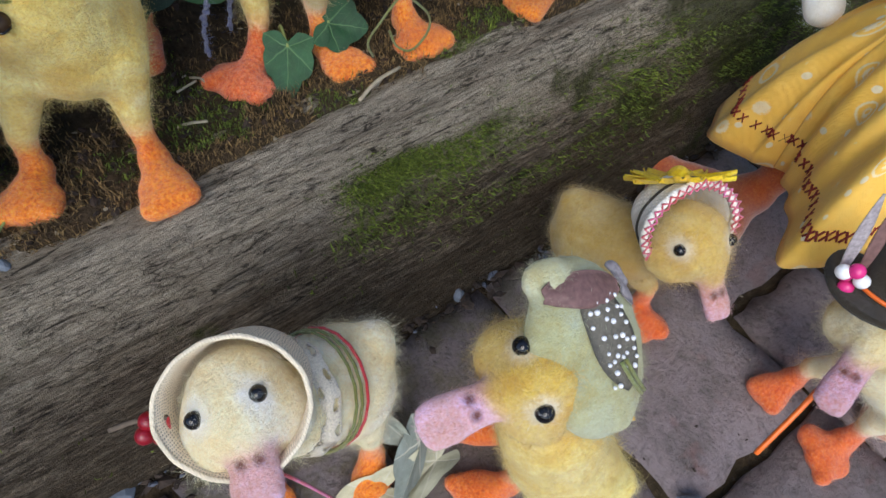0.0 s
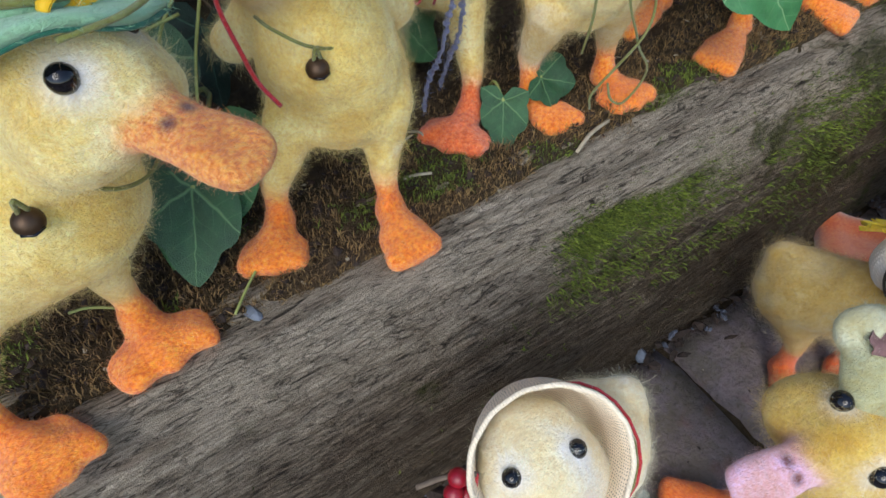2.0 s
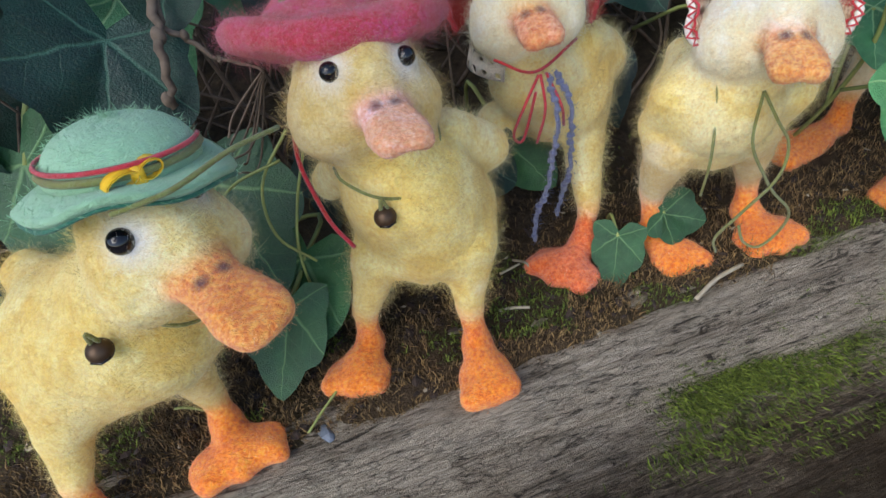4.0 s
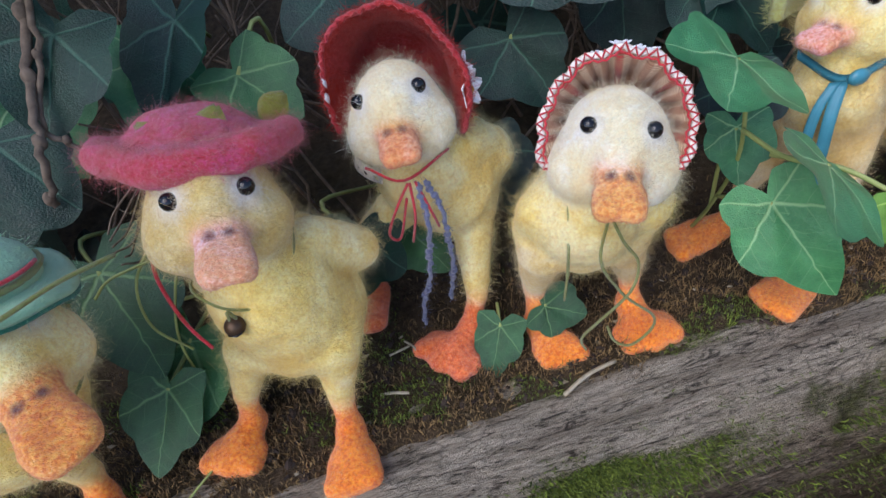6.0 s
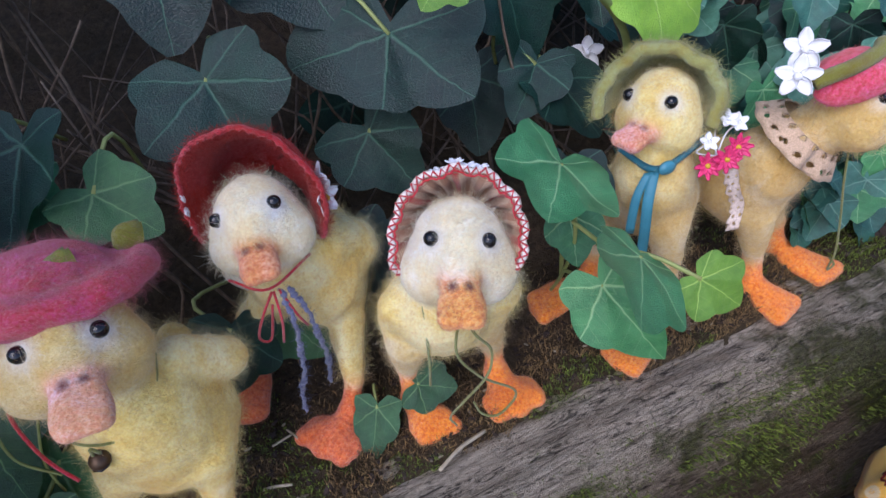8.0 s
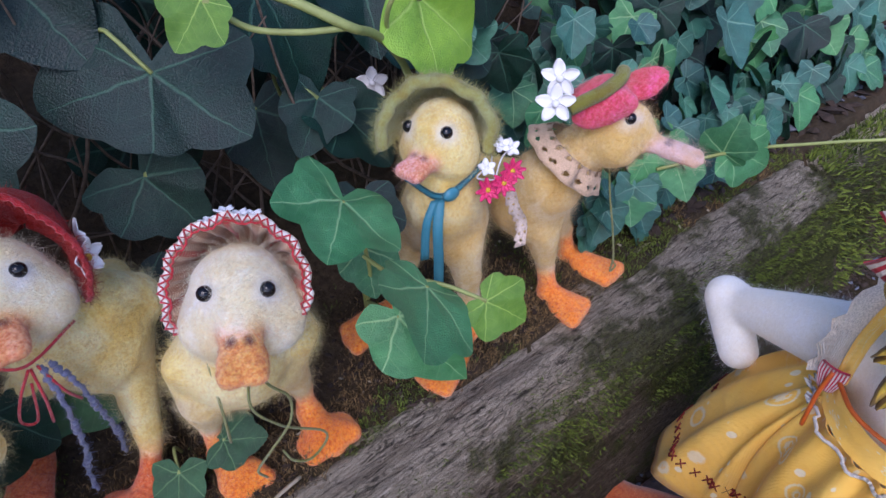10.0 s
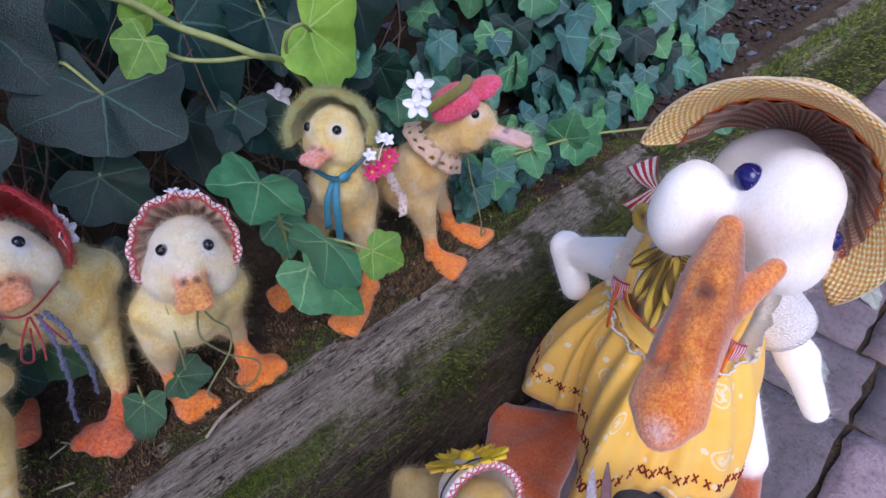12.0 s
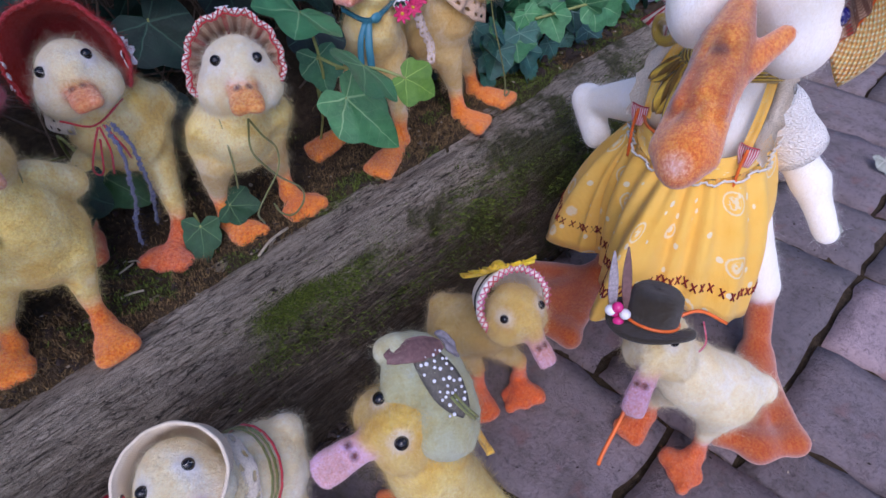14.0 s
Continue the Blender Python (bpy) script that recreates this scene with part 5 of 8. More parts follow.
red_bonnet()
rib = thing("yarn_ties", "blue grey chenille yarn ties with red threads", "ribbon")
for pts in ([(0.236, 0.494, 0.292), (0.237, 0.486, 0.270), (0.235, 0.490, 0.245), (0.233, 0.494, 0.222), (0.228, 0.500, 0.200), (0.226, 0.502, 0.178)], [(0.240, 0.494, 0.292), (0.246, 0.490, 0.275), (0.248, 0.494, 0.250), (0.250, 0.500, 0.225), (0.250, 0.510, 0.202), (0.248, 0.516, 0.180)]):
    line = curve_points(pts, 9)
    wob = [p + V3(0.0005 * math.sin(k * 1.3), 0.0005 * math.cos(k * 2.3), 0) for k, p in enumerate(line)]
    v, fc = tube(wob, 0.0012, 6)
    for k in range(1, len(wob) - 1, 2):
        bv, bf = ball(tuple(wob[k]), 0.0019 + 0.0005 * math.sin(k * 2.7), (1, 1, 0.8), 8, 5)
        fc += [tuple(i + len(v) for i in q) for q in bf]
        v += [V3(q) for q in bv]
    yarn = mesh_object("yarn", v, fc, BLUE_YARN, rib, "knotty grey-blue yarn")
    fuzzy([wob], 500, 0.0035, BLUE_YARN, yarn, 5)
for pts in ([(0.231, 0.494, 0.293), (0.222, 0.492, 0.280), (0.216, 0.496, 0.262), (0.222, 0.498, 0.256), (0.229, 0.494, 0.284)], [(0.232, 0.494, 0.293), (0.231, 0.488, 0.276), (0.228, 0.494, 0.254)], [(0.235, 0.494, 0.293), (0.240, 0.488, 0.276), (0.244, 0.494, 0.260)], [(0.212, 0.505, 0.302), (0.230, 0.496, 0.294), (0.258, 0.506, 0.300)]):
    cord("thread", pts, 0.0008, RED_YARN, rib, "thin red thread")


# striped bonnet
def striped_bonnet():
    h, f, s, u, hr = STRIPED
    t = thing("striped_bonnet", "gathered striped bonnet with red stitched white edging", "bonnet")
    F, S, U = frame_of((-0.42, -0.78, 0.42), (0, 0, 1))
    c = V3(0.328, 0.455, 0.318)
    prof = dome(-0.036, 0.0285, 0.022) + [(-0.010, 0.0300), (-0.004, 0.0318), (0.000, 0.0335), (0.003, 0.0350)]
    rows = bonnet_rows(c, F, S, U, prof, 122, 72, 0.0, 22, seed=2)
    rows[-1] = [p + (p - c).normalized() * (0.0022 * abs(math.sin(k * math.pi / 8)) - 0.0008) for k, p in enumerate(worn(rows[-1], c, 0.0004, 5))]
    grid_mesh("shell", [[p + (p - c).normalized() * 0.0018 for p in r] for r in rows], BEIGE_LACE, t)
    inner = []
    for i, row in enumerate(rows):
        bulge = math.sin(math.pi * min(1.0, i / (len(rows) - 1))) ** 0.7
        inner.append([c + (p - c) * (1 - 0.13 * bulge * (0.5 + 0.5 * math.sin(13 * 2 * math.pi * k / 72 + 1.2 * math.sin(k * 0.3)))) + F * 0.001 for k, p in enumerate(row)])
    grid_mesh("lining", inner, STRIPED_LINING, t, "brown striped gathered lining", thick=0.0008)
    edge = [rows[-1][k] for k in range(len(rows[-1]))]
    cord("binding", edge, 0.0016, WHITE_CROCHET, t, "white fabric binding", 8, steps=1)
    zigzag(edge, 36, [p - c for p in edge], F * 0.0016, 0.0016, RED_YARN, t)
    cord("stitch_line", [p - (p - c).normalized() * 0.0026 + F * 0.0016 + (p - c).normalized() * 0.0005 * (-1) ** k for k, p in enumerate(edge)], 0.0007, RED_YARN, t, "red stitched line", 5, steps=1)
    for k in (30, 33, 36, 40):
        flower(edge[k] + U * 0.0008 - F * 0.003, U + F * 0.1, 0.0048, 5, WHITE_PETAL, t, seed=k, heart=PEARL)
    n = thing("cord_ties", "thin olive green cord bonnet ties with a loop", "string")
    for pts in ([(0.302, 0.452, 0.292), (0.300, 0.446, 0.275), (0.298, 0.442, 0.250), (0.297, 0.444, 0.226)], [(0.318, 0.438, 0.283), (0.322, 0.430, 0.270), (0.330, 0.428, 0.255), (0.326, 0.426, 0.238), (0.312, 0.430, 0.218), (0.304, 0.436, 0.200), (0.308, 0.438, 0.186)], [(0.318, 0.438, 0.283), (0.310, 0.430, 0.262), (0.320, 0.428, 0.240), (0.330, 0.430, 0.225), (0.346, 0.432, 0.205), (0.348, 0.436, 0.188), (0.336, 0.436, 0.180), (0.326, 0.438, 0.186), (0.322, 0.440, 0.198)], [(0.346, 0.444, 0.290), (0.354, 0.450, 0.272), (0.354, 0.452, 0.255)]):
        cord("cord", pts, 0.0008, GREEN_CORD, n)


striped_bonnet()


# olive felt bonnet with teal ribbon and flowers
def olive_bonnet():
    h, f, s, u, hr = OLIVE
    t = thing("felt_bonnet", "olive green felt bonnet with a rolled brim", "bonnet")
    F, S, U = frame_of((-0.68, -0.66, 0.16), (0, 0, 1))
    c = V3(0.487, 0.493, 0.332)
    prof = dome(-0.034, 0.028, 0.024) + [(-0.006, 0.0305), (0.000, 0.0325), (0.005, 0.0340), (0.009, 0.0350)]
    rows = bonnet_rows(c, F, S, U, prof, 106, 44, seed=3)
    rows[-1] = worn(rows[-1], c, 0.0010, 7)
    rows[-2] = worn(rows[-2], c, 0.0006, 8)
    grid_mesh("shell", rows, OLIVE_FELT, t, thick=0.006)
    cord("rolled_edge", rows[-1], 0.0042, OLIVE_FELT, t, "", 8, steps=2)
    fuzzy(rows[4:] + [[p + (p - c).normalized() * 0.003 for p in rows[-1]]] * 3, 12000, 0.0065, OLIVE_FELT, t, 5)
    r = thing("ribbon_bow", "teal satin ribbon tied in a bow", "ribbon")
    def band(name, pts, w, nrm):
        line = curve_points(pts, 6)
        grid_mesh(name, [[p - V3(nrm) * w / 2, p, p + V3(nrm) * w / 2] for p in line], TEAL_RIBBON, r, thick=0.0006)
    band("band", [(0.458, 0.492, 0.310), (0.466, 0.470, 0.303), (0.478, 0.464, 0.306), (0.500, 0.464, 0.316)], 0.005, (0, 0.2, 1))
    band("tail", [(0.466, 0.466, 0.303), (0.460, 0.461, 0.285), (0.458, 0.458, 0.264), (0.456, 0.456, 0.236)], 0.007, (0.8, -0.5, 0))
    band("tail", [(0.463, 0.467, 0.303), (0.455, 0.466, 0.288), (0.451, 0.464, 0.262)], 0.006, (0.8, -0.5, 0.2))
    v, fc = ball((0.473, 0.463, 0.305), 0.0046, (1.4, 0.7, 1))
    mesh_object("knot", v, fc, TEAL_RIBBON, r)
    b = thing("flower_spray", "pink and white fabric flowers with lace ribbon", "flower")
    for p, sd in (((0.502, 0.446, 0.310), 1), ((0.494, 0.452, 0.305), 2), ((0.509, 0.446, 0.316), 3)):
        flower(p, (-0.4, -0.8, 0.4), 0.0085, 8, PINK_PETAL, b, rows=2, seed=sd, wide=0.2)
    for p, sd in (((0.516, 0.455, 0.326), 5), ((0.510, 0.458, 0.329), 6), ((0.497, 0.457, 0.318), 7)):
        flower(p, (-0.2, -0.6, 0.7), 0.006, 5, WHITE_PETAL, b, seed=sd, heart=PEARL)
        cord("stalk", [p, (p[0] - 0.004, p[1] + 0.004, p[2] - 0.008), (0.502, 0.454, 0.308)], 0.0006, WHITE_PETAL, b)
    line = curve_points([(0.508, 0.447, 0.302), (0.514, 0.446, 0.284), (0.522, 0.446, 0.268), (0.520, 0.444, 0.250)], 6)
    grid_mesh("lace_ribbon", [[p - V3(0.0035, -0.002, 0.001) * (1 + 0.25 * math.sin(k * 2.1)), p, p + V3(0.0035, -0.002, 0.001)] for k, p in enumerate(line)], PALE_RIBBON, b, thick=0.0007)


olive_bonnet()


# rose cap with an olive roll and white flowers, lace collar
def rose_cap():
    h, f, s, u, hr = PINK_CAP
    t = thing("peaked_hat", "rose pink felt cap with an olive velvet roll", "hat")
    fl = Field()
    col = rgb(226, 76, 104)
    fl.ell((0.584, 0.443, 0.347), (0.0195, 0.0165, 0.0085), col, (0.7, -0.5, 0.20), (0, 0, 1), 0.01)
    fl.ell((0.606, 0.427, 0.353), (0.0175, 0.0115, 0.0036), col, (0.75, -0.45, 0.35), (-0.3, -0.3, 0.8), 0.007)
    fl.ell((0.572, 0.429, 0.344), (0.021, 0.006, 0.011), col, (0.75, -0.5, 0.22), (0.1, 0.2, 1), 0.008)
    ob = wool_figure("cap_body", fl, [], "rose", "cap", step=0.0017, fuzz=4000, hair=0.006, seed=33, rough=0.0012, smooth_bill=False)
    for key in ("category", "label"):
        del ob[key]
    ob.parent = t
    cord("velvet_roll", [(0.548, 0.438, 0.349), (0.556, 0.434, 0.353), (0.568, 0.430, 0.357), (0.584, 0.430, 0.361), (0.592, 0.434, 0.363)], 0.0046, MOSS_FELT, t, "olive velvet roll", 10)
    for p, sd in (((0.541, 0.444, 0.353), 1), ((0.556, 0.455, 0.361), 2)):
        flower(p, (-0.75, -0.6, 0.25), 0.0125, 5, WHITE_PETAL, t, seed=sd, wide=0.32, heart=PEARL, cup=0.1)
    n = V3(0.577, 0.450, 0.306)
    d0, e0, g0 = frame_of((0.45, -0.40, 0.80), (0, 0, 1))
    lace = [[n - d0 * 0.014 * k + (e0 * math.cos(a) + g0 * math.sin(a)) * (0.0235 + 0.010 * k + 0.0012 * math.sin(10 * a) * k) for a in [radians(d) for d in range(0, 361, 8)]] for k in (0, 0.35, 0.7, 1)]
    tagged(grid_mesh("lace_collar", lace, TAN_LACE, None, thick=0.0012), "beige crocheted lace collar round the neck", "collar")
    string("cord_loop", [(0.590, 0.430, 0.296), (0.592, 0.426, 0.270), (0.600, 0.424, 0.240), (0.610, 0.424, 0.205), (0.616, 0.428, 0.183), (0.626, 0.430, 0.182), (0.628, 0.436, 0.183)], 0.0008, GREEN_CORD, "thin olive cord hanging to the foot")


rose_cap()


# green cap with ribbon bow and cord
def green_cap():
    h, f, s, u, hr = GREEN_CAP
    t = thing("brimmed_hat", "pale teal felt cap with a darker brim", "hat")
    c = V3(0.051, 0.440, 0.335)
    F, S, U = frame_of((0.10, 0.22, 0.97), f)
    rows = []
    for k in range(10):
        a = math.pi / 2 * k / 9
        r, z = 0.0238 * math.sin(a) ** 0.8 + 0.001, 0.0165 * math.cos(a)
        rows.append([c + F * z + (S * math.cos(w) + U * math.sin(w)) * r for w in [2 * math.pi * j / 44 for j in range(44)]])
    grid_mesh("crown", rows, TEAL_FELT, t, thick=0.003, closed=True)
    brim, under = [], []
    for k in range(6):
        q = k / 5
        brim.append([c - F * (0.001 + 0.004 * q * q + 0.0035 * q * math.sin(w * 2 + 0.6) + 0.0015 * q * math.sin(5 * w)) + (S * math.cos(w) + U * math.sin(w)) * (0.0238 + 0.0125 * q * (1 - 0.15 * math.sin(w))) for w in [2 * math.pi * j / 44 for j in range(44)]])
    grid_mesh("brim", brim, TEAL_FELT, t, thick=0.003, closed=True)
    grid_mesh("brim_lining", [[p - F * 0.0022 for p in r] for r in brim], DEEP_FELT, t, "deep green underside", thick=0.001, closed=True)
    fuzzy(rows + brim, 6000, 0.0042, TEAL_FELT, t, 9)
    band = [p + (p - c) * 0.06 + F * 0.004 for p in rows[-1]]
    v, fc = tube(band, 0.0014, 6, closed=True)
    mesh_object("band", v, fc, GREEN_CORD, t, "olive cord hat band")
    v, fc = tube([p + F * 0.003 + (p - c) * 0.005 for p in band[4:34]], 0.0009, 6)
    mesh_object("band", v, fc, RED_YARN, t, "red yarn hat band")
    b0 = V3(0.060, 0.4165, 0.3435)
    for side, size in ((-1, 0.011), (1, 0.008)):
        loop = []
        for i in range(15):
            a = 2 * math.pi * i / 14
            mid = b0 - s * side * size * (0.5 - 0.5 * math.cos(a)) + F * (0.0028 * math.sin(a))
            loop.append([mid - f * 0.0022, mid, mid + f * 0.0022])
        grid_mesh("bow_loop", loop, YELLOW_BOW, t, "yellow ribbon loop", thick=0.0006)
    grid_mesh("bow_tail", [[b0 + s * 0.001 * x + f * (0.001 + 0.003 * x) - F * 0.008 * x + s * 0.0022 * y for y in (-1, 0, 1)] for x in (0, 0.5, 1)], YELLOW_BOW, t, "yellow ribbon tail", thick=0.0006)
    v, fc = ball(tuple(b0), 0.0024, (1.1, 0.9, 1.1))
    mesh_object("bow_knot", v, fc, YELLOW_BOW, t, "yellow ribbon knot")
    string("cap_cord", [(0.050, 0.406, 0.338), (0.069, 0.408, 0.339), (0.088, 0.424, 0.338), (0.105, 0.440, 0.333)], 0.0010, GREEN_CORD, "stiff olive cord across the green cap")
    n = thing("bell_necklace", "olive cord necklace with a round dark bell", "necklace")
    cord("cord", [h - u * 0.006 - s * 0.030 - f * 0.01, h - u * 0.024 - s * 0.022 + f * 0.006, h - u * 0.032 - s * 0.006 + f * 0.016, h - u * 0.028 + s * 0.012 + f * 0.016, h - u * 0.018 + s * 0.026], 0.0008, GREEN_CORD, n)
    bell(n, (0.019, 0.411, 0.283))


green_cap()


# gauze bonnet
def gauze_bonnet():
    h, f, s, u, hr = GAUZE
    t = thing("gauze_bonnet", "round cream gauze bonnet open round the face", "bonnet")
    F, S, U = frame_of((-0.34, -0.52, 0.76), (0, 0.4, 1))
    c = V3(0.138, 0.280, 0.190)
    prof = dome(-0.046, 0.027, 0.016) + [(-0.020, 0.0285), (-0.010, 0.029), (-0.002, 0.030), (0.004, 0.0315)]
    rows = bonnet_rows(c, F, S, U, prof, 168, 60, 0.006, 13, seed=4)
    grid_mesh("shell", rows, GAUZE_CLOTH, t, thick=0.0016)
    cord("rim", rows[-1], 0.0012, GAUZE_HEM, t, "", 6, steps=1)
    b = thing("berry_sprig", "dry twig sprig with dark red berries", "sprig")
    p0 = V3(0.113, 0.294, 0.186)
    cord("twig", [p0, p0 + V3(-0.010, 0.006, -0.001), p0 + V3(-0.022, 0.010, -0.003)], 0.0012, TWIG, b)
    for k, o in enumerate(((-0.007, 0.003, 0.0), (-0.011, 0.0, -0.004), (-0.006, -0.002, -0.008))):
        v, fc = ball(tuple(p0 + V3(o)), 0.0042)
        mesh_object("berry", v, fc, RED_BERRY, b)
    cord("thread", [p0, p0 + V3(-0.004, -0.006, -0.012), p0 + V3(0.0, -0.012, -0.018)], 0.0009, RED_YARN, b)
    string("chin_thread", [rows[-1][1], rows[-1][1] + V3(0.006, -0.006, -0.01), rows[-1][1] + V3(0.016, -0.010, -0.06)], 0.0008, PINK_YARN, "pink thread hanging from the gauze bonnet", "thread")
    k2 = thing("cord_necklace", "green and red cords round the neck of the duckling", "string")
    for dz, mat in ((0, GREEN_CORD), (0.004, GREEN_CORD), (0.008, RED_YARN)):
        base = V3(0.172, 0.292, 0.128)
        d, e, g = frame_of((0.75, 0.05, -0.45), (0, 0, 1))
        ring = [base + d * (dz + 0.004 * math.sin(a)) + (e * math.cos(a) + g * math.sin(a)) * 0.0325 for a in [2 * math.pi * k / 20 for k in range(20)]]
        v, fc = tube(ring, 0.0009, 6, closed=True)
        mesh_object("cord", v, fc, mat, k2)
    d, e, g = frame_of((0.75, 0.05, -0.45), (0, 0, 1))
    lace = [[V3(0.158, 0.291, 0.138) + d * (0.010 * k) + (e * math.cos(a) + g * math.sin(a)) * (0.0275 + 0.004 * k + 0.001 * math.sin(8 * a)) for a in [2 * math.pi * j / 40 for j in range(41)]] for k in (0, 0.5, 1)]
    tagged(grid_mesh("lace_collar", lace, CREAM_LACE, None, thick=0.001), "white lace collar with pink stitches", "collar")


gauze_bonnet()


# sage beret with feathers
def beret():
    h, f, s, u, hr = BERET
    t = thing("beret", "pale sage green felted beret with spotted feather", "beret")
    fl = Field()
    col = rgb(188, 190, 150)
    c0 = V3(0.286, 0.214, 0.181)
    long = unit((-0.10, -0.77, -0.64))
    nrm = unit(V3(0.21, -0.60, 0.69) - long * long.dot(V3(0.21, -0.60, 0.69)))
    across = long.cross(nrm)
    if across.x < 0:
        across = -across
    fl.ell(c0, (0.043, 0.031, 0.0135), col, long, nrm, 0.008)
    for k in range(22):
        # the soft turned edge
        a = 2 * math.pi * k / 22
        b = 2 * math.pi * (k + 1) / 22
        at = lambda w: c0 + long * (0.037 * math.cos(w)) + across * (0.026 * math.sin(w)) - nrm * (0.006 + 0.002 * math.sin(3 * w))
        fl.cap(at(a), at(b), 0.0062, 0.0062, col, 0.006)
    fl.ell((0.278, 0.246, 0.207), (0.009, 0.011, 0.008), rgb(206, 206, 170), (0.5, 0.6, 0.3), (0, 0, 1), 0.006)
    ob = wool_figure("beret_body", fl, [], "sage", "beret", step=0.0018, fuzz=9000, hair=0.010, seed=34, rough=0.0013)
    for key in ("category", "label"):
        del ob[key]
    ob.parent = t
    rng = random.Random(8)
    def over(a, b, lift=0.001):
        """A point on the beret: a along it, b across it."""
        h2 = max(0.0, 1 - a * a - b * b)
        return c0 + long * (0.043 * a) + across * (0.031 * b) + nrm * (0.0135 * math.sqrt(h2) + lift)
    def feather(name, p0, p1, wide, mat, lift=0.0015):
        rows = []
        for i in range(12):
            x = i / 11
            a, b = p0[0] + (p1[0] - p0[0]) * x, p0[1] + (p1[1] - p0[1]) * x
            da, db = p1[1] - p0[1], p0[0] - p1[0]
            k = wide * math.sin(math.pi * (0.10 + 0.82 * x)) ** 0.7 / math.hypot(da, db)
            rows.append([over(a + da * k * y, b + db * k * y, lift + 0.0012 * (1 - y * y) + 0.0005 * math.sin(9 * x + 5 * y)) for y in (-1, -0.7, -0.35, 0, 0.35, 0.7, 1)])
        grid_mesh(name, rows, mat, t, thick=0.0005)
    feather("feather", (-0.74, -0.12), (0.44, 0.12), 0.46, SPOT_FEATHER)
    feather("feather", (-0.62, 0.50), (-0.86, -0.75), 0.20, BROWN_FEATHER, 0.003)
    feather("feather", (-0.60, 0.55), (-0.45, 1.05), 0.26, GREY_FEATHER, 0.003)
    spots = []
    while len(spots) < 34:
        a, b = rng.uniform(-0.60, 0.34), rng.uniform(-0.38, 0.38)
        if all(math.hypot(a - p, b - q) > 0.095 for p, q in spots):
            spots.append((a, b))
            v, fc = ball(tuple(over(a, b, 0.0030)), rng.uniform(0.0010, 0.0015), seg=8, rings=5)
            mesh_object("white_bead", v, fc, PEARL, t)
    for w in (0.0, 0.10):
        cord("twisted_cord", [over(0.10, -0.02 - w, 0.004), over(0.36, 0.10 - w, 0.004), over(0.62, 0.34 - w, 0.003)], 0.0011, GREEN_CORD, t, "twisted green cord", 7)
    tagged(grid_mesh("collar_frill", [[V3(0.284, 0.196, 0.118) + V3(0.024 * math.cos(a), 0.024 * math.sin(a), 0.01 * math.sin(a)) * (1 + 0.25 * k) + V3(0, 0, 0.003 * math.sin(9 * a) * k) for a in [radians(x) for x in range(-30, 30, 6)]] for k in (0, 0.5, 1)], felt("yellow_frill", rgb(236, 186, 60)), None, thick=0.0016), "small golden yellow wool frill at the neck", "collar")


beret()


# sunflower bonnet
def sunflower_bonnet():
    h, f, s, u, hr = SUNFLOWER
    t = thing("crochet_bonnet", "white crochet bonnet with pink stitched edge and sunflower", "bonnet")
    F, S, U = frame_of((-0.28, -0.82, 0.36), (0.1, 0, 1))
    c = V3(0.403, 0.243, 0.153)
    prof = dome(-0.036, 0.025, 0.022) + [(-0.010, 0.0265), (-0.004, 0.028), (0.001, 0.030)]
    rows = bonnet_rows(c, F, S, U, prof, 122, 48, 0.006, 12, seed=6)
    grid_mesh("shell", rows, WHITE_CROCHET, t, thick=0.002)
    cord("binding", rows[-1], 0.0026, WHITE_CROCHET, t, "", 8, steps=1)
    zigzag(rows[-1], 12, [p - c for p in rows[-1]], F * 0.0026, 0.0032, PINK_YARN, t)
    zigzag(rows[-1], 12, [c - p for p in rows[-1]], F * 0.0028, 0.0032, PINK_YARN, t)
    cord("band", [p + (p - c).normalized() * 0.001 for p in rows[-3]], 0.0012, DARK_FELT, t, "dark patterned band", 6, steps=1)
    flower((0.414, 0.266, 0.164), (0.36, 0.62, 0.70), 0.032, 15, YELLOW_FELT, t, "sunflower", YELLOW_FELT, cup=0.1, wide=0.23, rows=1, seed=3)
    string("chin_bow", [h - u * 0.022 - s * 0.02, h - u * 0.030 + f * 0.006, h - u * 0.040 + f * 0.014 + s * 0.008, h - u * 0.034 + f * 0.010, h - u * 0.044 + f * 0.012 - s * 0.012], 0.0008, RED_YARN, "thin red chin thread of the crochet bonnet", "thread")
    string("chin_bow", [h - u * 0.026 + s * 0.01, h - u * 0.036 + f * 0.012 - s * 0.006, h - u * 0.046 + f * 0.010 + s * 0.004], 0.0008, RED_YARN, "thin red chin thread of the crochet bonnet", "thread")


sunflower_bonnet()


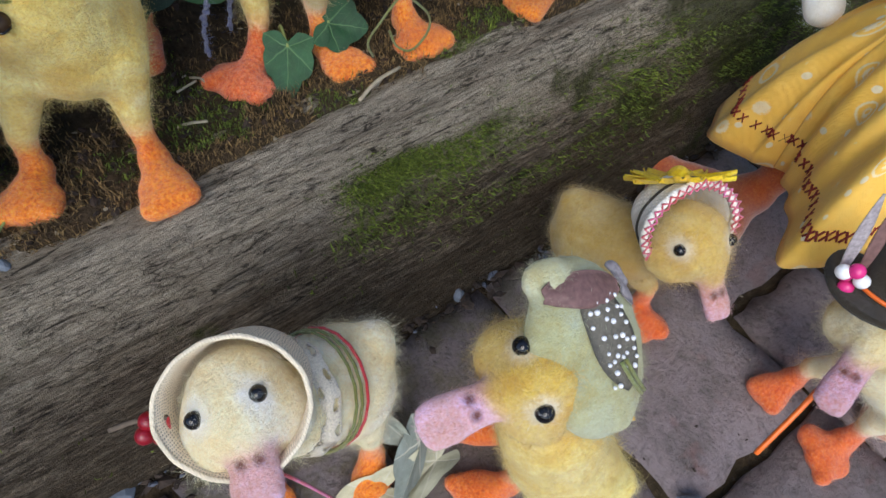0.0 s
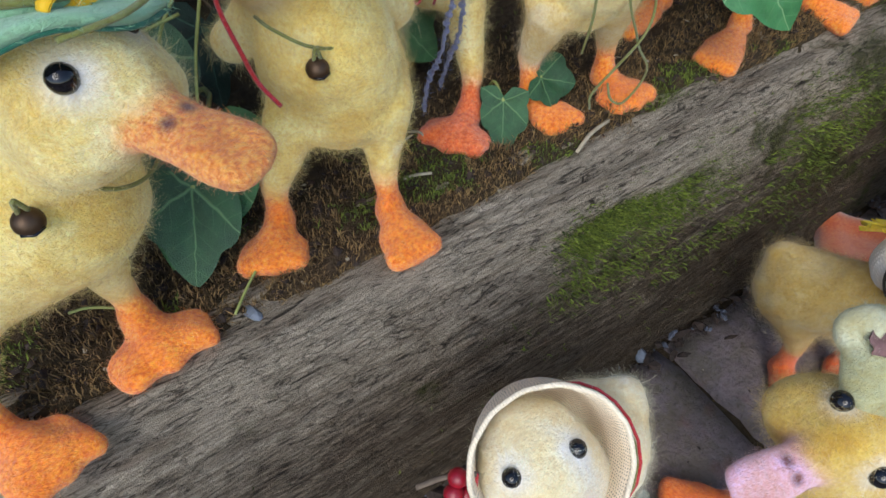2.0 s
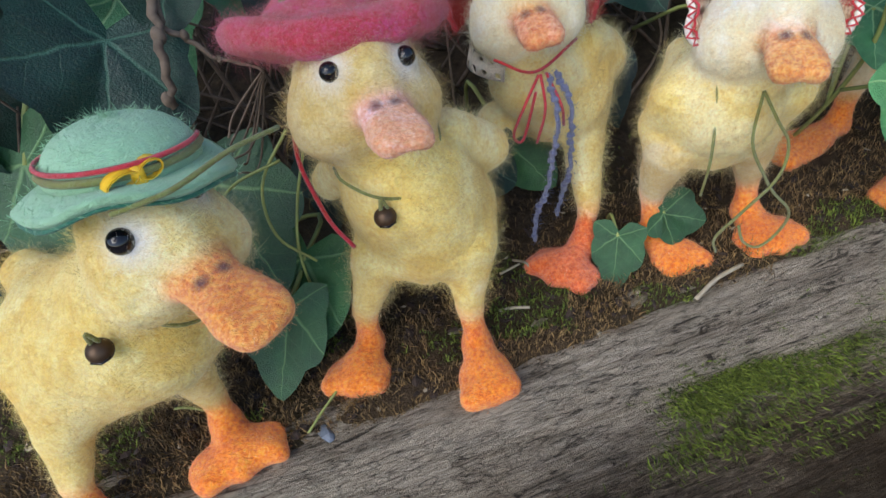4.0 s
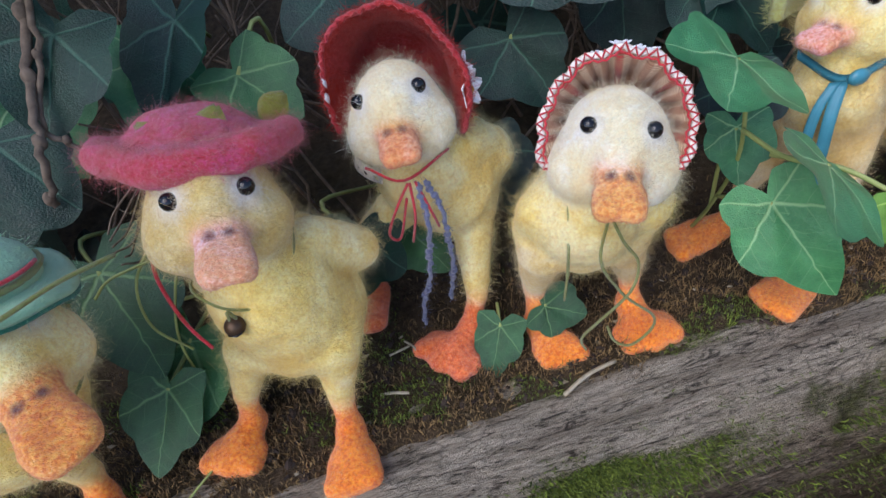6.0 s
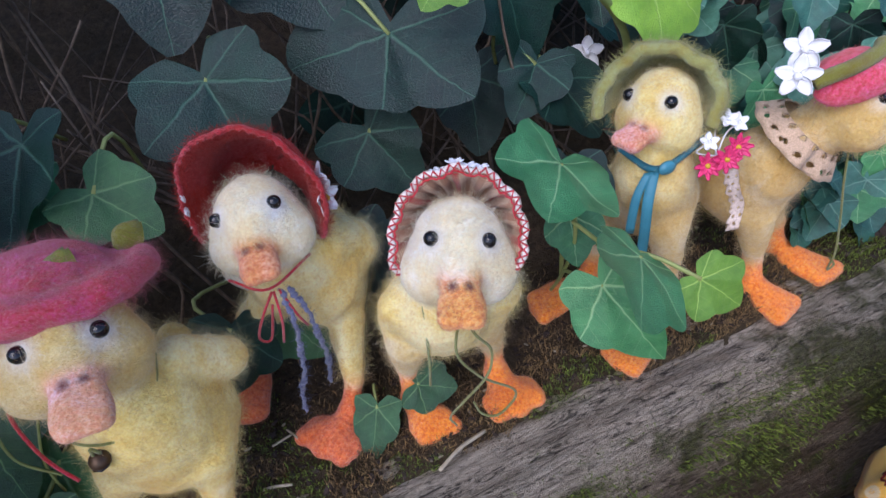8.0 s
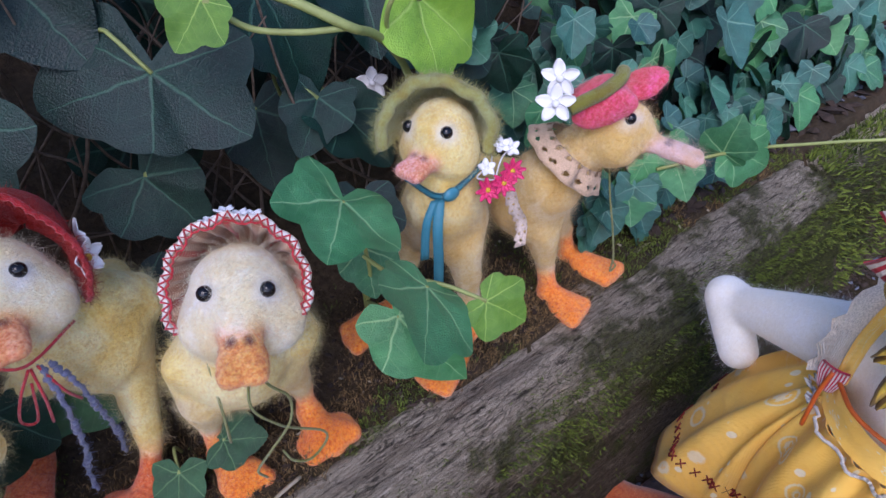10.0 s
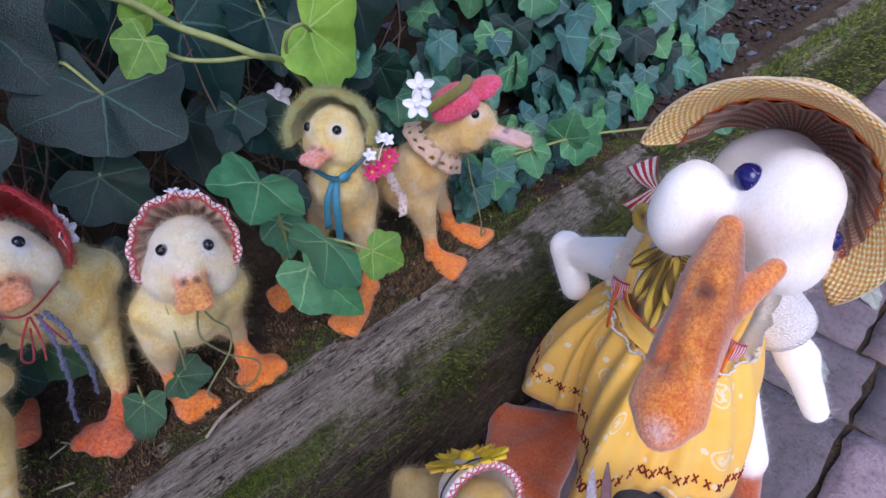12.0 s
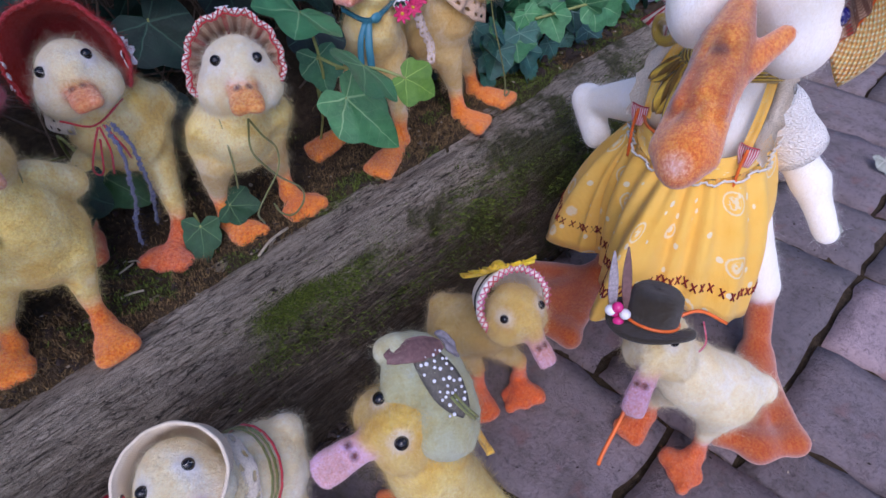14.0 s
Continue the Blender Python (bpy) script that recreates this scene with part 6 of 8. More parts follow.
# dark hat with orange ribbon
def dark_hat():
    h, f, s, u, hr = DARK_HAT
    t = thing("felt_hat", "small dark brown felt hat with orange ribbon", "hat")
    F, S, U = frame_of((0.36, 0.12, 0.92), f)
    c = V3(0.446, 0.147, 0.168)
    ang = [2 * math.pi * j / 40 for j in range(40)]
    ring = lambda r, z: [c + F * z + (S * math.cos(a) + U * math.sin(a)) * r for a in ang]
    crown = [ring(0.001, 0.026), ring(0.008, 0.0265), ring(0.015, 0.026), ring(0.0175, 0.0235), ring(0.0185, 0.017), ring(0.0185, 0.009), ring(0.019, 0.001)]
    grid_mesh("crown", crown, DARK_FELT, t, thick=0.002, closed=True)
    brim = [[p + F * (0.004 * math.sin(2 * a + 0.6) * q) for p, a in zip(ring(0.019 + 0.014 * q, -0.001 * q), ang)] for q in (0, 0.25, 0.5, 0.75, 1)]
    grid_mesh("brim", brim, DARK_FELT, t, thick=0.0026, closed=True)
    v, fc = tube(ring(0.0200, 0.003), 0.0013, 6, closed=True)
    mesh_object("ribbon", v, fc, ORANGE_RIBBON, t, "orange satin ribbon")
    p = V3(0.464, 0.137, 0.164)
    cord("ribbon_tail", [p, p + V3(0.016, -0.012, 0.004), p + V3(0.030, -0.030, -0.008)], 0.0014, ORANGE_RIBBON, t, "orange satin ribbon")
    b0 = c - S * 0.004 + U * 0.026 + F * 0.004
    b0 = V3(0.424, 0.165, 0.170)
    for k, (o, m) in enumerate((((0, 0, 0.018), PINK_BEAD), ((0.002, 0.003, 0.010), PINK_BEAD), ((0.004, -0.005, 0.011), PEARL), ((0.002, -0.002, 0.003), PINK_BEAD), ((0.003, -0.004, -0.003), PEARL), ((0.008, -0.014, -0.004), PEARL), ((-0.002, 0.004, 0.014), PEARL))):
        v, fc = ball(tuple(b0 + V3(o)), 0.0042 if k != 5 else 0.003)
        mesh_object("bead", v, fc, m, t)
    rows = [[V3(0.427, 0.169, 0.174) + V3(0.012 * x, 0.014 * x, 0.048 * x) + V3(0.0028, -0.0025, 0) * y * math.sin(math.pi * (0.1 + 0.85 * x)) for y in (-1, -0.5, 0, 0.5, 1)] for x in [i / 9 for i in range(10)]]
    grid_mesh("feather", rows, GREY_FEATHER, t, "grey banded feather", thick=0.0005)
    rows = [[p + V3(0.008, -0.006, 0.002) for p in r] for r in rows]
    grid_mesh("feather", rows, BROWN_FEATHER, t, "brown banded feather", thick=0.0005)
    string("orange_ribbon", [(0.405, 0.132, 0.122), (0.392, 0.130, 0.112), (0.372, 0.128, 0.098), (0.366, 0.127, 0.090)], 0.0016, ORANGE_RIBBON, "thin stiff orange ribbon hanging under the bill", "ribbon")
    string("pink_thread", [h - f * 0.02 + u * 0.018 - s * 0.024, h - f * 0.012 - s * 0.029, h - f * 0.006 - u * 0.018 - s * 0.022], 0.0007, PINK_YARN, "thin pink chin thread of the dark hat", "thread")


dark_hat()

# ---- clothes of the goose ----
def print_material():
    """Golden cotton with white blossoms and rosettes."""
    m = Nodes("golden_printed_cotton")
    uv = m.n("ShaderNodeUVMap", uv_map="weave").outputs[0]
    mp = m.n("ShaderNodeMapping", Vector=uv, Scale=(26.0, 5.5, 1.0)).outputs[0]
    vor = m.n("ShaderNodeTexVoronoi", Vector=mp, Scale=1.6, Randomness=0.75)
    d = m.math("ADD", vor.outputs["Distance"], m.math("MULTIPLY", m.noise(mp, 14, 2), 0.06))
    blossom = m.maprange(d, 0.21, 0.25, 1.0, 0.0)
    vor2 = m.n("ShaderNodeTexVoronoi", Vector=mp, Scale=0.62, Randomness=0.6)
    d2 = m.math("ADD", vor2.outputs["Distance"], m.math("MULTIPLY", m.noise(mp, 16, 2), 0.05))
    ringw = m.maprange(m.math("ABSOLUTE", m.math("SUBTRACT", d2, 0.27)), 0.012, 0.03, 0.8, 0.0)
    inner = m.math("MULTIPLY", m.maprange(d2, 0.16, 0.2, 1.0, 0.0), m.math("GREATER_THAN", m.n("ShaderNodeTexVoronoi", Vector=mp, Scale=7.0).outputs["Distance"], 0.45))
    mark = m.math("MAXIMUM", m.math("MAXIMUM", blossom, ringw), m.math("MULTIPLY", inner, 0.8))
    c = m.mix(m.noise(m.coord(), 30, 3), rgb(253, 186, 58), rgb(253, 210, 108))
    c = m.mix(m.math("MULTIPLY", mark, 0.9), c, rgb(244, 228, 190))
    w1 = m.n("ShaderNodeTexWave", Vector=m.coord(), Scale=420.0, Distortion=1.0).outputs["Fac"]
    w2 = m.n("ShaderNodeTexWave", Vector=m.coord(), Scale=420.0, Distortion=1.0, bands_direction="Z").outputs["Fac"]
    w = m.math("MULTIPLY", w1, w2)
    n = m.bump(m.noise(m.coord(), 70, 3), 0.5, 0.004)
    return m.out(c, 0.9, m.bump(w, 0.35, 0.0006, n), Sheen_Weight=0.15, Specular_IOR_Level=0.15, Subsurface_Weight=0.1, Subsurface_Scale=0.2)


PRINT = print_material()


def knit_material():
    m = Nodes("white_knit")
    cells = m.n("ShaderNodeTexVoronoi", Vector=m.coord((1, 1, 1.6)), Scale=430.0).outputs["Distance"]
    c = m.mix(m.maprange(cells, 0.2, 0.7), rgb(250, 246, 238), rgb(230, 223, 211))
    return m.out(c, 0.9, m.bump(m.math("SUBTRACT", 1.0, cells), 0.9, 0.0022), Sheen_Weight=0.3, Specular_IOR_Level=0.1)


KNIT = knit_material()
SCARF = stripes_material("yellow_brown_scarf", rgb(228, 192, 66), rgb(128, 98, 40), 2.0)
DARK_RED_THREAD = plain("dark_red_thread", rgb(128, 32, 22), 0.8)

dress = thing("dress", "golden yellow printed cotton dress with red cross stitches", "dress")


def closed_spline(points, n):
    """n points evenly round a smooth closed line."""
    p = [V3(q) for q in points]
    m = len(p)
    out = []
    for i in range(n):
        x = i / n * m
        k, t = int(x), x - int(x)
        a, b, c, d = p[(k - 1) % m], p[k % m], p[(k + 1) % m], p[(k + 2) % m]
        out.append(0.5 * ((2 * b) + (c - a) * t + (2 * a - 5 * b + 4 * c - d) * t * t + (3 * b - a - 3 * c + d) * t ** 3))
    return out


HEM = [(0.690, 0.290, 0.105), (0.625, 0.335, 0.090), (0.572, 0.323, 0.070), (0.559, 0.282, 0.079), (0.566, 0.250, 0.088), (0.510, 0.225, 0.108), (0.459, 0.196, 0.124), (0.497, 0.171, 0.124), (0.532, 0.144, 0.116), (0.577, 0.110, 0.086), (0.630, 0.136, 0.092), (0.700, 0.190, 0.100)]
NS = 150
hem = closed_spline(HEM, NS)
wc = V3(0.604, 0.203, 0.232)
waist = []
for i in range(NS):
    d = hem[i] - wc
    a = math.atan2(d.y, d.x)
    waist.append(wc + V3(math.cos(a) * 0.050, math.sin(a) * 0.053, 0.012 * math.cos(a)))
skirt = []
for k in range(16):
    q = k / 15
    row = []
    for i in range(NS):
        p = waist[i].lerp(hem[i], q)
        out = (hem[i] - waist[i])
        out = V3(out.x, out.y, 0).normalized()
        puff = 0.010 * math.sin(math.pi * q) * (1 - 0.3 * q)
        fold = math.sin(i * 2 * math.pi / NS * 17 + 1.5 * math.sin(i * 0.13)) * (0.0052 * min(1, 0.5 + q) * (1 - 0.45 * q)) + 0.005 * q * math.sin(i * 2 * math.pi / NS * 6 + 1.0)
        row.append(p + out * (puff + fold) + V3(0, 0, 0.006 * math.sin(math.pi * q)))
    skirt.append(row)
grid_mesh("skirt", skirt, PRINT, dress, thick=0.0012, closed=True)
line = [p + (p - V3(0.6, 0.2, 0.15)).normalized() * 0.0012 for p in skirt[12]]
down = [skirt[13][i] - skirt[11][i] for i in range(NS)]
stitches(line + line[:1], 74, 0.0040, DARK_RED_THREAD, dress, "cross_stitch", True, down + down[:1])
bodice = []
for k in range(9):
    q = k / 8
    c = wc.lerp(V3(0.612, 0.203, 0.282), q)
    bodice.append([c + V3(math.cos(a) * (0.050 - 0.010 * q), math.sin(a) * (0.053 - 0.012 * q), 0.012 * math.cos(a) * (1 - q) + 0.010 * q * abs(math.sin(a))) for a in [2 * math.pi * i / 60 for i in range(60)]])
grid_mesh("bodice", bodice[:3], PRINT, dress, thick=0.0016, closed=True)
for side in (1, -1):
    base = bodice[2][40 if side < 0 else 20]
    over = V3(0.616, 0.203 + side * 0.036, 0.304)
    line = curve_points([base, base.lerp(over, 0.5) + V3(-0.008, side * 0.004, 0.004), over, over + V3(0.03, -side * 0.008, -0.03)], 6)
    grid_mesh("strap", [[p - V3(0.2, 1, 0.2).normalized() * 0.004, p, p + V3(0.2, 1, 0.2).normalized() * 0.004] for p in line], PRINT, dress, thick=0.0014)
    grid_mesh("lace_trim", [[p + V3(0, side * 0.004, 0.001), p + V3(-0.002, side * 0.010, 0.001 + 0.002 * math.sin(k * 2.4)), p + V3(-0.003, side * (0.017 + 0.002 * math.sin(k * 2.4)), -0.004)] for k, p in enumerate(line)], CREAM_LACE, dress, "white crocheted lace edge", thick=0.0016)
    hp = base + V3(-0.006, side * 0.004, 0.004)
    rows = [[hp + V3(-0.002 * (1 - y * y), 0.0075 * y * (1 - 0.75 * max(0, x - 0.35)), 0.008 - 0.018 * x) for y in (-1, -0.5, 0, 0.5, 1)] for x in [i / 6 for i in range(7)]]
    grid_mesh("heart_button", rows, GINGHAM, dress, "red gingham heart button", thick=0.002)
    cord("ribbon_tie", [hp + V3(-0.003, 0, 0.006), hp + V3(-0.005, 0.001, -0.012), hp + V3(-0.006, 0.0, -0.040)], 0.0013, ORANGE_RIBBON, dress, "orange ribbon tie")
v, fc = tube([p + (p - wc).normalized() * (0.006 + 0.0015 * (-1) ** k) + V3(0, 0, 0.002 * (-1) ** k) for k, p in enumerate(skirt[0])], 0.0011, 5, closed=True)
mesh_object("rickrack", v, fc, WHITE_CROCHET, dress, "white rickrack braid")
cord("ribbon_tie", [bodice[2][20] + V3(-0.006, 0, 0.004), V3(0.554, 0.226, 0.250), bodice[2][34] + V3(-0.006, 0, 0.004)], 0.0014, ORANGE_RIBBON, dress, "orange ribbon tie")

# knitted cap sleeve on the hanging wing
sl = []
for k in range(8):
    q = k / 7
    c = V3(0.648, 0.172, 0.258).lerp(V3(0.664, 0.140, 0.214), q)
    d, e, g = frame_of((0.4, -0.7, -0.9))
    sl.append([c + (e * math.cos(a) + g * math.sin(a)) * (0.0235 + 0.001 * math.sin(q * 9) - 0.010 * max(0, 0.3 - q)) for a in [2 * math.pi * i / 36 for i in range(36)]])
tagged(grid_mesh("knit_sleeve", sl, KNIT, None, thick=0.003, closed=True), "white knitted cap sleeve on the goose wing", "sleeve")

# patterned scarf
sc = thing("neck_scarf", "yellow and brown patterned silk scarf", "scarf")
ringp = [V3(0.606, 0.196, 0.300) + V3(math.cos(a) * 0.031, math.sin(a) * 0.034, 0.006 * math.sin(a * 2)) for a in [2 * math.pi * i / 30 for i in range(30)]]
v, fc = tube(ringp, 0.007, 8, closed=True)
nb = mesh_object("neck_band", v, fc, SCARF, sc)
nb.data.uv_layers.new(name="weave")
for a, b, w in (((0.566, 0.214, 0.306), (0.543, 0.207, 0.258), 0.0085), ((0.567, 0.218, 0.306), (0.551, 0.224, 0.268), 0.0075), ((0.568, 0.222, 0.308), (0.556, 0.236, 0.290), 0.0065), ((0.566, 0.212, 0.304), (0.546, 0.196, 0.280), 0.0065)):
    a, b = V3(a), V3(b)
    e = (b - a).cross(V3(1, 0.3, 0)).normalized()
    grid_mesh("scarf_tail", [[a.lerp(b, x) + e * w * y * math.sin(math.pi * (0.16 + 0.74 * x)) + V3(-0.006 * math.sin(3 * x), 0, 0) + V3(-0.0035, 0, 0.001) * math.sin(5 * y + 7 * x) for y in (-1, -0.75, -0.5, -0.25, 0, 0.25, 0.5, 0.75, 1)] for x in [i / 13 for i in range(14)]], SCARF, sc, thick=0.0008)
for k in range(2):
    # a loose rolled loop at the shoulder
    loop = [V3(0.566 + 0.004 * k, 0.239, 0.327 - 0.003 * k) + V3(0.002 * math.cos(2 * a), 0.0085 * math.cos(a), 0.0085 * math.sin(a)) for a in [2 * math.pi * i / 18 for i in range(18)]]
    v, fc = tube(loop, 0.0036, 8, closed=True)
    kn = mesh_object("scarf_knot", v, fc, SCARF, sc)
    kn.data.uv_layers.new(name="weave")

# straw bonnet
def straw_hat():
    t = thing("straw_bonnet", "wide woven straw bonnet with brown striped lining", "bonnet")
    F, S, U = frame_of((-0.96, -0.10, -0.16), (0.0, 0.0, 1))
    c = V3(0.556, 0.172, 0.377)
    span = (-134, 78)
    rows = bonnet_rows(c, F, S, U, dome(-0.085, 0.054, 0.045, 8) + [(-0.026, 0.057), (-0.018, 0.0590)], 0, 60, seed=2, span=span)
    grid_mesh("crown", rows, STRAW, t, thick=0.002)
    brim = [(-0.018, 0.0590), (-0.012, 0.0635), (-0.007, 0.068), (-0.003, 0.072), (0.000, 0.076), (0.001, 0.0795)]
    rows2 = bonnet_rows(c, F, S, U, brim, 0, 72, 0.0, seed=2, span=span)
    grid_mesh("brim", rows2, STRAW, t, thick=0.0022)
    cord("brim_edge", rows2[-1], 0.0011, STRAW_EDGE, t, "", 6, steps=1)
    cord("edge_stitch", [p + F * 0.0025 for p in rows2[0]], 0.0008, ORANGE_RIBBON, t, "orange stitching", 5, steps=1)
    lin = [[p - (p - c).normalized() * 0.0035 + F * 0.003 for p in r] for r in bonnet_rows(c, F, S, U, dome(-0.074, 0.052, 0.038, 6) + [(-0.026, 0.057), (-0.016, 0.0625)], 0, 96, 0.022, 24, seed=2, span=span)]
    grid_mesh("lining", lin, GOOSE_LINING, t, "gathered brown striped lining", thick=0.0008)
    b = thing("striped_bow", "red and white striped cotton bow", "bow")
    p = V3(0.587, 0.246, 0.338)
    for d in (V3(-0.002, 0.012, 0.016), V3(-0.010, 0.006, -0.016)):
        e = d.cross(V3(-1, -0.4, 0)).normalized()
        grid_mesh("bow_loop", [[p + d * 1.15 * x + e * 0.010 * y * (0.25 + x) + V3(-0.004, 0, 0) * math.sin(3.1 * x) for y in (-1, -0.5, 0, 0.5, 1)] for x in [i / 7 for i in range(8)]], RED_STRIPE, b, thick=0.0014)


STRAW_EDGE = plain("straw_edge", rgb(224, 200, 160), 0.8)
straw_hat()

# ---- ivy, twigs, moss and litter ----
def leaf_mesh(name, material, seed, lobes=5, detail=14, tips=None, sinus=0.90, flat=1.0):
    """An ivy leaf: its stalk at the origin, its tip at (0, 1, 0), with pointed lobes, cupped and puckered."""
    rng = random.Random(seed)
    if tips is None:
        tips = [(0, 1.08), (54, 0.80), (-54, 0.80), (114, 0.60), (-114, 0.60)] if lobes == 5 else [(0, 1.05), (58, 0.66), (-58, 0.66), (122, 0.58), (-122, 0.58)]
        tips = [(a + rng.uniform(-9, 9), r * rng.uniform(0.85, 1.12)) for a, r in tips]
    order = sorted(tips)
    poly = [(-180, 0.10)]
    for i, (a, r) in enumerate(order):
        if i == 0:
            poly.append((-180 + (a + 180) * 0.45, r * 0.62))
        poly.append((a, r))
        if i < len(order) - 1:
            b, q = order[i + 1]
            poly.append(((a + b) / 2, (r + q) / 2 * (sinus - 0.0018 * abs(b - a))))
        else:
            poly.append((180 - (180 - a) * 0.45, r * 0.62))
    poly.append((180, 0.10))
    def rim(ang):
        for (a, r), (b, q) in zip(poly, poly[1:]):
            if a <= ang <= b:
                t = (ang - a) / (b - a)
                ax, ay, bx, by = r * math.sin(radians(a)), r * math.cos(radians(a)), q * math.sin(radians(b)), q * math.cos(radians(b))
                # straight edge between the corners, a little full
                sx, sy = math.sin(radians(ang)), math.cos(radians(ang))
                den = (bx - ax) * sy - (by - ay) * sx
                k = (ay * (bx - ax) - ax * (by - ay)) / den if abs(den) > 1e-9 else r
                return max(0.05, k * (1 + 0.075 * math.sin(math.pi * t)))
        return 0.1
    n, m = 72, detail
    verts, faces, uv = [(0, 0, 0)], [], [(0, 0)]
    fold, curl = rng.uniform(0.12, 0.34), rng.uniform(-0.3, 0.12)
    tw = rng.uniform(-0.15, 0.15)
    for k in range(n):
        ang = -180 + 360 * k / n
        r0 = rim(ang)
        for j in range(1, m + 1):
            r = r0 * j / m
            x, y = r * math.sin(radians(ang)), r * math.cos(radians(ang))
            vein = min(abs((ang - a + 180) % 360 - 180) for a, _ in tips)
            z = flat * (fold * abs(x) + curl * y * y) - 0.05 * r * math.cos(radians(min(vein, 28) / 28 * 90)) + tw * x * y
            z += 0.02 * math.sin(7 * x + seed) * math.sin(6 * y)
            verts.append((x, y, z))
            warp = radians(np.interp(ang, [-180] + [a for a, _ in order] + [180], [-180, -100, -48, 0, 48, 100, 180]))
            uv.append((r * math.sin(warp), r * math.cos(warp)))
    for k in range(n):
        k2 = (k + 1) % n
        faces.append((0, 1 + k * m, 1 + k2 * m))
        for j in range(m - 1):
            a, b = 1 + k * m + j, 1 + k2 * m + j
            faces.append((a, a + 1, b + 1, b))
    me = bpy.data.meshes.new(name)
    me.from_pydata(verts, [], faces)
    me.materials.append(material)
    me.polygons.foreach_set("use_smooth", [True] * len(me.polygons))
    layer = me.uv_layers.new(name="leaf")
    idx = np.zeros(len(me.loops), int)
    me.loops.foreach_get("vertex_index", idx)
    layer.data.foreach_set("uv", np.array(uv, np.float32)[idx].ravel())
    me.update()
    return me


LEAVES = {k: [leaf_mesh("leaf", m, 10 * i + s, 5 if s % 3 else 3, d) for s in range(4)] for i, (k, m, d) in enumerate((("dark", LEAF_DARK, 8), ("mid", LEAF_MID, 12), ("light", LEAF_LIGHT, 10), ("blue", LEAF_BLUE, 8), ("shade", LEAF_SHADE, 12)))}

LEAVES["front"] = [leaf_mesh("leaf", LEAF_MID, 71, 5, 16, [(0, 1.0), (59, 0.84), (-52, 0.90), (-138, 0.66), (140, 0.78)], 0.90, 0.35), leaf_mesh("leaf", LEAF_MID, 72, 5, 16, [(0, 1.0), (52, 0.74), (-48, 0.76), (-112, 0.44), (104, 0.48)], 0.94, 0.35)] * 2
LEAVES["broad"] = [leaf_mesh("leaf", LEAF_DARK, 73, 5, 16, [(0, 0.66), (68, 1.03), (-60, 1.0), (112, 1.05), (-112, 0.9)], 0.95, 0.5), leaf_mesh("leaf", LEAF_DARK, 74, 5, 16, [(0, 1.0), (64, 0.85), (-60, 0.8), (118, 0.62), (-115, 0.62)])] * 2


def leaf_pose(base, tip, normal, width=1.0):
    b, t = V3(base), V3(tip)
    y = (t - b)
    L = y.length
    y.normalize()
    z = (V3(normal) - y * V3(normal).dot(y)).normalized()
    x = y.cross(z)
    return Matrix((x.to_4d(), y.to_4d(), z.to_4d(), (0, 0, 0, 1))).transposed().to_4x4(), L


def put_leaf(kind, which, base, tip, normal, parent, width=1.0, label="", name="leaf"):
    m, L = leaf_pose(base, tip, normal)
    rot = m.to_3x3().to_4x4()
    ob = new(name, LEAVES[kind][which % 4])
    ob.matrix_basis = Matrix.Translation(V3(base)) @ rot @ Matrix.Diagonal((L * width, L, L, 1))
    ob.parent = parent
    if label:
        tagged(ob, label)
    return ob


# the young vine that hangs in front of the ducklings
front = thing("ivy_vine", "trailing ivy vine with glossy green lobed leaves", "ivy")
put_leaf("front", 0, (0.397, 0.465, 0.333), (0.364, 0.423, 0.337), (0.35, -0.25, 0.88), front, 0.92, "bright green ivy leaf")
put_leaf("front", 1, (0.412, 0.410, 0.299), (0.377, 0.364, 0.309), (0.46, -0.36, 0.80), front, 0.92, "bright green ivy leaf")
put_leaf("light", 1, (0.441, 0.394, 0.283), (0.456, 0.378, 0.266), (-0.3, -0.7, 0.6), front, 1.1, "young light green ivy leaf")
put_leaf("mid", 3, (0.404, 0.428, 0.268), (0.418, 0.390, 0.228), (-0.5, -0.6, 0.5), front, 0.8)
put_leaf("mid", 0, (0.412, 0.474, 0.286), (0.408, 0.458, 0.258), (-0.3, -0.8, 0.4), front, 1.1)
put_leaf("dark", 1, (0.430, 0.500, 0.300), (0.420, 0.480, 0.270), (-0.3, -0.8, 0.4), front, 1.1)
for pts in ([(0.430, 0.520, 0.175), (0.418, 0.490, 0.220), (0.410, 0.466, 0.270), (0.404, 0.462, 0.310), (0.397, 0.465, 0.333)], [(0.402, 0.458, 0.296), (0.408, 0.434, 0.292), (0.412, 0.410, 0.299)], [(0.406, 0.440, 0.290), (0.424, 0.414, 0.292), (0.441, 0.394, 0.283)], [(0.414, 0.480, 0.235), (0.410, 0.456, 0.250), (0.404, 0.428, 0.268)], [(0.418, 0.490, 0.220), (0.414, 0.484, 0.260), (0.412, 0.474, 0.286)], [(0.418, 0.490, 0.220), (0.428, 0.500, 0.270), (0.430, 0.500, 0.300)]):
    cord("stem", pts, 0.0013, STEM, front, "", 6)

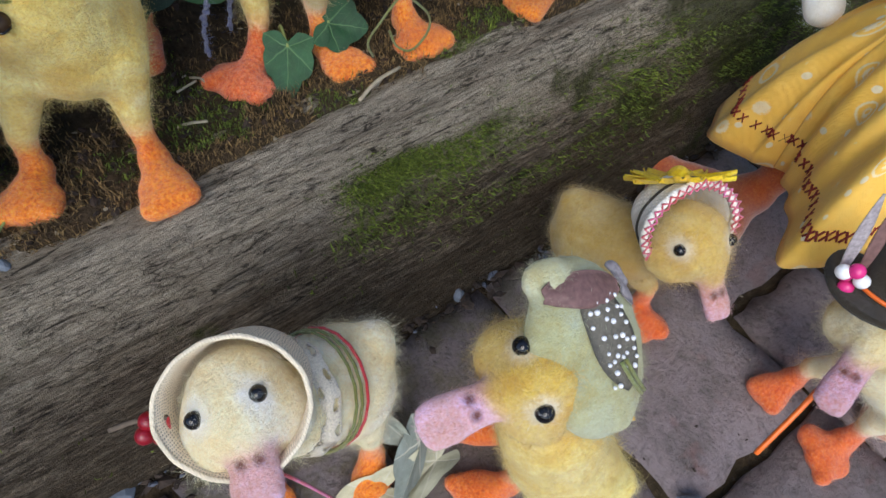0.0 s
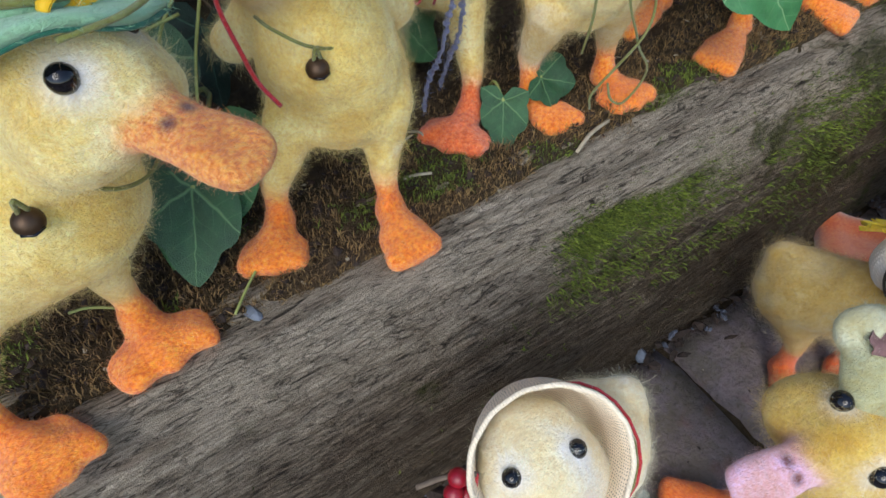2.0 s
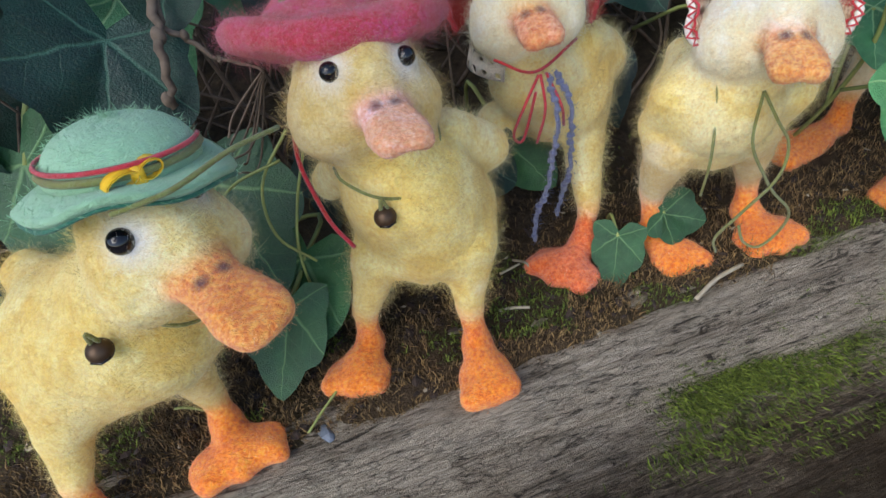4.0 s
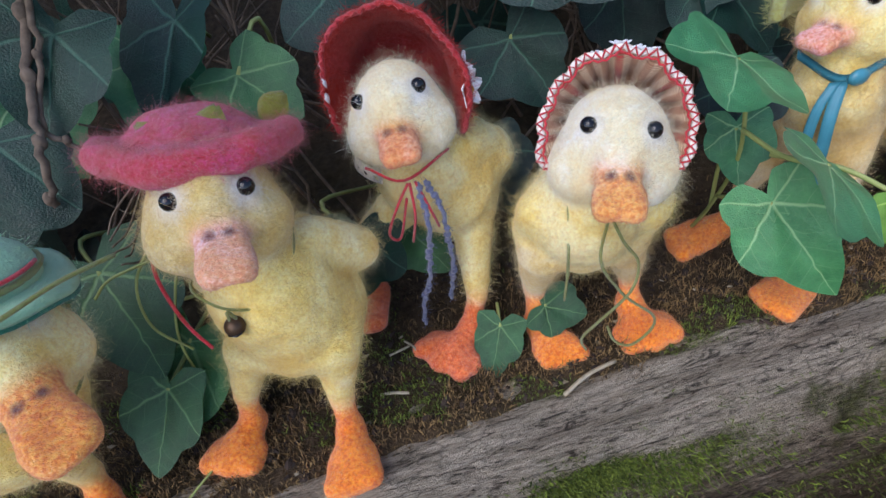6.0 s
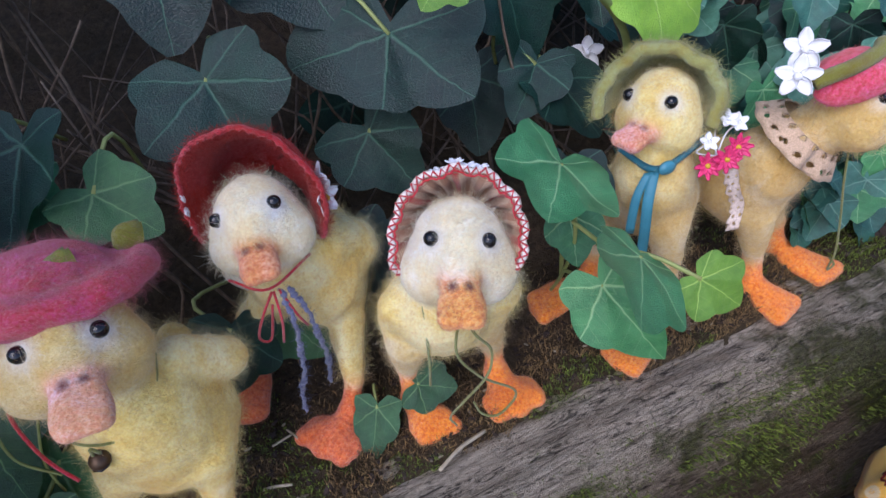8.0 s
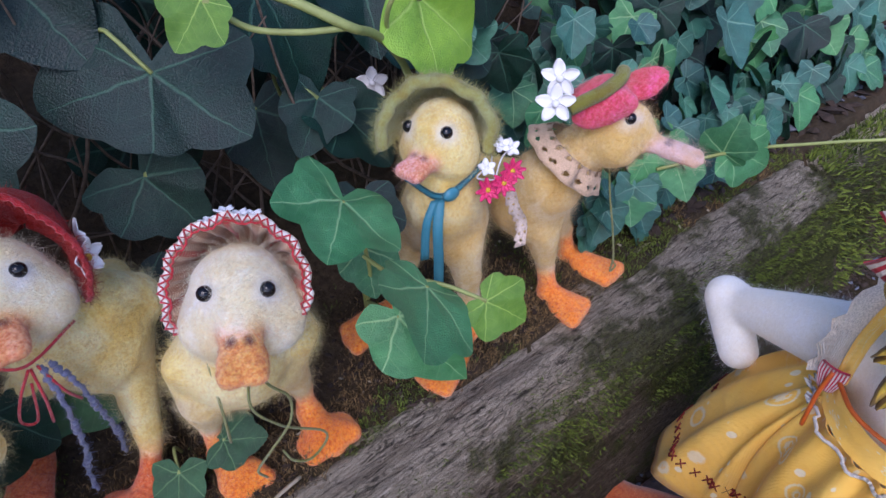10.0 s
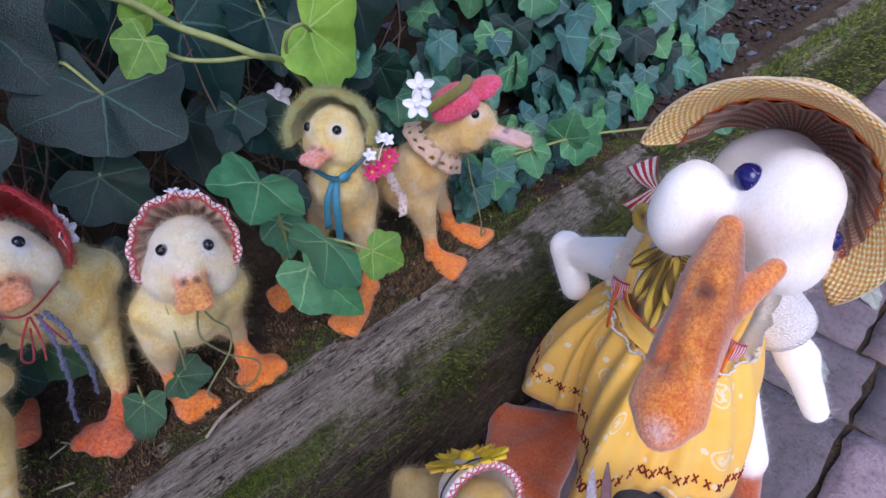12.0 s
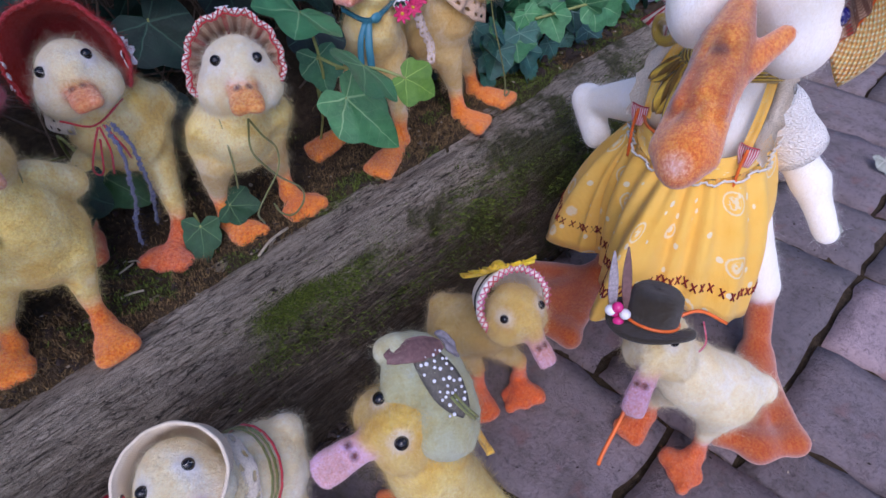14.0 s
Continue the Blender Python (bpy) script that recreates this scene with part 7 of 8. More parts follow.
# leaves lying between the feet
for kind, w, b, t, nrm, wd in (("shade", 0, (0.268, 0.474, 0.186), (0.254, 0.456, 0.166), (-0.25, -0.55, 0.8), 1.0), ("shade", 3, (0.298, 0.474, 0.192), (0.318, 0.464, 0.180), (-0.2, -0.6, 0.8), 1.3)):
    ground = thing("ivy_leaf", "green ivy leaf lying between felt feet", "leaf")
    put_leaf(kind, w, b, t, nrm, ground, wd, name="blade")
    cord("stalk", [b, (b[0] + 0.004, b[1] + 0.016, b[2] + 0.004), (b[0] + 0.008, b[1] + 0.03, TOP)], 0.001, STEM, ground)

# upper vine with light leaves
upper = thing("ivy_vine", "thick pale green ivy stem with young light leaves", "ivy")
cord("stem", [(0.330, 0.560, 0.470), (0.372, 0.545, 0.452), (0.396, 0.536, 0.432), (0.418, 0.520, 0.420), (0.437, 0.504, 0.408), (0.466, 0.528, 0.391), (0.494, 0.550, 0.368), (0.511, 0.556, 0.342), (0.529, 0.575, 0.290)], 0.0028, STEM, upper, "", 8)
cord("stem", [(0.437, 0.504, 0.408), (0.412, 0.516, 0.408), (0.390, 0.530, 0.412), (0.371, 0.531, 0.430)], 0.0018, STEM, upper, "", 7)
cord("stem", [(0.494, 0.549, 0.368), (0.482, 0.536, 0.392), (0.482, 0.528, 0.408), (0.496, 0.530, 0.410), (0.515, 0.545, 0.396)], 0.0016, STEM, upper, "", 7)
put_leaf("light", 1, (0.370, 0.531, 0.430), (0.350, 0.528, 0.414), (-0.3, -0.8, 0.3), upper, 1.05, "sunlit yellow green ivy leaf")
put_leaf("light", 2, (0.513, 0.545, 0.400), (0.562, 0.528, 0.362), (-0.3, -0.7, 0.4), upper, 1.15, "sunlit yellow green ivy leaf")
put_leaf("light", 3, (0.385, 0.548, 0.440), (0.372, 0.548, 0.465), (-0.2, -0.8, 0.1), upper, 1.2)

blossom = thing("blossom", "small white blossom on a thin stalk by the vine", "flower")
flower((0.497, 0.582, 0.331), (-0.5, -0.8, 0.3), 0.012, 5, WHITE_PETAL, blossom, "flower_head", PEARL, seed=41)
cord("stalk", [(0.497, 0.584, 0.329), (0.506, 0.590, 0.310), (0.520, 0.596, 0.280)], 0.0009, STEM, blossom, "", 5)

# large dark ivy leaves behind, and the hedge
rl = random.Random(21)
EYEWARD = V3(-0.15, -0.85, 0.45)
big = thing("ivy_plant", "large dark green ivy leaves on woody stems", "ivy")
BIG = [((0.351, 0.589, 0.378), (0.322, 0.560, 0.322), 1.0), ((0.238, 0.614, 0.368), (0.248, 0.575, 0.320), 1.1), ((0.420, 0.620, 0.320), (0.414, 0.585, 0.285), 1.2), ((0.330, 0.600, 0.310), (0.345, 0.565, 0.272), 1.2),
       ((0.300, 0.660, 0.440), (0.330, 0.610, 0.395), 1.3), ((0.130, 0.680, 0.470), (0.125, 0.630, 0.425), 1.3), ((0.240, 0.660, 0.460), (0.235, 0.610, 0.410), 1.3), ((0.020, 0.660, 0.440), (0.000, 0.610, 0.390), 1.3),
       ((0.440, 0.560, 0.345), (0.418, 0.540, 0.320), 1.2), ((0.455, 0.560, 0.330), (0.470, 0.530, 0.300), 1.2), ((0.430, 0.600, 0.410), (0.450, 0.560, 0.360), 1.3), ((0.500, 0.590, 0.400), (0.480, 0.550, 0.370), 1.2),
       ((0.060, 0.520, 0.270), (0.075, 0.485, 0.225), 1.2), ((0.045, 0.590, 0.350), (0.060, 0.560, 0.312), 1.1), ((0.116, 0.600, 0.350), (0.100, 0.572, 0.318), 1.1), ((0.160, 0.570, 0.340), (0.180, 0.545, 0.315), 1.2), ((0.090, 0.500, 0.222), (0.055, 0.470, 0.182), 1.0), ((0.075, 0.478, 0.212), (0.052, 0.456, 0.178), 0.9), ((0.200, 0.540, 0.235), (0.190, 0.520, 0.200), 1.2), ((0.230, 0.552, 0.225), (0.245, 0.530, 0.190), 1.2), ((-0.02, 0.540, 0.300), (-0.01, 0.500, 0.250), 1.2), ((0.000, 0.620, 0.420), (0.010, 0.570, 0.370), 1.3), ((0.540, 0.600, 0.420), (0.560, 0.560, 0.380), 1.2), ((0.355, 0.520, 0.270), (0.352, 0.500, 0.235), 1.0), ((0.300, 0.570, 0.250), (0.310, 0.540, 0.220), 1.1)]
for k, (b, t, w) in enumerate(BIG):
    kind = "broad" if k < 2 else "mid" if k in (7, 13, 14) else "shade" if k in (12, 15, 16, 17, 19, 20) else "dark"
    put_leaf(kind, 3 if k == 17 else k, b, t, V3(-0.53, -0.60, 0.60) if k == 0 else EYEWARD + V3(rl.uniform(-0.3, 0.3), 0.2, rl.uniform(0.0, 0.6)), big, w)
    b = V3(b)
    cord("stem", [b, b + V3(rl.uniform(-0.02, 0.02), 0.03, rl.uniform(0.0, 0.03)), b + V3(rl.uniform(-0.03, 0.03), 0.08, rl.uniform(-0.08, -0.02))], 0.0014, STEM, big, "", 5, steps=4)

def hedge(label, x0, x1, y0, y1, z0, z1, count, size0, size1, kinds, seed, tilt=0.35):
    t = thing("ivy_plant", label, "ivy")
    r = random.Random(seed)
    for _ in range(count):
        y = r.uniform(y0, y1)
        b = V3(r.uniform(x0, x1), y, r.uniform(z0, z1) + 0.35 * (y - y0))
        L = r.uniform(size0, size1)
        d = V3(r.uniform(-0.6, 0.6), r.uniform(-0.8, 0.0), -1 + r.uniform(-0.2, 0.6)).normalized()
        nrm = EYEWARD + V3(r.uniform(-0.9, 0.9), r.uniform(-0.3, 0.5), r.uniform(-tilt, 1.1))
        if 0.04 < b.x < 0.33 and b.z < 0.47 and b.y > 0.6:
            continue
        put_leaf(r.choice(kinds), r.randrange(4), b, b + d * L, nrm, t, r.uniform(1.0, 1.3))
    return t


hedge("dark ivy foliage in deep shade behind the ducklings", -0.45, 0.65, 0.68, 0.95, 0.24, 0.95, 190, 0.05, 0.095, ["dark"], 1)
hedge("mixed ivy foliage on the bank beyond the sleeper", 0.55, 1.15, 0.52, 0.85, 0.17, 0.62, 290, 0.022, 0.046, ["dark", "blue", "blue", "mid"], 2)
hedge("low ivy creeping over soil beside the mossy sleeper", 0.62, 0.95, 0.455, 0.52, 0.175, 0.24, 90, 0.016, 0.034, ["blue", "blue", "mid"], 3)
hedge("trailing ivy on the bank by the mossy sleeper", 0.85, 1.4, 0.50, 0.95, 0.18, 0.5, 400, 0.026, 0.055, ["dark", "blue", "blue", "mid"], 8)
hedge("ivy foliage hanging farther along the bank", 1.3, 2.6, 0.60, 1.4, 0.2, 1.0, 280, 0.045, 0.08, ["dark", "blue", "mid"], 4)
# out of view overhead, added only to keep sun off the left-hand ducklings
shade = hedge("unseen leafy bough added over the path to cast shade", -0.95, -0.10, -0.45, 0.35, 1.0, 1.2, 105, 0.06, 0.09, ["dark"], 12)
cord("bough", [(-1.4, 0.9, 0.7), (-1.0, 0.5, 1.05), (-0.5, 0.0, 1.22), (-0.15, -0.35, 1.26)], 0.012, TWIG, shade, "", 8, 0.4)
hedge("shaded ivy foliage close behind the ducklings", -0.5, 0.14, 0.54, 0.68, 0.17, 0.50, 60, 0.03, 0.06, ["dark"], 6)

hedge("low ivy spreading over the soil of the far bank", 0.95, 1.35, 0.46, 0.62, 0.175, 0.22, 90, 0.02, 0.042, ["dark", "blue", "mid", "blue"], 14)
hedge("sprawling ivy at the foot of the bank", 0.60, 1.15, 0.50, 0.66, 0.17, 0.30, 150, 0.02, 0.045, ["dark", "blue", "mid", "dark"], 15)

hedge("ivy carpet on the far bank", 1.15, 2.3, 0.62, 1.0, 0.175, 0.26, 110, 0.025, 0.055, ["dark", "blue", "mid", "dark"], 16)

# a long runner over the far sleeper
run = thing("ivy_runner", "thin ivy runner with small leaves over the sleeper", "ivy")
cord("stem", [(0.700, 0.455, 0.235), (0.780, 0.420, 0.240), (0.860, 0.380, 0.235), (0.930, 0.330, 0.240), (0.980, 0.310, 0.270)], 0.0016, STEM, run)
for b, t in (((0.760, 0.430, 0.240), (0.755, 0.420, 0.275)), ((0.770, 0.425, 0.240), (0.800, 0.400, 0.222)), ((0.720, 0.450, 0.236), (0.705, 0.425, 0.220)), ((0.930, 0.330, 0.240), (0.950, 0.318, 0.275)), ((0.955, 0.320, 0.255), (0.965, 0.300, 0.230))):
    put_leaf("mid", 1, b, t, (-0.7, -0.5, 0.5), run, 1.0)

# bare twigs in the hedge
tw = thing("twig_tangle", "tangle of thin bare brown twigs under the ivy", "twigs")
for k in range(190):
    x, y = rl.uniform(-0.3, 0.75), rl.uniform(0.60, 0.80)
    p = V3(x, y, bank_height(x, y))
    d = V3(rl.uniform(-0.6, 0.6), rl.uniform(-0.12, 0.2), rl.uniform(0.15, 1)).normalized()
    L = rl.uniform(0.1, 0.36)
    q = V3(rl.uniform(-0.04, 0.04), rl.uniform(-0.03, 0.03), rl.uniform(-0.02, 0.02))
    cord("twig", [p, p + d * L * 0.5 + q, p + d * L - q], rl.uniform(0.0008, 0.0022), TWIG, tw, "", 5, 0.4, 5)
hang = thing("dry_branch", "broken grey brown dry branch hanging in the ivy", "branch")


def knobbly(points, r0, r1, seed):
    """A crooked dead limb with swollen nodes."""
    rng = random.Random(seed)
    line = [p + V3(rng.gauss(0, 0.0012), rng.gauss(0, 0.0012), 0) for p in curve_points(points, 7)]
    v, fc = tube(line, r0, 7, r1 / r0)
    for k in range(3, len(line) - 1, 6):
        bv, bf = ball(tuple(line[k]), (r0 + (r1 - r0) * k / len(line)) * 1.5, (1, 1, 1.3), 8, 6)
        fc += [tuple(i + len(v) for i in q) for q in bf]
        v += [V3(q) for q in bv]
    mesh_object("limb", v, fc, TWIG, hang)


knobbly([(0.080, 0.590, 0.460), (0.077, 0.572, 0.405), (0.070, 0.553, 0.374), (0.064, 0.532, 0.345), (0.059, 0.522, 0.315)], 0.0030, 0.0020, 1)
knobbly([(0.088, 0.585, 0.440), (0.080, 0.562, 0.390), (0.068, 0.538, 0.348)], 0.0021, 0.0013, 2)
knobbly([(0.066, 0.538, 0.348), (0.082, 0.534, 0.332), (0.104, 0.530, 0.318)], 0.0016, 0.0008, 3)
for k in range(6):
    a = rl.uniform(0, 1)
    cord("twiglet", [(0.104, 0.532, 0.318), (0.092 - 0.01 * a, 0.520, 0.306 - 0.012 * k * 0.5), (0.070 + 0.01 * a, 0.512, 0.298 - 0.004 * k)], 0.0006, TWIG, hang, "", 5)
loose = thing("dry_tendrils", "thin dry curling vine tendrils by the ducklings", "vine")
for pts in ([(0.105, 0.500, 0.300), (0.086, 0.492, 0.280), (0.084, 0.484, 0.255), (0.098, 0.480, 0.235)], [(0.112, 0.505, 0.290), (0.098, 0.495, 0.262), (0.090, 0.488, 0.230), (0.092, 0.490, 0.170)], [(0.060, 0.500, 0.270), (0.075, 0.492, 0.285), (0.098, 0.492, 0.290)], [(0.0, 0.470, 0.176), (0.010, 0.462, 0.182), (0.022, 0.456, 0.178), (0.030, 0.452, 0.168)], [(0.086, 0.448, 0.172), (0.076, 0.440, 0.170), (0.066, 0.430, 0.169)]):
    cord("tendril", pts, 0.0008, STEM, loose, "", 5)

# ---- moss, litter and small stones ----
MOSS = Nodes("green_moss")
MOSS = MOSS.out(MOSS.mix(MOSS.n("ShaderNodeNewGeometry").outputs["Random Per Island"], rgb(42, 56, 16), rgb(124, 140, 50)), 0.9)
MOSS_OLD = Nodes("brown_moss")
MOSS_OLD = MOSS_OLD.out(MOSS_OLD.mix(MOSS_OLD.n("ShaderNodeNewGeometry").outputs["Random Per Island"], rgb(70, 54, 34), rgb(156, 128, 82)), 0.95)


def sleeper_front(x, q, turn=-1.2):
    """A point and outward normal on the near sleeper: q from 0 at the ground to 1 at the back of its top."""
    prof = [(0.0, -0.042, 0.02), (0.25, -0.028, 0.08), (0.45, -0.011, 0.128), (0.62, 0.008, 0.157), (0.75, 0.02, 0.163), (1.0, 0.04, 0.165)]
    for (a, y0, z0), (b, y1, z1) in zip(prof, prof[1:]):
        if q <= b:
            t = (q - a) / (b - a)
            y, z = y0 + (y1 - y0) * t, z0 + (z1 - z0) * t
            n = Vector((0, -(z1 - z0), y1 - y0)).normalized()
            return Vector((x, 0.408 + y + (x + 0.55) * math.tan(radians(turn)), z)), n
    return Vector((x, 0.45, 0.165)), Vector((0, 0, 1))


def tufts(name, roots, height, wide, material, label, seed, segs=2):
    """Fine upright fronds from (point, normal) roots."""
    rng = random.Random(seed)
    verts, faces = [], []
    for p, n in roots:
        d = (n + Vector((rng.gauss(0, 0.5), rng.gauss(0, 0.5), rng.gauss(0.1, 0.5)))).normalized()
        h = height * rng.uniform(0.35, 1.0)
        s = d.orthogonal().normalized()
        s = (s * math.cos(rng.random() * 6) + d.cross(s) * math.sin(rng.random() * 6)).normalized() * wide * rng.uniform(0.6, 1.2)
        b = Vector((rng.gauss(0, 1), rng.gauss(0, 1), rng.gauss(0, 0.6))) * h * 0.25
        k = len(verts)
        verts += [p - s * 0.4 - n * 0.001, p + s * 0.4 - n * 0.001, p + d * h * 0.5 + s, p + d * h * 0.5 - s, p + d * h + b]
        faces += [(k, k + 1, k + 2, k + 3), (k + 3, k + 2, k + 4)]
    ob = mesh_object(name, verts, faces, material, smooth=False)
    return tagged(ob, label, "moss", kind="stuff")


rm = random.Random(77)
roots = []
for x0, q0, rx, rq, n in ((0.275, 0.50, 0.022, 0.06, 1700), (0.300, 0.52, 0.020, 0.05, 1700), (0.340, 0.48, 0.03, 0.08, 1700), (0.390, 0.50, 0.03, 0.07, 500), (0.255, 0.38, 0.02, 0.06, 350), (0.30, 0.36, 0.03, 0.06, 450)):
    for _ in range(n):
        x, q = rm.gauss(x0, rx * 0.6), min(0.98, max(0.02, rm.gauss(q0, rq * 0.6)))
        roots.append(sleeper_front(x, q))
for _ in range(15000):
    x = rm.uniform(0.32, 0.94)
    q = min(0.9, max(0.05, rm.gauss(0.40, 0.12)))
    if fbm(x, q, 2, 9) + 0.6 * (x - 0.55) > -0.10:
        roots.append(sleeper_front(x, q))
for _ in range(700):
    x = rm.uniform(-0.1, 0.42)
    q = min(0.5, max(0.04, rm.gauss(0.2, 0.1)))
    if fbm(x, q, 6, 14) > 0.28:
        roots.append(sleeper_front(x, q))
tufts("moss", roots, 0.0062, 0.00044, MOSS, "bright green moss tufts on the timber sleeper", 1)

roots = []
for _ in range(9000):
    x = 0.955 + rm.random() ** 1.3 * 1.2
    q = rm.random()
    p, n = sleeper_front(0.0, q, 0.0)
    roots.append((Vector((x, p.y - 0.024 + (x - 0.955) * math.tan(radians(-3.0)), p.z - 0.004)), n))
tufts("moss", roots, 0.012, 0.0011, MOSS, "thick green moss over the farther sleeper", 2)

roots, old = [], []
for _ in range(48000):
    x, y = rm.uniform(-0.15, 0.95), 0.424 + abs(rm.gauss(0, 0.055))
    k = fbm(x, y, 5, 13)
    p = (Vector((x, y, bank_height(x, y) + 0.0005)), Vector((0, 0, 1)))
    if k > 0.18 or (x > 0.62 and y < 0.47 and k > -0.25):
        roots.append(p)
    elif k > -0.6:
        old.append(p)
tufts("moss", roots, 0.0048, 0.00034, MOSS, "green moss on the soil among felt feet", 3)
tufts("moss", old, 0.0065, 0.00032, MOSS_OLD, "dry brown moss fibres on the soil", 4)


# moss and dirt in the joints of the paving
roots = []
for ci in range(len(COLS)):
    for _ in range(130):
        y = rm.uniform(-0.25, 0.34)
        if fbm(COLS[ci], y, 8, 16) > 0.05:
            roots.append((Vector((COLS[ci] + rm.gauss(0, 0.003), y, -0.012)), Vector((0, 0, 1))))
tufts("moss", roots, 0.010, 0.0006, MOSS_OLD, "sparse moss in the paver joints", 5)


def chips(name, count, place, size, material, label, seed, flat=0.4):
    """Bits of bark, grit and stone: small crumpled lumps scattered as one stuff."""
    rng = random.Random(seed)
    verts, faces = [], []
    for _ in range(count):
        c = place(rng)
        s = size * rng.uniform(0.35, 1.0) ** 1.5
        ax = Euler((rng.uniform(-0.5, 0.5), rng.uniform(-0.5, 0.5), rng.uniform(0, 6.3))).to_matrix()
        k = len(verts)
        for i, (a, b, h) in enumerate([(1, 0, 0), (0.3, 0.8, 0), (-0.8, 0.6, 0), (-0.9, -0.4, 0), (0.1, -0.9, 0), (0.1, 0.1, 1), (0, 0, -1)]):
            v = ax @ Vector((a * rng.uniform(0.7, 1.3), b * rng.uniform(0.4, 0.9), h * flat * rng.uniform(0.5, 1.2)))
            verts.append(c + v * s)
        for i in range(5):
            j = (i + 1) % 5
            faces += [(k + i, k + j, k + 5), (k + j, k + i, k + 6)]
    ob = mesh_object(name, verts, faces, material, smooth=False)
    return tagged(ob, label, "litter", kind="stuff")


BARK = plain("bark_crumbs", rgb(60, 48, 40), 0.95, var=0.5, scale=200, bump=0.8)
GRIT = plain("blue_grey_grit", rgb(92, 96, 108), 0.8, var=0.4, scale=200, bump=0.5)
STRAWBIT = plain("pale_straw", rgb(176, 164, 140), 0.85, var=0.3)


def in_gutter(r):
    x = r.uniform(-0.2, 1.3)
    y = 0.352 - (x - 0.1) * 0.02 + r.gauss(0, 0.010)
    return Vector((x, y, 0.0 + abs(r.gauss(0, 0.004))))


def on_soil(r):
    x, y = r.uniform(-0.2, 0.95), 0.428 + abs(r.gauss(0, 0.07))
    return Vector((x, y, bank_height(x, y) + 0.001))


def on_paving(r):
    return Vector((r.uniform(0.0, 1.4), r.uniform(-0.2, 0.34), 0.001))


chips("bark_litter", 900, in_gutter, 0.008, BARK, "dark bark crumbs and soil along the sleeper foot", 1)
chips("grit", 260, in_gutter, 0.005, GRIT, "blue grey grit along the foot of the sleeper", 2, 0.7)
chips("bark_litter", 2600, on_soil, 0.0042, BARK, "brown bark crumbs on the soil bank", 3)
def on_far_bank(r):
    x, y = r.uniform(0.7, 2.3), 0.44 + abs(r.gauss(0, 0.2))
    return Vector((x, y, bank_height(x, y) + 0.002))


chips("bark_litter", 2600, on_far_bank, 0.016, BARK, "dark bark and leaf litter on the far bank", 13)
chips("grit", 500, on_far_bank, 0.012, GRIT, "blue grey stones in the litter of the far bank", 14, 0.5)
chips("straw_litter", 160, on_soil, 0.004, STRAWBIT, "pale straw crumbs on the soil bank", 4, 0.2)
chips("grit", 300, on_paving, 0.0022, BARK, "dark crumbs lying on the pavers", 5)
chips("pale_crumbs", 60, on_paving, 0.0025, STRAWBIT, "pale crumbs lying on the pavers", 6)


def stone(c, r, material, label, seed, flat=0.5):
    bm = bmesh.new()
    bmesh.ops.create_icosphere(bm, subdivisions=2, radius=1.0)
    for v in bm.verts:
        v.co *= 1 + 0.35 * noise.noise(v.co * 1.3 + Vector((seed, 0, 0)))
        v.co = Vector((v.co.x * r, v.co.y * r * 0.62, v.co.z * r * flat))
        v.co.rotate(Euler((0, 0, seed)))
        v.co += Vector(c)
    ob = part("stone", bm, material, None, "", False)
    return tagged(ob, label, "stone", "loose stones")


SLATE = plain("blue_slate", rgb(104, 112, 124), 0.6, var=0.35, scale=90, bump=0.5)
stone((0.045, 0.350, 0.004), 0.014, SLATE, "blue grey slate chip at the sleeper foot", 0.6, 0.35)
stone((0.356, 0.118, 0.004), 0.013, SLATE, "grey angular stone in a paver joint", 2.2, 0.7)
stone((0.322, 0.346, 0.004), 0.008, SLATE, "blue grey pebble at the sleeper foot", 1.2, 0.7)
stone((0.306, 0.350, 0.004), 0.006, SLATE, "blue grey pebble at the sleeper foot", 3.2, 0.7)
stone((0.074, 0.430, 0.163), 0.006, SLATE, "blue grey pebble on the sleeper edge", 1.9, 0.6)

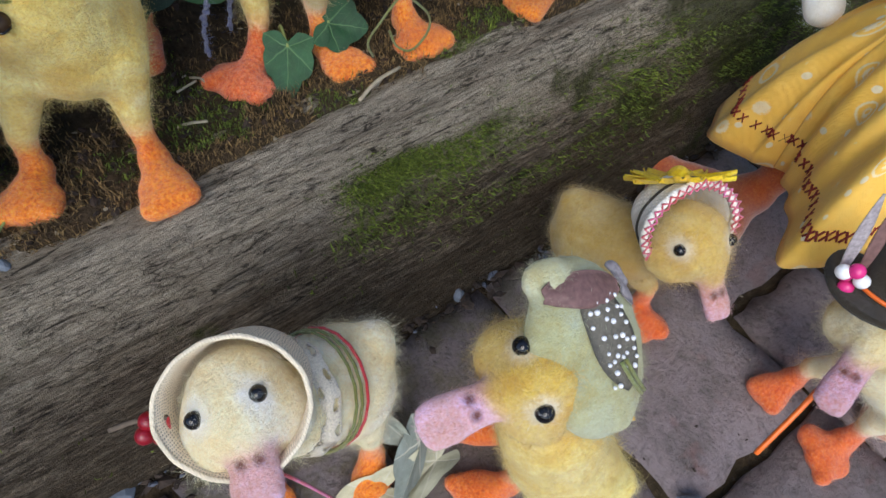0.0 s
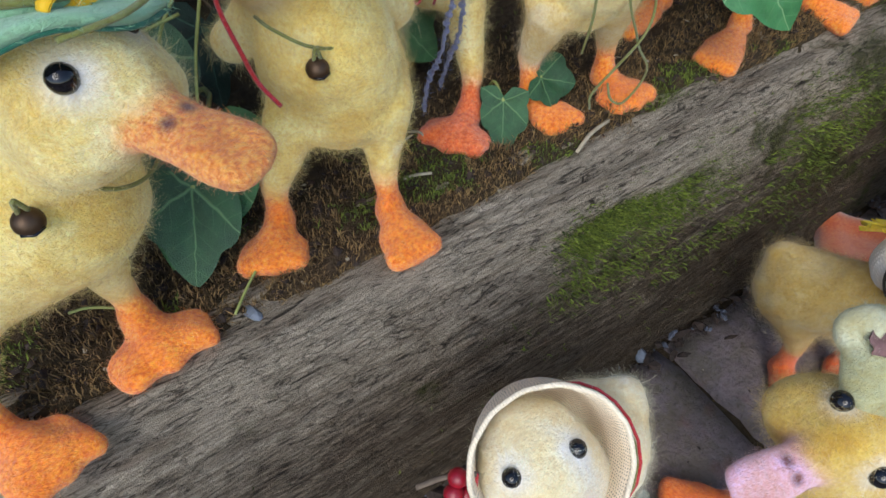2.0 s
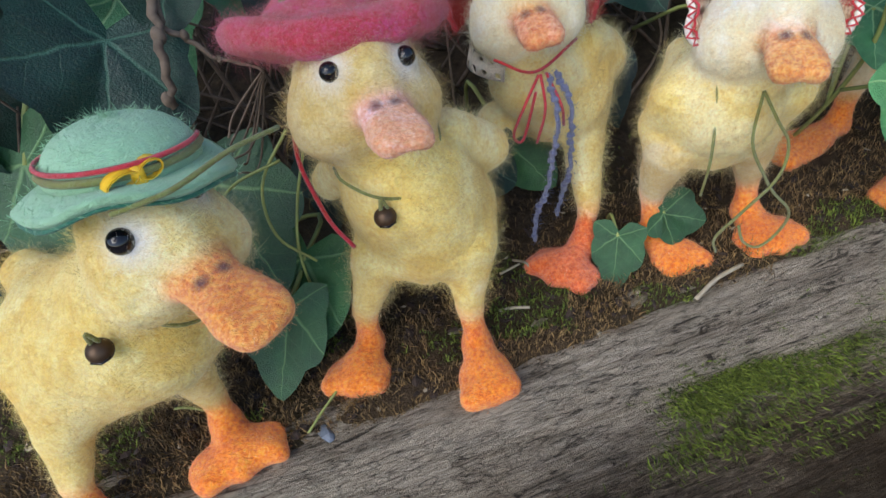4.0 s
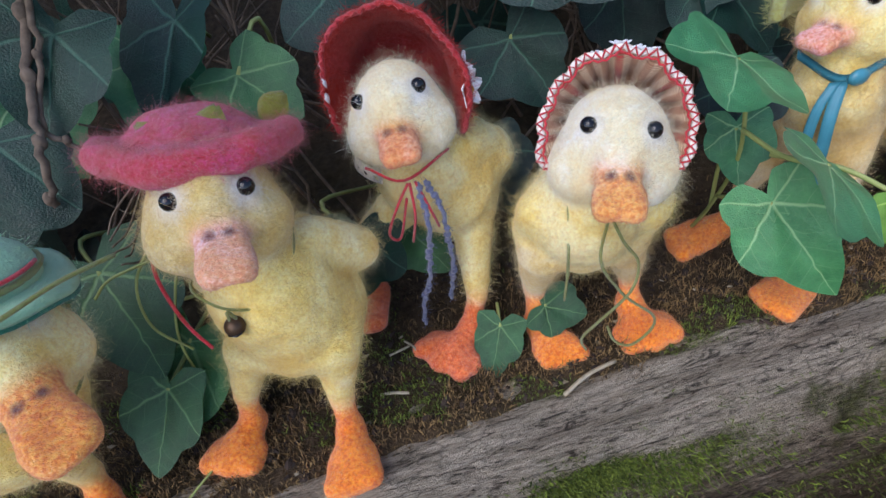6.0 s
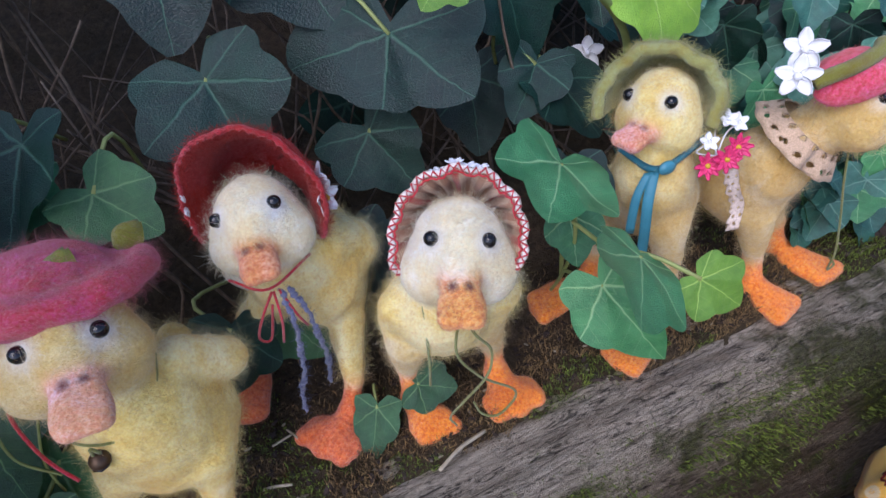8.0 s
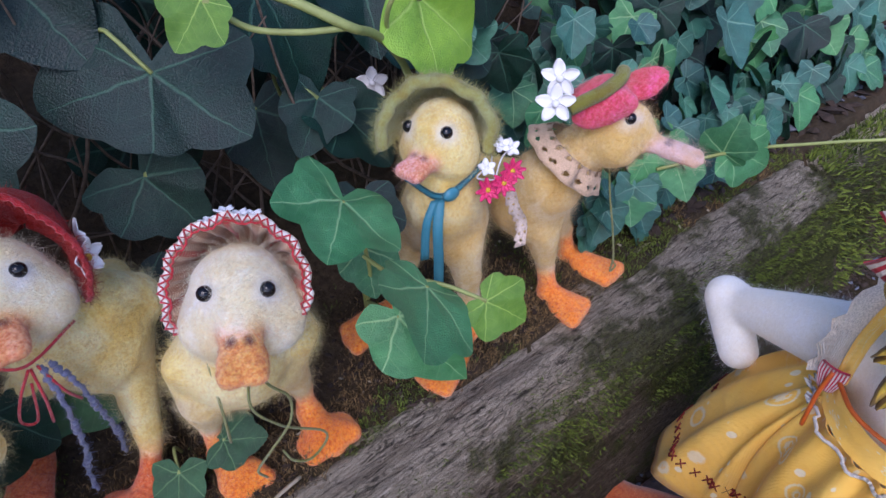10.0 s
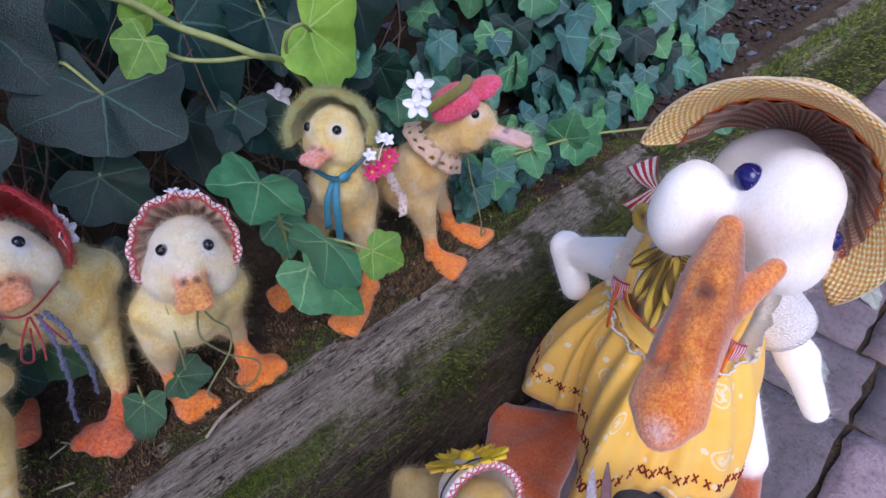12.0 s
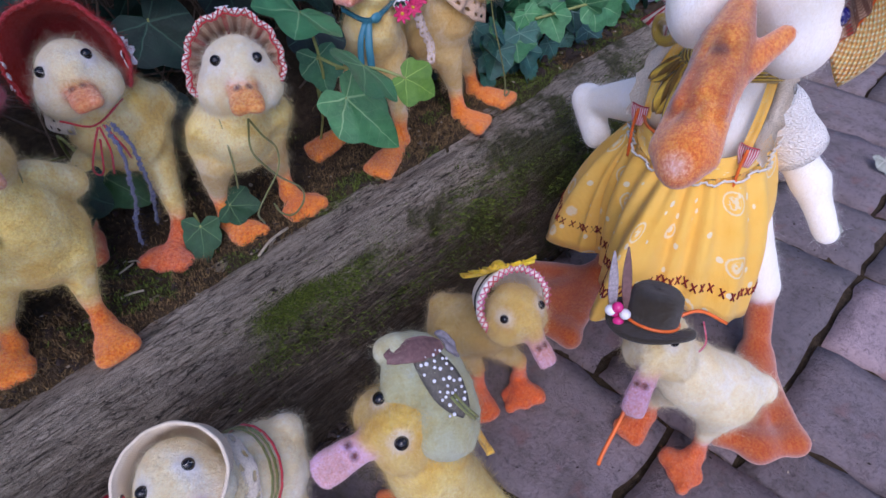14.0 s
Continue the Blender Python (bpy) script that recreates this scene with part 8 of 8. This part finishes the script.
# straws and twigs among the feet
for pts, r, lab in (([(0.186, 0.464, 0.170), (0.193, 0.462, 0.171), (0.203, 0.459, 0.170)], 0.0010, "short pale straw on the soil"), ([(0.288, 0.424, 0.170), (0.305, 0.430, 0.173), (0.326, 0.435, 0.171)], 0.0013, "grey twig lying by a felt foot"), ([(0.210, 0.500, 0.170), (0.214, 0.488, 0.176), (0.216, 0.484, 0.170)], 0.0008, "short pale straw on the soil"), ([(0.198, 0.492, 0.170), (0.212, 0.494, 0.171)], 0.0008, "short pale straw on the soil"), ([(0.004, 0.436, 0.168), (0.010, 0.428, 0.172), (0.014, 0.420, 0.168)], 0.0010, "short grey twig by a felt foot")):
    tagged(cord("twig", pts, r, STRAWBIT, None, "", 5), lab, "twig", "loose twigs")

# curled dry leaves and green ivy leaves on the pavers
LEAVES["dry"] = [leaf_mesh("leaf", LEAF_DRY, 90 + s, 3, 8) for s in range(4)]
for k, (b, t, nrm, w) in enumerate((((0.184, 0.253, 0.010), (0.134, 0.264, 0.005), (0.1, -0.2, 1), 0.42), ((0.226, 0.246, 0.014), (0.172, 0.240, 0.006), (-0.2, 0.1, 1), 0.45), ((0.224, 0.262, 0.018), (0.188, 0.234, 0.008), (-0.3, 0.2, 0.9), 0.40), ((0.208, 0.292, 0.032), (0.221, 0.254, 0.010), (-0.6, -0.3, 0.7), 0.42), ((1.060, 0.105, 0.015), (1.040, 0.085, 0.004), (-0.6, -0.2, 0.8), 0.8), ((0.885, 0.110, 0.006), (0.865, 0.095, 0.004), (0, 0, 1), 0.6))):
    dl = thing("dry_leaf", "curled grey dry leaf on the pavers", "leaf", "fallen dry leaves")
    put_leaf("dry", k, b, t, nrm, dl, w, name="blade")
for b, t in (((0.176, 0.218, 0.006), (0.196, 0.236, 0.010)), ((0.212, 0.196, 0.006), (0.214, 0.216, 0.010))):
    dl = thing("ivy_leaf", "green ivy leaf on the pavers", "leaf", "fallen ivy leaves")
    put_leaf("mid", 1, b, t, (0, 0, 1), dl, 1.2, name="blade")
